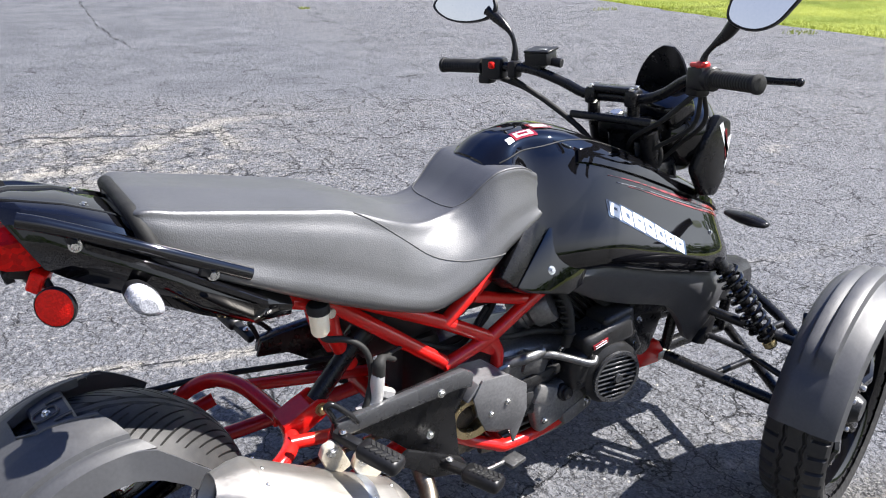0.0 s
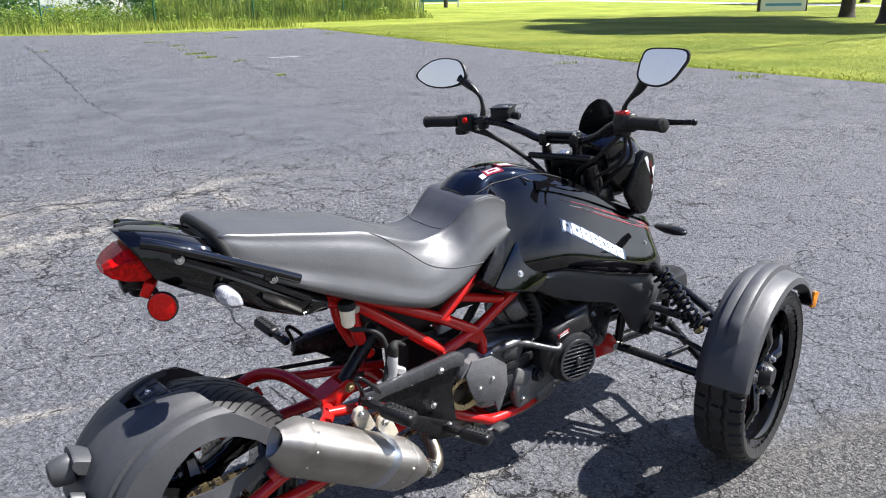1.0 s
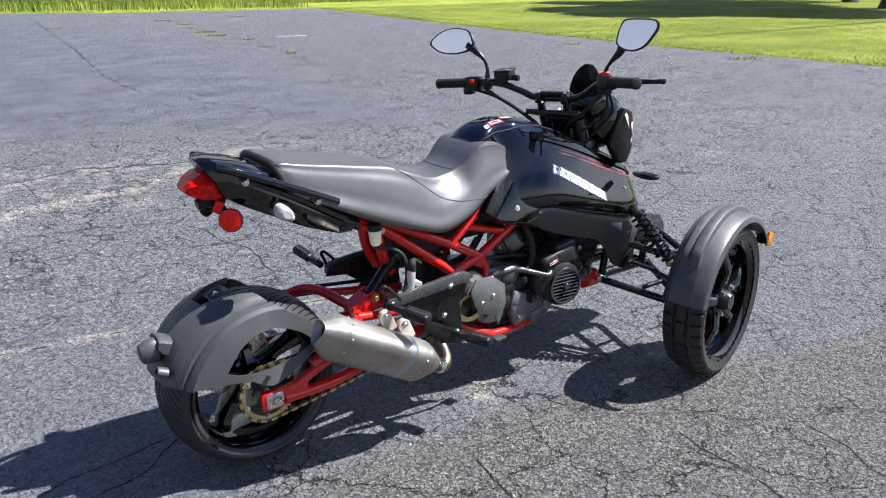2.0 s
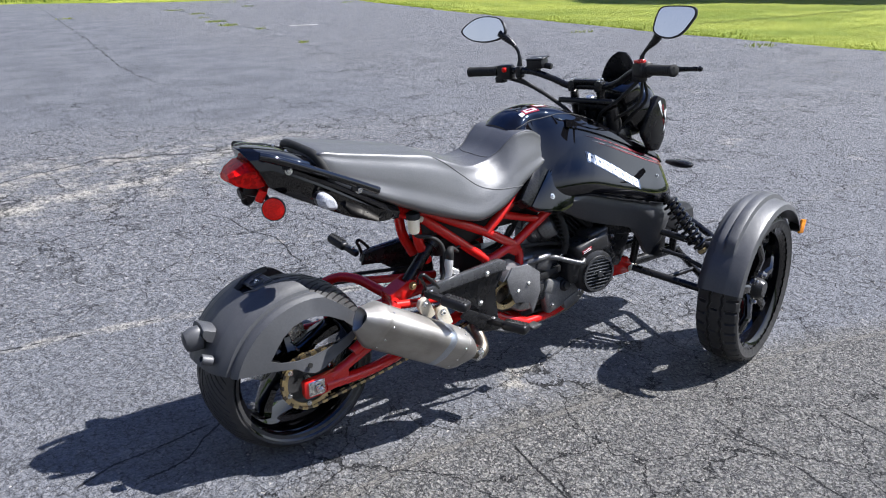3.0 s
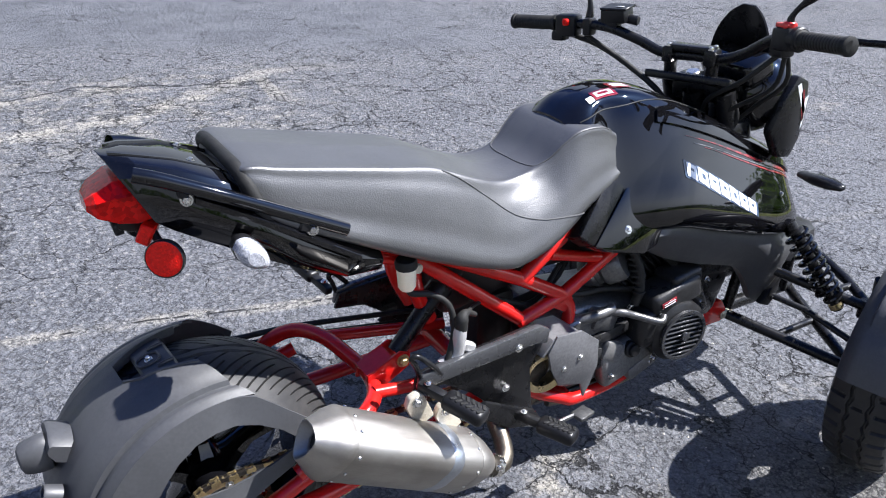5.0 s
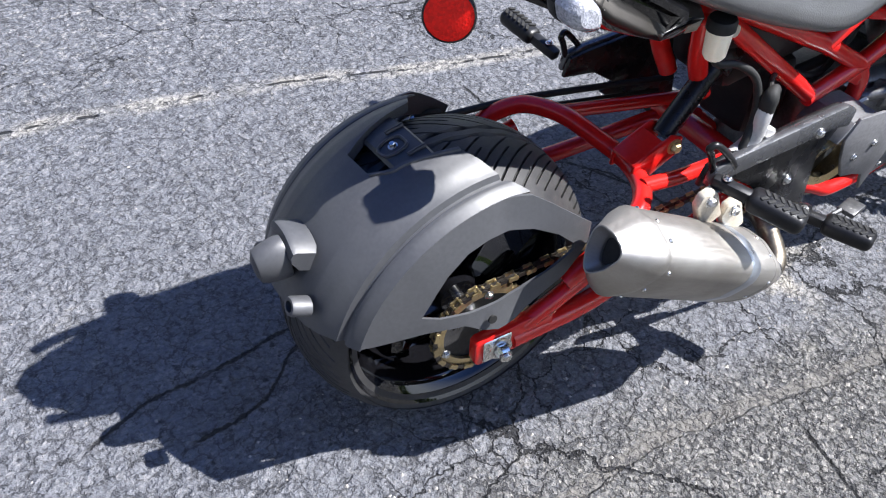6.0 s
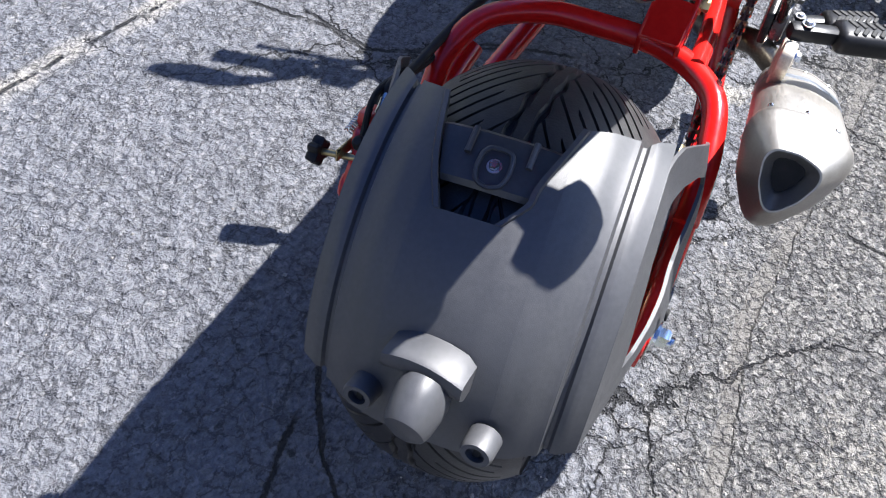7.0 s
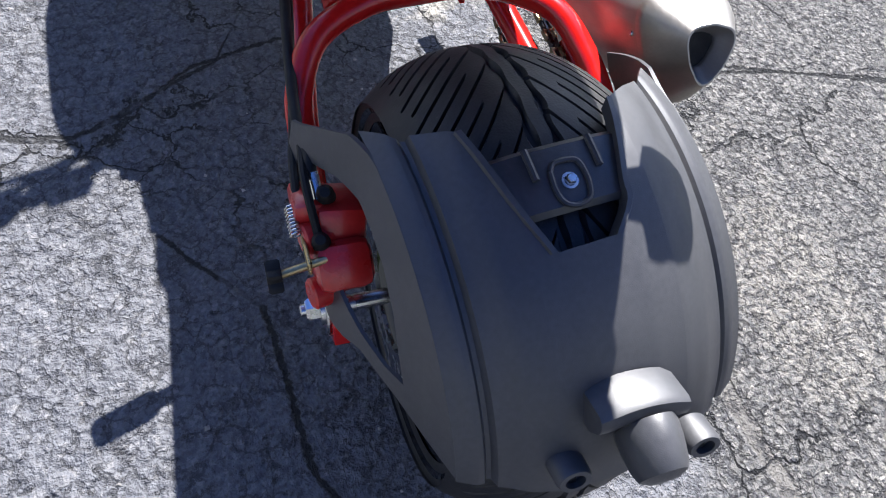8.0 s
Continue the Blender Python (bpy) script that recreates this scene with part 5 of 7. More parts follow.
# lower shrouds in matt grey
for s in (-1, 1):
    bm = bmesh.new()
    LOW = [(0.894, 0.604, 0.592, 0.020), (0.905, 0.616, 0.578, 0.008), (0.930, 0.628, 0.560, 0.002), (0.985, 0.634, 0.530, 0.0), (1.05, 0.621, 0.503, 0.0), (1.12, 0.601, 0.480, 0.0), (1.20, 0.576, 0.458, 0.0),
           (1.26, 0.557, 0.436, 0.0), (1.31, 0.541, 0.385, 0.002), (1.35, 0.528, 0.325, 0.004), (1.385, 0.517, 0.309, 0.005), (1.412, 0.509, 0.330, 0.008), (1.430, 0.503, 0.430, 0.012)]
    side = [(1.0, 0.130), (1.0, 0.158), (0.93, 0.176), (0.80, 0.187), (0.66, 0.1905), (0.56, 0.186), (0.30, 0.172), (0.08, 0.160), (0.0, 0.152), (0.0, 0.130)]
    rings = []
    for st in spline(LOW, 4):
        x, top, low_z, tuck = [float(q) for q in st]
        rings.append([bm.verts.new((x, s * (y - tuck * (1 if y > 0.14 else 0)), low_z + (top - low_z) * f)) for f, y in side])
    ring_faces(bm, rings)
    low = part("lower_shroud", bm, fender_plastic, trike, "matt grey lower shroud panel", 40)
    bm = bmesh.new()
    slab(bm, [(1.352, 0.322), (1.388, 0.308), (1.412, 0.330), (1.418, 0.385)], s * 0.160, s * 0.176, 0.003)
    hexbolt(bm, (1.392, s * 0.176, 0.332), (0, s, 0), 0.006, 0.005)
    part("shroud_corner", bm, black_plastic, low)
    # front turn signal
    bm = bmesh.new()
    lathe(bm, [(0.0, 0.0), (0.013, 0.0), (0.016, 0.02), (0.021, 0.055), (0.019, 0.10), (0.011, 0.135), (0.0, 0.146)], axis((1.378, s * 0.188, 0.668), (-0.34, s * 0.93, 0.12)) @ Matrix.Diagonal((1.0, 0.62, 1.0, 1.0)), 22)
    signal = part("turn_signal", bm, black_plastic, trike, "slim dark turn signal")
    bm = bmesh.new()
    lathe(bm, [(0.0195, 0.052), (0.0218, 0.058), (0.0200, 0.10), (0.012, 0.134), (0.0, 0.1475)], axis((1.381, s * 0.188, 0.669), (-0.34, s * 0.93, 0.12)) @ Matrix.Diagonal((1.0, 0.62, 1.0, 1.0)), 22)
    part("signal_lens", bm, satin_black, signal)

# tail
def tail_shell():
    """The flat-topped tail, a little off centre: from the crown to the keel, each ring (x, y, z) of its right half."""
    halves = [
        [(-0.100, 0.0, 0.892), (-0.096, 0.020, 0.890), (-0.092, 0.032, 0.886), (-0.080, 0.062, 0.864), (-0.064, 0.080, 0.838), (-0.040, 0.074, 0.792), (-0.034, 0.0, 0.780)],
        [(-0.060, 0.0, 0.8915), (-0.060, 0.046, 0.8890), (-0.056, 0.064, 0.884), (-0.046, 0.083, 0.866), (-0.034, 0.094, 0.838), (-0.016, 0.080, 0.776), (-0.014, 0.0, 0.764)],
        [(0.0, 0.0, 0.8800), (0.0, 0.064, 0.8775), (0.0, 0.088, 0.872), (0.004, 0.104, 0.853), (0.012, 0.116, 0.818), (0.026, 0.084, 0.752), (0.026, 0.0, 0.742)],
        [(0.060, 0.0, 0.8590), (0.060, 0.076, 0.8565), (0.060, 0.101, 0.850), (0.062, 0.117, 0.830), (0.066, 0.130, 0.792), (0.074, 0.094, 0.728), (0.074, 0.0, 0.718)],
        [(0.110, 0.0, 0.8350), (0.110, 0.082, 0.8320), (0.110, 0.109, 0.825), (0.112, 0.126, 0.803), (0.116, 0.140, 0.766), (0.122, 0.106, 0.704), (0.122, 0.0, 0.698)],
        [(0.160, 0.0, 0.8060), (0.160, 0.086, 0.8030), (0.160, 0.114, 0.796), (0.160, 0.133, 0.776), (0.162, 0.148, 0.740), (0.166, 0.118, 0.684), (0.166, 0.0, 0.680)],
        [(0.240, 0.0, 0.7400), (0.240, 0.090, 0.7390), (0.240, 0.120, 0.733), (0.240, 0.138, 0.722), (0.240, 0.151, 0.700), (0.242, 0.140, 0.660), (0.242, 0.0, 0.662)],
        [(0.310, 0.0, 0.7000), (0.310, 0.090, 0.6995), (0.310, 0.116, 0.696), (0.310, 0.132, 0.688), (0.310, 0.142, 0.678), (0.310, 0.134, 0.656), (0.310, 0.0, 0.658)],
    ]
    bm = bmesh.new()
    rings = []
    for half in halves:
        right = [(x, -y, z) for x, y, z in half]
        left = [(x, max(y * 0.5, y - 0.021), z) for x, y, z in half]
        rings.append([bm.verts.new(p) for p in right + left[1:-1][::-1]])
    ring_faces(bm, rings)
    bmesh.ops.recalc_face_normals(bm, faces=bm.faces)
    bm.normal_update()
    bmesh.ops.bevel(bm, geom=[e for e in bm.edges if len(e.link_faces) == 2 and e.calc_face_angle() > radians(24)], offset=0.0022, segments=2, profile=0.6, affect="EDGES", clamp_overlap=True)
    return bm


tail = part("tail_body", tail_shell(), gloss_black, trike, "flat-topped pointed gloss black tail cowl", 17)
for s in (-1, 1):
    bm = bmesh.new()
    hexbolt(bm, (0.030, s * 0.040, 0.8685), (0.3, 0, 1), 0.0042, 0.004)
    part("tail_screw", bm, zinc, tail)
    # raised ribs along the flat top
    bm = bmesh.new()
    rings = []
    for x, y, z in ((-0.084, 0.020, 0.8915), (-0.060, 0.034, 0.8898), (0.0, 0.048, 0.8782), (0.060, 0.056, 0.8572), (0.110, 0.062, 0.8328)):
        rings.append([bm.verts.new((x, s * (y + dy), z + dz)) for dy, dz in ((-0.005, -0.003), (-0.0035, 0.0022), (0.0035, 0.0018), (0.005, -0.003))])
    ring_faces(bm, rings)
    part("top_rib", bm, gloss_black, tail)
for s in (-1, 1):
    # bright strip below the grab rail
    bm = bmesh.new()
    rings = []
    for x, y, z in spline([(0.012, 0.119, 0.838), (0.06, 0.130, 0.815), (0.11, 0.141, 0.790), (0.16, 0.149, 0.762), (0.21, 0.154, 0.733), (0.262, 0.156, 0.702)], 4):
        y -= 0.021 if s > 0 else 0.0
        rings.append([bm.verts.new((x, s * (y + dy), z + dz)) for dy, dz in ((-0.014, 0.006), (-0.003, 0.004), (0.001, 0.0), (0.001, -0.010), (-0.014, -0.010))])
    ring_faces(bm, rings)
    part("side_strip", bm, gloss_black, tail)
    bm = bmesh.new()
    tuck = (0.030, 0.024, 0.017, 0.009, 0.006) if s > 0 else (0, 0, 0, 0, 0)
    tube(bm, [(x, s * (y - k), z) for (x, y, z), k in zip(((-0.066, 0.098, 0.880), (-0.030, 0.108, 0.869), (0.06, 0.124, 0.832), (0.16, 0.140, 0.788), (0.240, 0.147, 0.751)), tuck)], 0.0115, 16)
    rail = part("grab_rail", bm, gloss_black, trike, "glossy black tubular grab rail")
    for x, y, z in ((0.004, 0.108, 0.846), (0.172, 0.140, 0.772)):
        bm = bmesh.new()
        rbox(bm, pose(x, s * (y - (0.018 if s > 0 else 0)), z, 0, 22, 0), (0.025, 0.020, 0.026), 0.004, 1)
        part("rail_mount", bm, black_plastic, rail)
    for at in ((0.000, -0.116, 0.836), (0.180, -0.149, 0.764)) if s < 0 else ((0.000, 0.097, 0.836), (0.180, 0.131, 0.764)):
        bm = bmesh.new()
        hexbolt(bm, at, (-0.2, s, 0.1), 0.0065, 0.006)
        part("rail_bolt", bm, zinc, rail)
    # rear turn signal that stands out from the tail
    bm = bmesh.new()
    outline = [(-0.034, 0.014), (-0.022, 0.030), (0.002, 0.029), (0.028, 0.006), (0.036, -0.020), (0.024, -0.029), (0.000, -0.026), (-0.024, -0.012)]
    smooth = [(float(q[0]), float(q[1])) for q in spline(outline + outline[:1], 4)[:-1]]
    ring = lambda b, k, y: [b.verts.new(Vector(((0.071 if s < 0 else 0.025) + x * k * 0.76, s * (y - (0.012 if s > 0 else 0)), 0.757 + z * k * 0.82))) for x, z in smooth]
    ring_faces(bm, [ring(bm, k, y) for k, y in ((0.40, 0.112), (0.50, 0.142), (0.98, 0.150), (1.02, 0.158), (1.0, 0.165))])
    signal = part("rear_signal", bm, black_plastic, tail, "black turn signal body with a clear lens")
    bm = bmesh.new()
    ring_faces(bm, [ring(bm, k, y) for k, y in ((0.97, 0.1655), (0.95, 0.180), (0.82, 0.191), (0.50, 0.197))])
    part("signal_lens", bm, clear_lens, signal, "clear faceted lens")
    # round reflector on its stalk
    bm = bmesh.new()
    look_at = Vector((-0.55, s * 0.83, 0.12)).normalized()
    at = Vector((-0.034, s * 0.083, 0.735))
    lathe(bm, [(0, -0.008), (0.024, -0.008), (0.031, -0.002), (0.031, 0.005), (0.029, 0.007), (0.0285, 0.004), (0, 0.004)], axis(at, look_at), 36)
    tube(bm, [at - look_at * 0.006, (-0.035, s * 0.05, 0.752), (-0.05, s * 0.025, 0.79)], 0.007, 10)
    refl = part("rear_reflector", bm, black_plastic, trike, "round red reflector in a black rim")
    bm = bmesh.new()
    lathe(bm, [(0.0285, 0.0042), (0.0285, 0.006), (0.02, 0.0075), (0, 0.008)], axis(at, look_at), 36)
    part("reflector_disc", bm, red_disc, refl)
LAMP = Skin([
    (-0.126, [(0.0, 0.826), (0.022, 0.825), (0.032, 0.819), (0.028, 0.809), (0.0, 0.806)]),
    (-0.114, [(0.0, 0.838), (0.034, 0.836), (0.048, 0.825), (0.042, 0.800), (0.0, 0.794)]),
    (-0.086, [(0.0, 0.856), (0.038, 0.853), (0.056, 0.832), (0.051, 0.790), (0.0, 0.780)]),
    (-0.060, [(0.0, 0.858), (0.040, 0.855), (0.060, 0.834), (0.054, 0.787), (0.0, 0.776)]),
    (-0.036, [(0.0, 0.856), (0.038, 0.852), (0.056, 0.832), (0.050, 0.790), (0.0, 0.780)]),
])
lamp = part("tail_lamp", LAMP.build(1, 1), red_lens, trike, "faceted red tail lamp", 20)
bm = bmesh.new()
for s in (-1, 1):
    b2 = bmesh.new()
    rbox(b2, pose(-0.045, s * 0.036, 0.764, 0, 25, s * 30), (0.022, 0.040, 0.034), 0.003, 1)
    part("plate_reflector", b2, red_disc, trike, "small red reflector block")
rbox(bm, pose(-0.060, 0.0, 0.770, 0, 20, 0), (0.050, 0.040, 0.026), 0.006, 2)
disc(bm, (-0.078, 0.0, 0.768), (-1, 0, -0.2), 0.016, 0.014, 20)
part("plate_lamp", bm, black_plastic, trike)
# brake fluid cup, hose and master cylinder
bm = bmesh.new()
lathe(bm, [(0, -0.024), (0.013, -0.024), (0.0165, -0.018), (0.0180, 0.016), (0.0180, 0.022), (0, 0.022)], axis((0.363, -0.127, 0.623), (-0.08, -0.05, 1)), 24)
cup = part("fluid_cup", bm, reservoir_plastic, trike, "milky brake fluid cup with a black cap")
bm = bmesh.new()
lathe(bm, [(0, 0.022), (0.0205, 0.022), (0.0205, 0.034), (0.018, 0.038), (0, 0.038)], axis((0.363, -0.127, 0.623), (-0.08, -0.05, 1)), 24)
part("cap", bm, rubber, cup)
bm = bmesh.new()
disc(bm, (0.381, -0.129, 0.639), (0.2, -1, 0), 0.009, 0.010, 16)
part("cup_bolt", bm, cream_metal, cup)
bm = bmesh.new()
tube(bm, [(0.364, -0.128, 0.602), (0.374, -0.130, 0.588), (0.410, -0.136, 0.580), (0.440, -0.150, 0.556), (0.446, -0.162, 0.510), (0.432, -0.172, 0.468), (0.424, -0.174, 0.452)], 0.0062, 12)
part("fluid_hose", bm, rubber, cup)
bm = bmesh.new()
tube(bm, [(0.418, -0.168, 0.446), (0.446, -0.170, 0.458), (0.452, -0.172, 0.500), (0.455, -0.172, 0.518)], [0.010, 0.014, 0.0135, 0.011], 16)
tube(bm, [(0.412, -0.168, 0.446), (0.424, -0.168, 0.450)], 0.008, 12, 1)
rbox(bm, pose(0.470, -0.172, 0.470, 0, 30, 0), (0.034, 0.018, 0.020), 0.004, 1)
cyl = part("master_cylinder", bm, cast_metal, trike, "bare aluminium brake master cylinder")
bm = bmesh.new()
tube(bm, [(0.455, -0.172, 0.512), (0.456, -0.172, 0.534), (0.470, -0.165, 0.540), (0.500, -0.150, 0.520)], [0.0125, 0.0125, 0.007, 0.005], 12)
tube(bm, [(0.456, -0.172, 0.534), (0.52, -0.12, 0.52), (0.60, -0.08, 0.50)], 0.004, 8)
part("rubber_boot", bm, rubber, cyl)

# footrest hangers, pegs and toe loops
for s in (-1, 1):
    bm = bmesh.new()
    slab(bm, [(0.350, 0.410), (0.362, 0.446), (0.400, 0.452), (0.628, 0.474), (0.655, 0.462), (0.652, 0.420), (0.625, 0.372), (0.632, 0.318), (0.640, 0.262), (0.600, 0.248), (0.560, 0.285), (0.480, 0.362), (0.420, 0.402)], s * 0.168, s * 0.178, 0.003)
    # light on the hanger is put into colour: grey bar, black plate
    bar_bm = bmesh.new()
    slab(bar_bm, [(0.352, 0.416), (0.360, 0.450), (0.400, 0.458), (0.630, 0.478), (0.656, 0.464), (0.652, 0.432), (0.620, 0.438), (0.420, 0.424)], s * 0.178, s * 0.194, 0.005)
    hanger = part("footrest_hanger", bm, satin_black, trike, "black steel footrest hanger plate")
    part("hanger_bar", bar_bm, guard_grey, hanger, "top bar of the hanger, greyer to show light on it")
    for x, z, y in ((0.578, 0.444, 0.194), (0.566, 0.345, 0.178)):
        bm = bmesh.new()
        hexbolt(bm, (x, s * y, z), (0, s, 0), 0.0062, 0.005)
        part("hanger_bolt", bm, zinc, hanger)
    bm = bmesh.new()
    tube(bm, [(0.366, s * 0.186, 0.432), (0.352, s * 0.184, 0.470), (0.344, s * 0.182, 0.486), (0.356, s * 0.186, 0.490), (0.385, s * 0.190, 0.462), (0.402, s * 0.190, 0.440)], 0.0055, 10)
    part("toe_loop", bm, satin_black, hanger)
    for name, a, b in (("passenger_peg", (0.352, 0.200, 0.440), ((0.412, 0.322, 0.424) if s < 0 else (0.322, 0.326, 0.468))), ("rider_peg", (0.580, 0.200, 0.290), (0.634, 0.322, 0.292))):
        a, b = Vector((a[0], s * a[1], a[2])), Vector((b[0], s * b[1], b[2]))
        d = (b - a).normalized()
        turn = d.to_track_quat("X", "Z").to_matrix().to_4x4()
        bm = bmesh.new()
        rbox(bm, Matrix.Translation(a + d * 0.030) @ turn, (0.066, 0.020, 0.020), 0.006, 2)
        rbox(bm, Matrix.Translation(a.lerp(b, 0.70)) @ turn, ((b - a).length * 0.62, 0.042 if s < 0 else 0.034, 0.030 if s < 0 else 0.028), 0.011, 3)
        peg = part(name, bm, black_plastic, trike, "ribbed black folding footpeg")
        bm = bmesh.new()
        for k in range(6):
            f = 0.54 + 0.080 * k
            for side in (-1, 1):
                rbox(bm, Matrix.Translation(a.lerp(b, f)) @ turn @ pose(0, side * 0.007, 0.0150, 0, 0, side * 35), (0.006, 0.014, 0.0026), 0.001, 1)
        part("peg_tread", bm, rubber, peg)
        bm = bmesh.new()
        hexbolt(bm, a + d * 0.018 + Vector((0, 0, 0.012)), (0, 0, 1), 0.005, 0.004)
        part("peg_pin", bm, zinc, peg)
    bm = bmesh.new()
    slab(bm, [(0.470, 0.330), (0.500, 0.350), (0.625, 0.285), (0.640, 0.262), (0.610, 0.250), (0.560, 0.262)], s * 0.196, s * 0.206, 0.003)
    part("peg_bracket", bm, satin_black, hanger)
bm = bmesh.new()
tube(bm, [(0.60, -0.200, 0.255), (0.68, -0.200, 0.225), (0.745, -0.195, 0.220)], 0.005, 8)
rbox(bm, pose(0.765, -0.200, 0.220, 0, 0, 12), (0.046, 0.034, 0.010), 0.003, 2)
part("brake_pedal", bm, dark_metal, trike)

# engine
bm = bmesh.new()
rbox(bm, pose(0.86, 0.0, 0.315, 0, 6, 0), (0.36, 0.20, 0.20), 0.035, 3)
rbox(bm, pose(0.93, 0.0, 0.215), (0.24, 0.17, 0.06), 0.02, 2)
disc(bm, (0.80, -0.095, 0.320), (0, -1, 0), 0.085, 0.030, 36)
engine = part("crankcase", bm, dark_metal, trike, "grimy dark engine with cast cases and hoses")
bm = bmesh.new()
m = pose(1.04, 0.0, 0.44, 0, 42, 0)
rbox(bm, m, (0.10, 0.125, 0.15), 0.012, 2)
rbox(bm, m @ pose(0, 0, 0.11), (0.125, 0.145, 0.07), 0.018, 2)
part("cylinder", bm, engine_black, engine)
for k in range(9):
    bm = bmesh.new()
    rbox(bm, m @ pose(0, 0, -0.055 + 0.016 * k), (0.13, 0.16, 0.006), 0.002, 1)
    part("cooling_fin", bm, engine_black, engine)
# fan shroud with its round grille
bm = bmesh.new()
lathe(bm, [(0.0, 0.0), (0.060, 0.0), (0.076, 0.012), (0.079, 0.055), (0.085, 0.070), (0.080, 0.110), (0.0, 0.110)], axis((1.066, -0.184, 0.325), (0.10, 1, 0.0)), 36)
shroud = part("fan_shroud", bm, engine_black, engine, "black cooling shroud with a slotted round grille")
bm = bmesh.new()
rbox(bm, pose(1.060, -0.125, 0.412, 0, -14, 0), (0.150, 0.085, 0.066), 0.016, 3)
part("shroud_duct", bm, engine_black, shroud)
bm = bmesh.new()
rbox(bm, pose(1.095, -0.120, 0.442, 0, -8, 0), (0.095, 0.075, 0.050), 0.014, 3)
part("shroud_duct", bm, engine_black, shroud)
bm = bmesh.new()
rbox(bm, pose(1.140, -0.115, 0.395, 0, 62, 0), (0.125, 0.080, 0.040), 0.012, 3)
part("shroud_duct", bm, engine_black, shroud)
bm = bmesh.new()
rbox(bm, pose(0.995, -0.130, 0.345, 0, -10, 0), (0.080, 0.070, 0.095), 0.020, 3)
part("shroud_duct", bm, engine_black, shroud)
bm = bmesh.new()
lathe(bm, [(0.056, 0.0), (0.064, 0.0), (0.064, -0.008), (0.056, -0.008)], axis((1.065, -0.185, 0.325), (0.10, 1, 0.0)), 36, True)
for k in range(9):
    z = -0.048 + 0.012 * k
    w = math.sqrt(max(0.0, 0.057 ** 2 - z * z))
    rbox(bm, axis((1.065, -0.188, 0.325), (0.10, 1, 0.0)) @ pose(0, z, 0, 28, 0, 0) @ pose(0, 0, 0), (2 * w, 0.004, 0.008), 0.001, 1)
disc(bm, (1.064, -0.194, 0.325), (-0.10, -1, 0.0), 0.011, 0.006, 18)
part("grille", bm, guard_grey, shroud)
for at in ((1.146, -0.150, 0.375), (1.130, -0.160, 0.262), (0.996, -0.168, 0.275), (1.004, -0.166, 0.380), (1.160, -0.150, 0.430)):
    bm = bmesh.new()
    hexbolt(bm, at, (0.1, -1, 0.1), 0.0055, 0.008)
    part("shroud_bolt", bm, zinc, shroud)
bm = bmesh.new()
rbox(bm, pose(1.022, -0.1700, 0.412, 0, -14, 0), (0.045, 0.004, 0.013), 0.001, 1)
part("warning_label", bm, red_stripe, shroud)
bm = bmesh.new()
for dz in (-0.003, 0.003):
    rbox(bm, pose(1.022, -0.1725, 0.412, 0, -14, 0) @ pose(0, 0, dz), (0.034, 0.001, 0.0016), 0.0002, 1)
part("label_bars", bm, white_decal, shroud)
bm = bmesh.new()
rbox(bm, pose(0.950, -0.118, 0.262, 0, -15, 0), (0.150, 0.040, 0.095), 0.014, 3)
rbox(bm, pose(1.000, -0.128, 0.232, 0, -22, 0), (0.090, 0.030, 0.040), 0.010, 2)
rbox(bm, pose(0.900, -0.130, 0.300, 0, 24, 0), (0.060, 0.024, 0.050), 0.010, 2)
low_case = part("lower_casting", bm, worn_alloy, engine, "worn dull aluminium lower engine case")
for x, z in ((0.900, 0.236), (0.985, 0.296), (1.020, 0.240)):
    bm = bmesh.new()
    hexbolt(bm, (x, -0.139, z), (0, -1, 0), 0.0055, 0.006)
    part("case_bolt", bm, zinc, low_case)
# sprocket guard: a bent plate with a ragged lower lip
bm = bmesh.new()
slab(bm, [(0.655, 0.405), (0.675, 0.440), (0.740, 0.436), (0.790, 0.398), (0.795, 0.335), (0.778, 0.290), (0.765, 0.262), (0.752, 0.300), (0.720, 0.312), (0.690, 0.318), (0.668, 0.360)], -0.196, -0.190, 0.001)
slab(bm, [(0.640, 0.400), (0.668, 0.432), (0.735, 0.428), (0.785, 0.392), (0.780, 0.386), (0.733, 0.421), (0.670, 0.425), (0.646, 0.397)], -0.192, -0.105, 0.001)
guard = part("sprocket_guard", bm, guard_bright, engine, "bent grey sheet-metal sprocket guard")
for x, z in ((0.742, 0.372), (0.700, 0.356)):
    bm = bmesh.new()
    hexbolt(bm, (x, -0.196, z), (0, -1, 0), 0.005, 0.004)
    part("guard_bolt", bm, zinc, guard)
bm = bmesh.new()
lathe(bm, [(0.030, -0.004), (0.040, -0.004), (0.040, 0.004), (0.030, 0.004)], axis((0.660, -0.1435, 0.335), (0, 1, 0)), 24, True)
disc(bm, (0.660, -0.141, 0.335), (0, -1, 0), 0.028, 0.014, 20)
part("drive_sprocket", bm, chain_metal, engine)
bm = bmesh.new()
lathe(bm, [(0.036, 0.0), (0.050, -0.004), (0.054, 0.006), (0.054, 0.028), (0.040, 0.030), (0.037, 0.012)], axis((0.668, -0.176, 0.345), (0.15, 1, 0.1)), 32, True)
part("sprocket_housing", bm, gold_metal, engine, "grimy brownish housing round the drive sprocket")
# bright pipes, levers and hoses
bm = bmesh.new()
tube(bm, [(0.880, -0.118, 0.400), (0.905, -0.140, 0.405), (0.940, -0.150, 0.392), (0.985, -0.182, 0.380), (1.005, -0.175, 0.385)], 0.0085, 12)
tube(bm, [(0.79, -0.105, 0.395), (0.84, -0.130, 0.410), (0.89, -0.125, 0.412)], 0.012, 12)
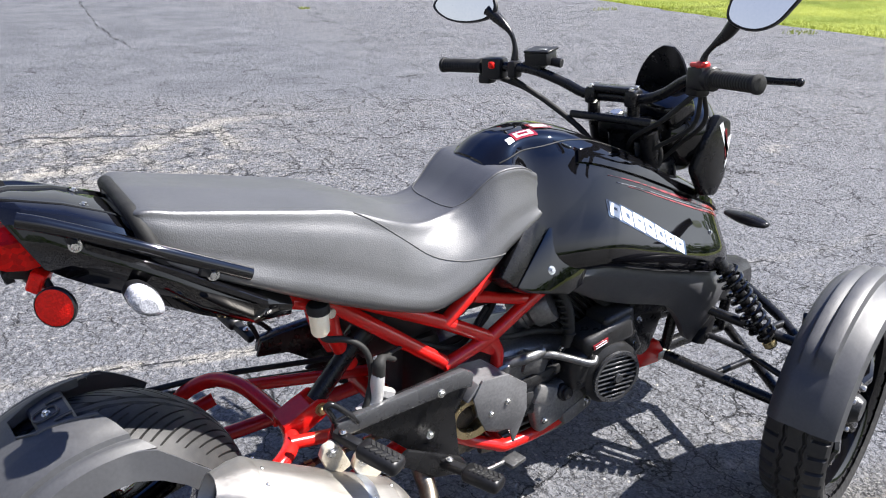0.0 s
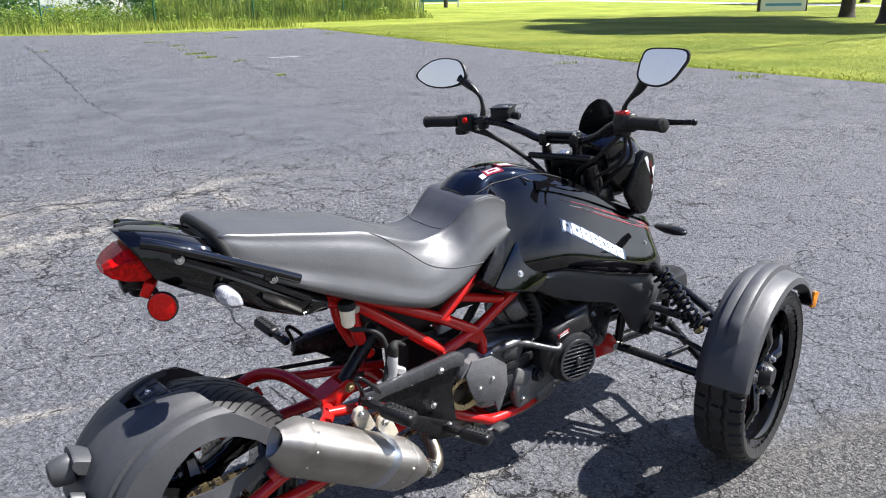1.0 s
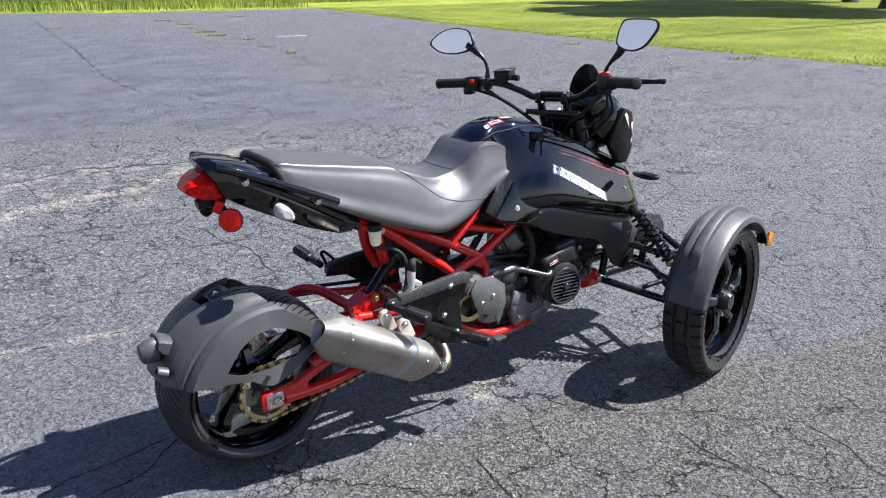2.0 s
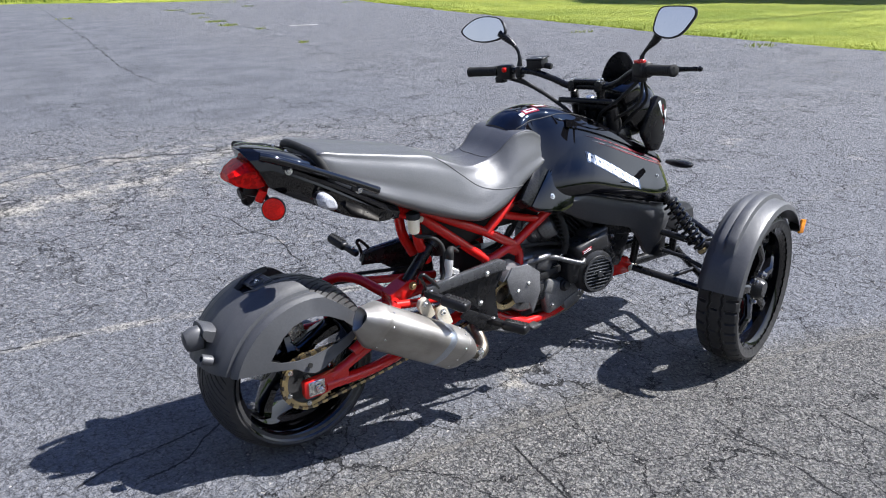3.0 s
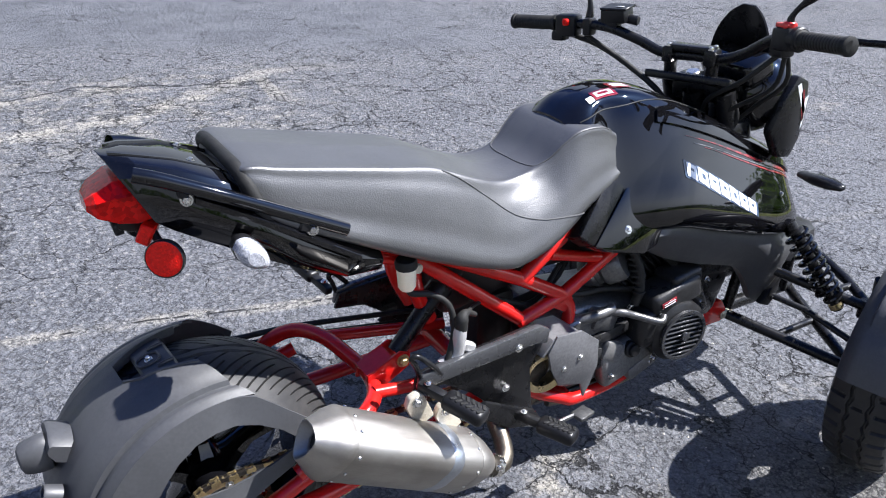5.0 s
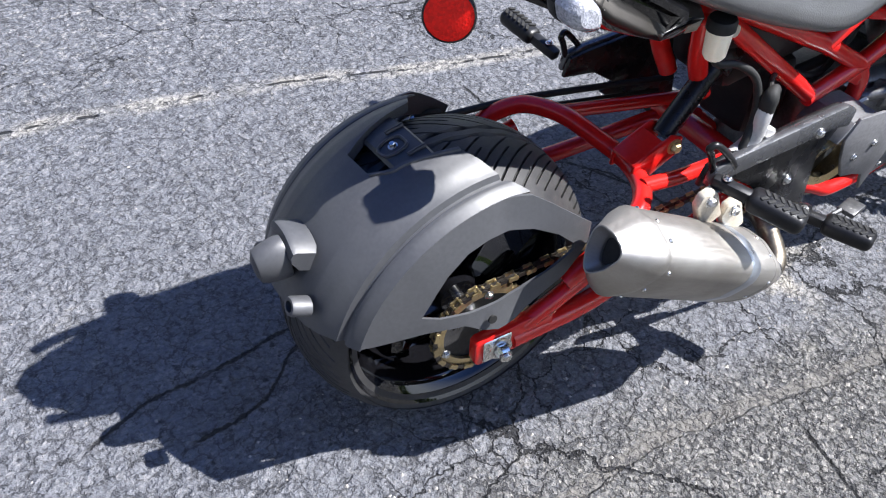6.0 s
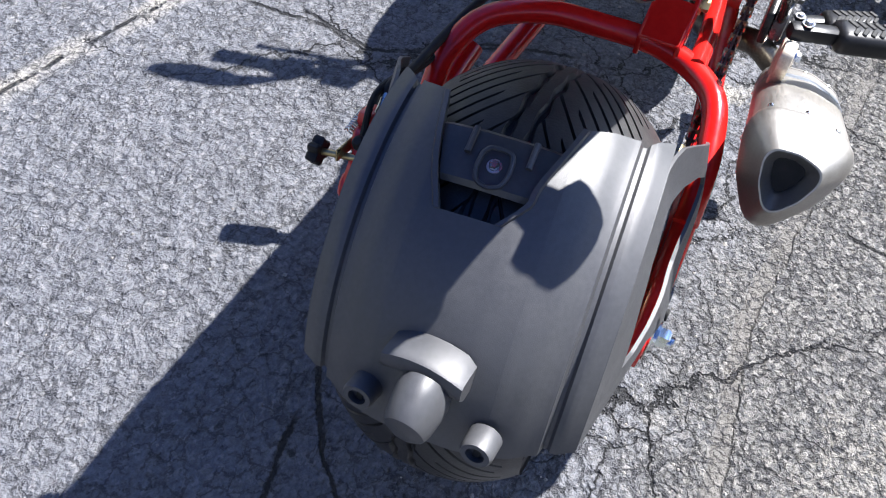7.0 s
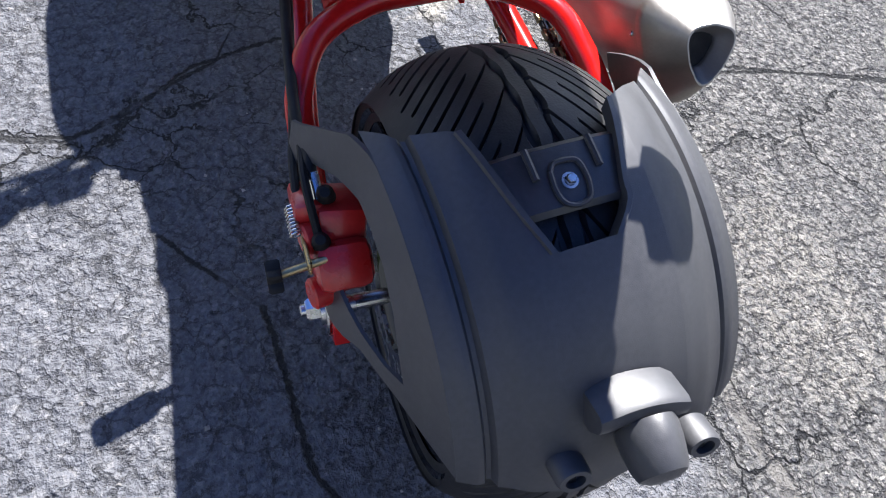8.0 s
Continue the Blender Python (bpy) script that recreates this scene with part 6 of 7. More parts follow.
rbox(bm, pose(0.870, -0.115, 0.385, 0, 20, 0), (0.070, 0.040, 0.050), 0.012, 2)
part("engine_casting", bm, dark_metal, engine, "dull aluminium castings and pipe")
bm = bmesh.new()
disc(bm, (0.955, -0.125, 0.290), (0, -1, 0.2), 0.020, 0.022, 24)
disc(bm, (0.955, -0.146, 0.294), (0, -1, 0.2), 0.014, 0.008, 20)
part("oil_filler", bm, black_plastic, engine)
bm = bmesh.new()
rbox(bm, pose(0.865, -0.120, 0.345, 0, -8, 0), (0.16, 0.030, 0.030), 0.008, 2)
rbox(bm, pose(0.805, -0.118, 0.300, 0, -30, 0), (0.10, 0.030, 0.026), 0.008, 2)
rbox(bm, pose(0.880, -0.112, 0.285, 0, 12, 0), (0.10, 0.04, 0.06), 0.012, 2)
part("side_cover", bm, engine_black, engine)
bm = bmesh.new()
lathe(bm, [(0, -0.055), (0.030, -0.055), (0.036, -0.045), (0.036, -0.01), (0.044, 0.0), (0.044, 0.035), (0.038, 0.045), (0, 0.045)], axis((0.905, -0.070, 0.490), (0.5, -0.6, 0.45)), 28)
lathe(bm, [(0.038, -0.03), (0.041, -0.03), (0.041, -0.02), (0.038, -0.02)], axis((0.905, -0.070, 0.490), (0.5, -0.6, 0.45)), 28, True)
part("carburettor", bm, dark_metal, engine)
bm = bmesh.new()
tube(bm, [(0.935, -0.100, 0.560), (0.955, -0.125, 0.500), (0.962, -0.130, 0.445), (0.958, -0.125, 0.405)], 0.011, 12)
hose = part("ribbed_hose", bm, rubber, engine, "black ribbed hose")
for k in range(9):
    bm = bmesh.new()
    f = k / 8
    lathe(bm, [(0.0105, -0.003), (0.0145, -0.002), (0.0145, 0.002), (0.0105, 0.003)], axis((0.938 + 0.024 * f, -0.104 - 0.026 * f, 0.548 - 0.11 * f), (0.1, -0.1, -1)), 12, True)
    part("hose_ring", bm, rubber, hose)
bm = bmesh.new()
tube(bm, [(0.70, -0.06, 0.50), (0.80, -0.09, 0.455), (0.90, -0.085, 0.44), (0.98, -0.11, 0.43)], 0.007, 10)
part("engine_hose", bm, rubber, engine)
bm = bmesh.new()
tube(bm, [(0.66, -0.04, 0.44), (0.76, -0.06, 0.48), (0.86, -0.03, 0.55), (1.0, -0.05, 0.56)], 0.009, 10)
part("engine_hose", bm, rubber, engine)
bm = bmesh.new()
tube(bm, [(0.83, -0.09, 0.51), (0.88, -0.11, 0.55), (1.0, -0.12, 0.54), (1.10, -0.11, 0.47)], 0.0055, 8)
part("engine_hose", bm, rubber, engine)
bm = bmesh.new()
tube(bm, [(0.55, -0.05, 0.52), (0.62, -0.07, 0.48), (0.70, -0.08, 0.46), (0.78, -0.06, 0.52)], 0.006, 8)
part("engine_hose", bm, rubber, engine)
bm = bmesh.new()
tube(bm, [(1.02, -0.10, 0.52), (1.12, -0.11, 0.44), (1.19, -0.10, 0.36), (1.22, -0.09, 0.31)], 0.007, 10)
part("engine_hose", bm, rubber, engine)
for at in ((0.862, -0.105, 0.560), (1.055, -0.118, 0.520), (1.145, -0.118, 0.505), (0.905, -0.128, 0.350), (0.955, -0.118, 0.395), (0.845, -0.075, 0.585)):
    bm = bmesh.new()
    rbox(bm, pose(*at, 20, 30, 10), (0.014, 0.009, 0.018), 0.003, 1)
    part("hose_clip", bm, zinc, engine)
bm = bmesh.new()
rbox(bm, pose(0.60, 0.0, 0.555, 0, -10, 0), (0.26, 0.13, 0.13), 0.02, 2)
rbox(bm, pose(0.80, 0.0, 0.575), (0.20, 0.15, 0.10), 0.02, 2)
rbox(bm, pose(0.62, 0.0, 0.420), (0.10, 0.12, 0.14), 0.02, 2)
rbox(bm, pose(1.05, 0.0, 0.555), (0.22, 0.20, 0.08), 0.02, 2)
part("airbox", bm, black_plastic, engine)
bm = bmesh.new()
tube(bm, [(0.70, -0.075, 0.205), (0.88, -0.05, 0.175), (1.06, -0.075, 0.225)], 0.012, 10)
rbox(bm, pose(0.86, 0, 0.178), (0.26, 0.16, 0.008), 0.003, 1)
part("skid_plate", bm, burnt_steel, engine)

# front suspension
def spring_shock(s):
    a, b = Vector((1.372, s * 0.190, 0.548)), Vector((1.452, s * 0.318, 0.352))
    d = (b - a)
    m = axis(a, d)
    L = d.length
    bm = bmesh.new()
    lathe(bm, [(0, 0), (0.014, 0), (0.014, 0.02), (0.022, 0.022), (0.022, 0.028), (0.0135, 0.03), (0.0135, L * 0.6), (0.008, L * 0.6), (0.008, L * 0.86), (0.021, L * 0.86), (0.021, L * 0.89), (0.012, L * 0.9), (0.012, L), (0, L)], m, 20)
    sh = part("front_shock", bm, satin_black, trike)
    bm = bmesh.new()
    turns, n = 8.5, 150
    pts = [m @ Vector((0.0265 * math.cos(2 * math.pi * turns * i / n), 0.0265 * math.sin(2 * math.pi * turns * i / n), 0.028 + (L * 0.86 - 0.03) * i / n)) for i in range(n + 1)]
    tube(bm, pts, 0.0052, 8, 1)
    part("coil_spring", bm, gloss_black, sh, "black coil spring")
    bm = bmesh.new()
    lathe(bm, [(0.0125, 0.93 * L), (0.0165, 0.93 * L), (0.0165, 0.98 * L), (0.0125, 0.98 * L)], m, 16, True)
    part("shock_label", bm, gold_metal, sh)


def zigzag_tyre(profile, pitches, per, depth):
    """A tyre about the y axis with zigzag grooves round it and notched shoulders."""
    bm = bmesh.new()
    n = pitches * per
    rings = []
    for k in range(n):
        a = 2 * math.pi * k / n
        zig = 0.0045 * (4 * abs((k / per) % 1.0 - 0.5) - 1)
        row = []
        for i, (y, r) in enumerate(profile):
            cut = 0.0165 < abs(y) < 0.0225 or (0.034 < abs(y) < 0.0635 and (k + (per // 2 if y > 0 else 0)) % per in (0, 1)) or (abs(y) < 0.010 and k % (2 * per) == 0)
            rr = r - (depth if cut else 0.0)
            yy = y + zig * max(0.0, 1 - abs(y) / 0.05)
            row.append(bm.verts.new((rr * math.cos(a), yy, rr * math.sin(a))))
        rings.append(row)
    for k in range(n):
        a, b = rings[k], rings[(k + 1) % n]
        for i in range(len(profile) - 1):
            bm.faces.new((a[i], a[i + 1], b[i + 1], b[i]))
    return bm


HUBS = {-1: Vector((1.505, -0.462, 0.265)), 1: Vector((1.505, 0.462, 0.265))}
STEER = 14.0
for s in (-1, 1):
    spring_shock(s)
    hub = HUBS[s]
    bm = bmesh.new()
    out = (1.490, s * 0.372, 0.372)
    tube(bm, [(1.365, s * 0.105, 0.415), (1.44, s * 0.27, 0.386), out], 0.0125, 12, 1)
    tube(bm, [(1.600, s * 0.105, 0.410), (1.545, s * 0.27, 0.386), out], 0.0125, 12, 1)
    tube(bm, [(1.445, s * 0.29, 0.384), (1.540, s * 0.29, 0.384)], 0.009, 10, 1)
    disc(bm, (out[0], out[1] - s * 0.012, out[2] - 0.03), (0, 0, 1), 0.016, 0.045, 16)
    part("upper_wishbone", bm, satin_black, trike, "black tubular upper wishbone")
    bm = bmesh.new()
    low = (1.482, s * 0.378, 0.205)
    tube(bm, [(1.345, s * 0.078, 0.252), low], 0.0135, 12, 1)
    tube(bm, [(1.620, s * 0.078, 0.252), low], 0.0135, 12, 1)
    tube(bm, [(1.405, s * 0.205, 0.232), (1.560, s * 0.205, 0.232)], 0.009, 10, 1)
    b2 = bmesh.new()
    tube(b2, [(1.37, s * 0.11, 0.345), (1.43, s * 0.25, 0.322), (1.46, s * 0.37, 0.285)], 0.008, 10, 1)
    part("tie_rod", b2, satin_black, trike)
    disc(bm, (low[0], low[1] - s * 0.012, low[2] - 0.015), (0, 0, 1), 0.018, 0.045, 16)
    arms = part("lower_wishbone", bm, satin_black, trike, "black tubular lower wishbone")
    bm = bmesh.new()
    rbox(bm, pose(1.490, s * 0.392, 0.288), (0.045, 0.036, 0.19), 0.010, 2)
    disc(bm, (1.495, s * 0.385, 0.265), (0, s, 0), 0.035, 0.05, 24)
    part("upright", bm, dark_metal, arms)
    bm = bmesh.new()
    for x, z in ((1.345, 0.252), (1.365, 0.415)):
        tube(bm, [(x - 0.018, s * 0.080, z), (x + 0.018, s * 0.080, z)], 0.017, 14, 1)
        hexbolt(bm, (x - 0.018, s * 0.080, z), (-1, 0, 0), 0.010, 0.012)
    part("arm_bush", bm, cream_metal, arms)

    # wheel
    m = Matrix.Translation(hub) @ pose(0, 0, 0, 0, 0, STEER)
    bm = zigzag_tyre(crown(0.068, 0.265, 0.012, 0.062, 0.226, 40), 40, 10, 0.007)
    wheel = part("front_tyre", bm, tyre_rubber, trike, "front tyre with blocky grooved tread", 30)
    wheel.matrix_local = m
    wheel_rim(0.226, 0.062, 5, s * 0.030, wheel, 0.040)
    bm = bmesh.new()
    lathe(bm, [(0.036, 0.0), (0.034, 0.020), (0.026, 0.034), (0.0, 0.036)], axis((0, s * 0.030, 0), (0, s, 0)), 24)
    part("hub_cap", bm, engine_black, wheel)
    for k in range(4):
        a = math.pi * (k + 0.5) / 2
        bm = bmesh.new()
        hexbolt(bm, (0.052 * math.cos(a), s * 0.040, 0.052 * math.sin(a)), (0, s, 0), 0.008, 0.012)
        part("wheel_nut", bm, zinc, wheel)
    bm = bmesh.new()
    lathe(bm, [(0.06, -0.002), (0.10, -0.002), (0.10, 0.002), (0.06, 0.002)], axis((0, -s * 0.045, 0), (0, 1, 0)), 36, True)
    part("front_brake_disc", bm, zinc, wheel)
    bm = bmesh.new()
    lathe(bm, [(0.2215, 0.0), (0.2260, 0.0), (0.2260, 0.004), (0.2215, 0.004)], axis((0, s * 0.0585, 0), (0, s, 0)), 64, True)
    part("rim_lip", bm, dark_metal, wheel)

    # fender over the wheel, turned with it
    bm = bmesh.new()
    prof = [(-0.060, 0.282), (-0.058, 0.294), (-0.050, 0.303), (-0.036, 0.3085), (-0.032, 0.3095), (-0.027, 0.3225), (-0.022, 0.3235), (-0.008, 0.3195), (-0.004, 0.3185), (0.002, 0.3275), (0.008, 0.3290), (0.026, 0.3265), (0.032, 0.3240), (0.037, 0.3100), (0.042, 0.3085), (0.068, 0.304), (0.080, 0.297), (0.086, 0.280)]
    cols = []
    for y, r in prof:
        col = []
        for i in range(41):
            a = radians(-76 + (57 + 76) * i / 40)
            swell = max(0.0, r - 0.310) * (1.0 if i > 9 else max(0.0, (i - 7) / 2))
            rr = min(r, 0.310) + swell
            col.append(bm.verts.new((math.sin(a) * rr, s * y, math.cos(a) * rr)))
        cols.append(col)
    ring_faces(bm, cols, False, False)
    bmesh.ops.recalc_face_normals(bm, faces=bm.faces)
    bmesh.ops.solidify(bm, geom=bm.faces[:], thickness=0.0035)
    ff = part("front_fender", bm, fender_plastic, trike, "dark grey moulded plastic front fender", 30)
    ff.matrix_local = m
    bm = bmesh.new()
    a = radians(57)
    rbox(bm, pose(math.sin(a) * 0.300, s * 0.060, math.cos(a) * 0.300, 0, 35, 0), (0.020, 0.040, 0.040), 0.004, 1)
    mount = part("marker_base", bm, black_plastic, ff)
    bm = bmesh.new()
    rbox(bm, pose(math.sin(a) * 0.300 + 0.006, s * 0.082, math.cos(a) * 0.300, 0, 12, s * 12), (0.030, 0.010, 0.052), 0.004, 2)
    part("amber_marker", bm, amber_lens, ff, "amber side marker")
    bm = bmesh.new()
    tube(bm, [(0, -s * 0.07, 0.08), (-0.07, -s * 0.074, 0.18), (-0.12, -s * 0.066, 0.240)], 0.007, 10)
    tube(bm, [(0, -s * 0.07, 0.08), (0.05, -s * 0.074, 0.18), (0.085, -s * 0.066, 0.255)], 0.007, 10)
    part("fender_stay", bm, satin_black, ff)

# handlebar, turned a little to the left
BAR = [(0.975, 0.422, 0.944), (1.012, 0.300, 0.956), (1.050, 0.185, 0.966), (1.088, 0.110, 0.948), (1.116, 0.050, 0.926), (1.140, -0.015, 0.928), (1.160, -0.080, 0.932), (1.166, -0.130, 0.952), (1.160, -0.190, 0.990), (1.150, -0.240, 1.004), (1.117, -0.388, 1.018)]
bm = bmesh.new()
tube(bm, BAR, 0.0115, 16, 6)
bar = part("handlebar", bm, satin_black, trike, "black bent handlebar turned slightly left")
for a, b in (((0.975, 0.422, 0.944), (1.012, 0.298, 0.957)), ((1.117, -0.388, 1.018), (1.148, -0.262, 1.006))):
    a, b = Vector(a), Vector(b)
    L = (b - a).length
    bm = bmesh.new()
    prof = [(0, 0), (0.0155, 0), (0.0185, 0.002), (0.0185, 0.008), (0.0165, 0.010)]
    for k in range(14):
        h = 0.012 + (L - 0.022) * k / 14
        prof += [(0.0168, h), (0.0168, h + 0.006), (0.0164, h + 0.0066), (0.0164, h + (L - 0.022) / 14 - 0.0004)]
    prof += [(0.0195, L - 0.008), (0.0195, L), (0, L)]
    lathe(bm, prof, axis(a, b - a), 20)
    part("grip", bm, rubber, bar, "ribbed black rubber grip")
def along(a, b, f):
    return Vector(a).lerp(Vector(b), f)
bm = bmesh.new()
turn = (Vector((1.05, 0.185, 0.966)) - Vector((0.975, 0.422, 0.944))).to_track_quat("X", "Z").to_matrix().to_4x4()
rbox(bm, Matrix.Translation((1.022, 0.268, 0.956)) @ turn, (0.056, 0.042, 0.052), 0.009, 2)
rbox(bm, Matrix.Translation((1.040, 0.215, 0.960)) @ turn, (0.022, 0.034, 0.040), 0.006, 2)
rbox(bm, Matrix.Translation((1.014, 0.285, 0.930)) @ turn, (0.034, 0.034, 0.024), 0.006, 2)
switch = part("left_switch", bm, black_plastic, bar)
bm = bmesh.new()
rbox(bm, Matrix.Translation((1.010, 0.258, 0.966)) @ turn @ pose(0, 0, 0), (0.016, 0.030, 0.016), 0.003, 1)
part("red_button", bm, red_disc, bar, "red switch button")
bm = bmesh.new()
rbox(bm, Matrix.Translation((1.070, 0.160, 0.993)) @ turn @ pose(0, 0, 0, 8), (0.062, 0.046, 0.030), 0.005, 2)
rbox(bm, Matrix.Translation((1.070, 0.160, 1.010)) @ turn @ pose(0, 0, 0, 8), (0.066, 0.050, 0.006), 0.002, 1)
disc(bm, (1.082, 0.140, 0.988), (0.4, -0.9, -0.1), 0.011, 0.030, 16)
rbox(bm, Matrix.Translation((1.062, 0.172, 0.974)) @ turn, (0.050, 0.030, 0.020), 0.005, 2)
part("clutch_reservoir", bm, black_plastic, bar, "square black brake fluid box")
bm = bmesh.new()
rbox(bm, Matrix.Translation((1.068, 0.148, 1.0135)) @ turn, (0.016, 0.016, 0.001), 0.0003, 1)
part("box_label", bm, grey_stripe, bar)
bm = bmesh.new()
turn_r = (Vector((1.117, -0.388, 1.018)) - Vector((1.150, -0.240, 1.004))).to_track_quat("X", "Z").to_matrix().to_4x4()
rbox(bm, Matrix.Translation((1.154, -0.232, 1.002)) @ turn_r, (0.050, 0.044, 0.046), 0.009, 2)
rbox(bm, Matrix.Translation((1.166, -0.216, 0.982)) @ turn_r, (0.040, 0.036, 0.040), 0.008, 2)
disc(bm, (1.152, -0.250, 1.004), Vector((-0.22, -0.97, 0.09)), 0.024, 0.018, 24)
part("right_switch", bm, black_plastic, bar)
bm = bmesh.new()
rbox(bm, Matrix.Translation((1.148, -0.228, 1.028)) @ turn_r, (0.036, 0.026, 0.010), 0.004, 2)
disc(bm, (1.146, -0.236, 1.020), (0, 0, 1), 0.012, 0.016, 18)
part("red_mirror_clamp", bm, red_cast, bar, "red anodised mirror clamp")
for pts in ([(1.196, -0.236, 1.000), (1.212, -0.300, 1.006), (1.214, -0.360, 1.012), (1.215, -0.404, 1.017)], [(1.085, 0.190, 0.962), (1.062, 0.290, 0.958), (1.040, 0.36, 0.952)]):
    bm = bmesh.new()
    tube(bm, pts, [0.0085, 0.007, 0.0055, 0.0055], 10, squash=1.3) if len(pts) == 4 else tube(bm, pts, [0.008, 0.006, 0.0055], 10)
    bmesh.ops.create_uvsphere(bm, u_segments=12, v_segments=8, radius=0.0085, matrix=Matrix.Translation(pts[-1]))
    part("brake_lever", bm, satin_black, bar)
# clamps, top plate and stem
bm = bmesh.new()
cturn = (Vector((1.160, -0.080, 0.932)) - Vector((1.116, 0.050, 0.926))).to_track_quat("Y", "Z").to_matrix().to_4x4()
for f in (0.15, 0.85):
    c = along((1.116, 0.050, 0.926), (1.160, -0.080, 0.932), f)
    rbox(bm, Matrix.Translation(c) @ cturn, (0.044, 0.026, 0.036), 0.006, 2)
    tube(bm, [c, c + Vector((0.012, 0.003, -0.055))], 0.014, 12, 1)
rbox(bm, Matrix.Translation((1.140, -0.015, 0.945)) @ cturn, (0.040, 0.105, 0.014), 0.005, 2)
rbox(bm, Matrix.Translation((1.166, -0.006, 0.872)) @ cturn @ pose(0, 0, 0, 0, -14, 0), (0.085, 0.20, 0.018), 0.005, 2)
rbox(bm, Matrix.Translation((1.215, -0.010, 0.850)) @ cturn, (0.070, 0.15, 0.060), 0.015, 2)
clamp = part("bar_clamp", bm, satin_black, bar)
for f in (0.15, 0.85):
    for dx in (-0.014, 0.014):
        c = along((1.116, 0.050, 0.926), (1.160, -0.080, 0.932), f)
        bm = bmesh.new()
        hexbolt(bm, Matrix.Translation(c) @ cturn @ Vector((dx, 0, 0.018)), (0, 0, 1), 0.005, 0.006)
        part("clamp_bolt", bm, zinc, bar)
bm = bmesh.new()
disc(bm, (1.166, -0.006, 0.878), (-0.24, 0, 0.97), 0.016, 0.014, 18)
part("stem_nut", bm, zinc, bar)
bm = bmesh.new()
for dy in (-0.085, 0.075):
    tube(bm, [(1.185, dy, 0.86), (1.275, dy * 0.95, 0.60)], 0.022, 16, 1)
tube(bm, [(1.18, -0.004, 0.85), (1.26, 0, 0.62)], 0.028, 16, 1)
rbox(bm, pose(1.235, 0, 0.74, 0, -16, 0), (0.10, 0.22, 0.10), 0.02, 2)
part("steering_stem", bm, satin_black, trike)
bm = bmesh.new()
tube(bm, [(1.030, 0.262, 0.935), (1.062, 0.20, 0.918), (1.085, 0.12, 0.886), (1.120, 0.045, 0.835), (1.160, 0.030, 0.775)], 0.0068, 10)
part("control_cable", bm, rubber, bar)
bm = bmesh.new()
tube(bm, [(1.040, 0.225, 0.940), (1.075, 0.15, 0.900), (1.115, 0.06, 0.845), (1.165, 0.02, 0.77)], 0.0055, 10)
part("control_cable", bm, rubber, bar)
bm = bmesh.new()
tube(bm, [(1.165, -0.215, 0.968), (1.150, -0.150, 0.900), (1.165, -0.06, 0.840), (1.200, -0.02, 0.78)], 0.0055, 10)
part("control_cable", bm, rubber, bar)
bm = bmesh.new()
tube(bm, [(1.170, -0.225, 0.970), (1.200, -0.190, 0.890), (1.190, -0.100, 0.820), (1.210, -0.05, 0.76)], 0.0050, 10)
part("control_cable", bm, rubber, bar)
bm = bmesh.new()
tube(bm, [(1.180, -0.220, 0.975), (1.225, -0.200, 0.900), (1.235, -0.130, 0.830), (1.22, -0.07, 0.76)], 0.0050, 10)
part("control_cable", bm, rubber, bar)
bm = bmesh.new()
tube(bm, [(1.150, -0.030, 0.880), (1.190, -0.085, 0.860), (1.215, -0.105, 0.800), (1.20, -0.08, 0.74)], 0.006, 10)
part("control_cable", bm, rubber, bar)

# mirrors
def mirror(centre, normal, up, outline, stem):
    n = Vector(normal).normalized()
    u = (Vector(up) - n * Vector(up).dot(n)).normalized()
    w = u.cross(n)
    c = Vector(centre)
    shape = [Vector((p[0], p[1], 0)) for p in spline(outline + outline[:1], 4)[:-1]]
    bm = bmesh.new()
    rings = []
    for k, off in ((0.93, 0.000), (0.96, 0.003), (1.0, 0.002), (1.02, -0.004), (0.96, -0.013), (0.72, -0.024), (0.35, -0.029)):
        rings.append([bm.verts.new(c + w * p.x * k + u * p.y * k + n * off) for p in shape])
    ring_faces(bm, rings)
    shell = part("mirror", bm, black_plastic, trike, "rounded black handlebar mirror")
    bm = bmesh.new()
    bm.faces.new([bm.verts.new(c + w * p.x * 0.925 + u * p.y * 0.925 + n * 0.0016) for p in shape])
    part("mirror_glass", bm, mirror_glass, shell, "mirror glass showing pale sky", 180)
    bm = bmesh.new()
    tube(bm, stem, [0.0150, 0.0120, 0.0060, 0.0062, 0.0105][:len(stem)][::1], 12)
    part("mirror_stem", bm, satin_black, shell)


mirror((1.140, -0.350, 1.152), (-0.93, -0.20, 0.24), (0, 0, 1), [(-0.060, 0.011), (-0.047, 0.042), (0.000, 0.048), (0.055, 0.046), (0.067, 0.027), (0.055, 0.000), (0.033, -0.031), (0.000, -0.046), (-0.038, -0.042), (-0.060, -0.025)],
       [(1.160, -0.290, 1.120), (1.158, -0.272, 1.092), (1.150, -0.250, 1.066), (1.146, -0.238, 1.046), (1.146, -0.236, 1.024)])
mirror((1.000, 0.375, 1.098), (-0.92, -0.24, 0.25), (0, 0, 1), [(0.100, 0.000), (0.076, 0.034), (0.040, 0.044), (-0.012, 0.042), (-0.056, 0.026), (-0.094, -0.006), (-0.086, -0.026), (-0.040, -0.044), (0.020, -0.046), (0.074, -0.034), (0.096, -0.018)][::-1],
       [(1.022, 0.305, 1.086), (1.032, 0.272, 1.066), (1.042, 0.240, 1.040), (1.046, 0.226, 1.010), (1.044, 0.222, 0.974)])

# screen, instrument pod and headlamp shell
bm = bmesh.new()
rows = []
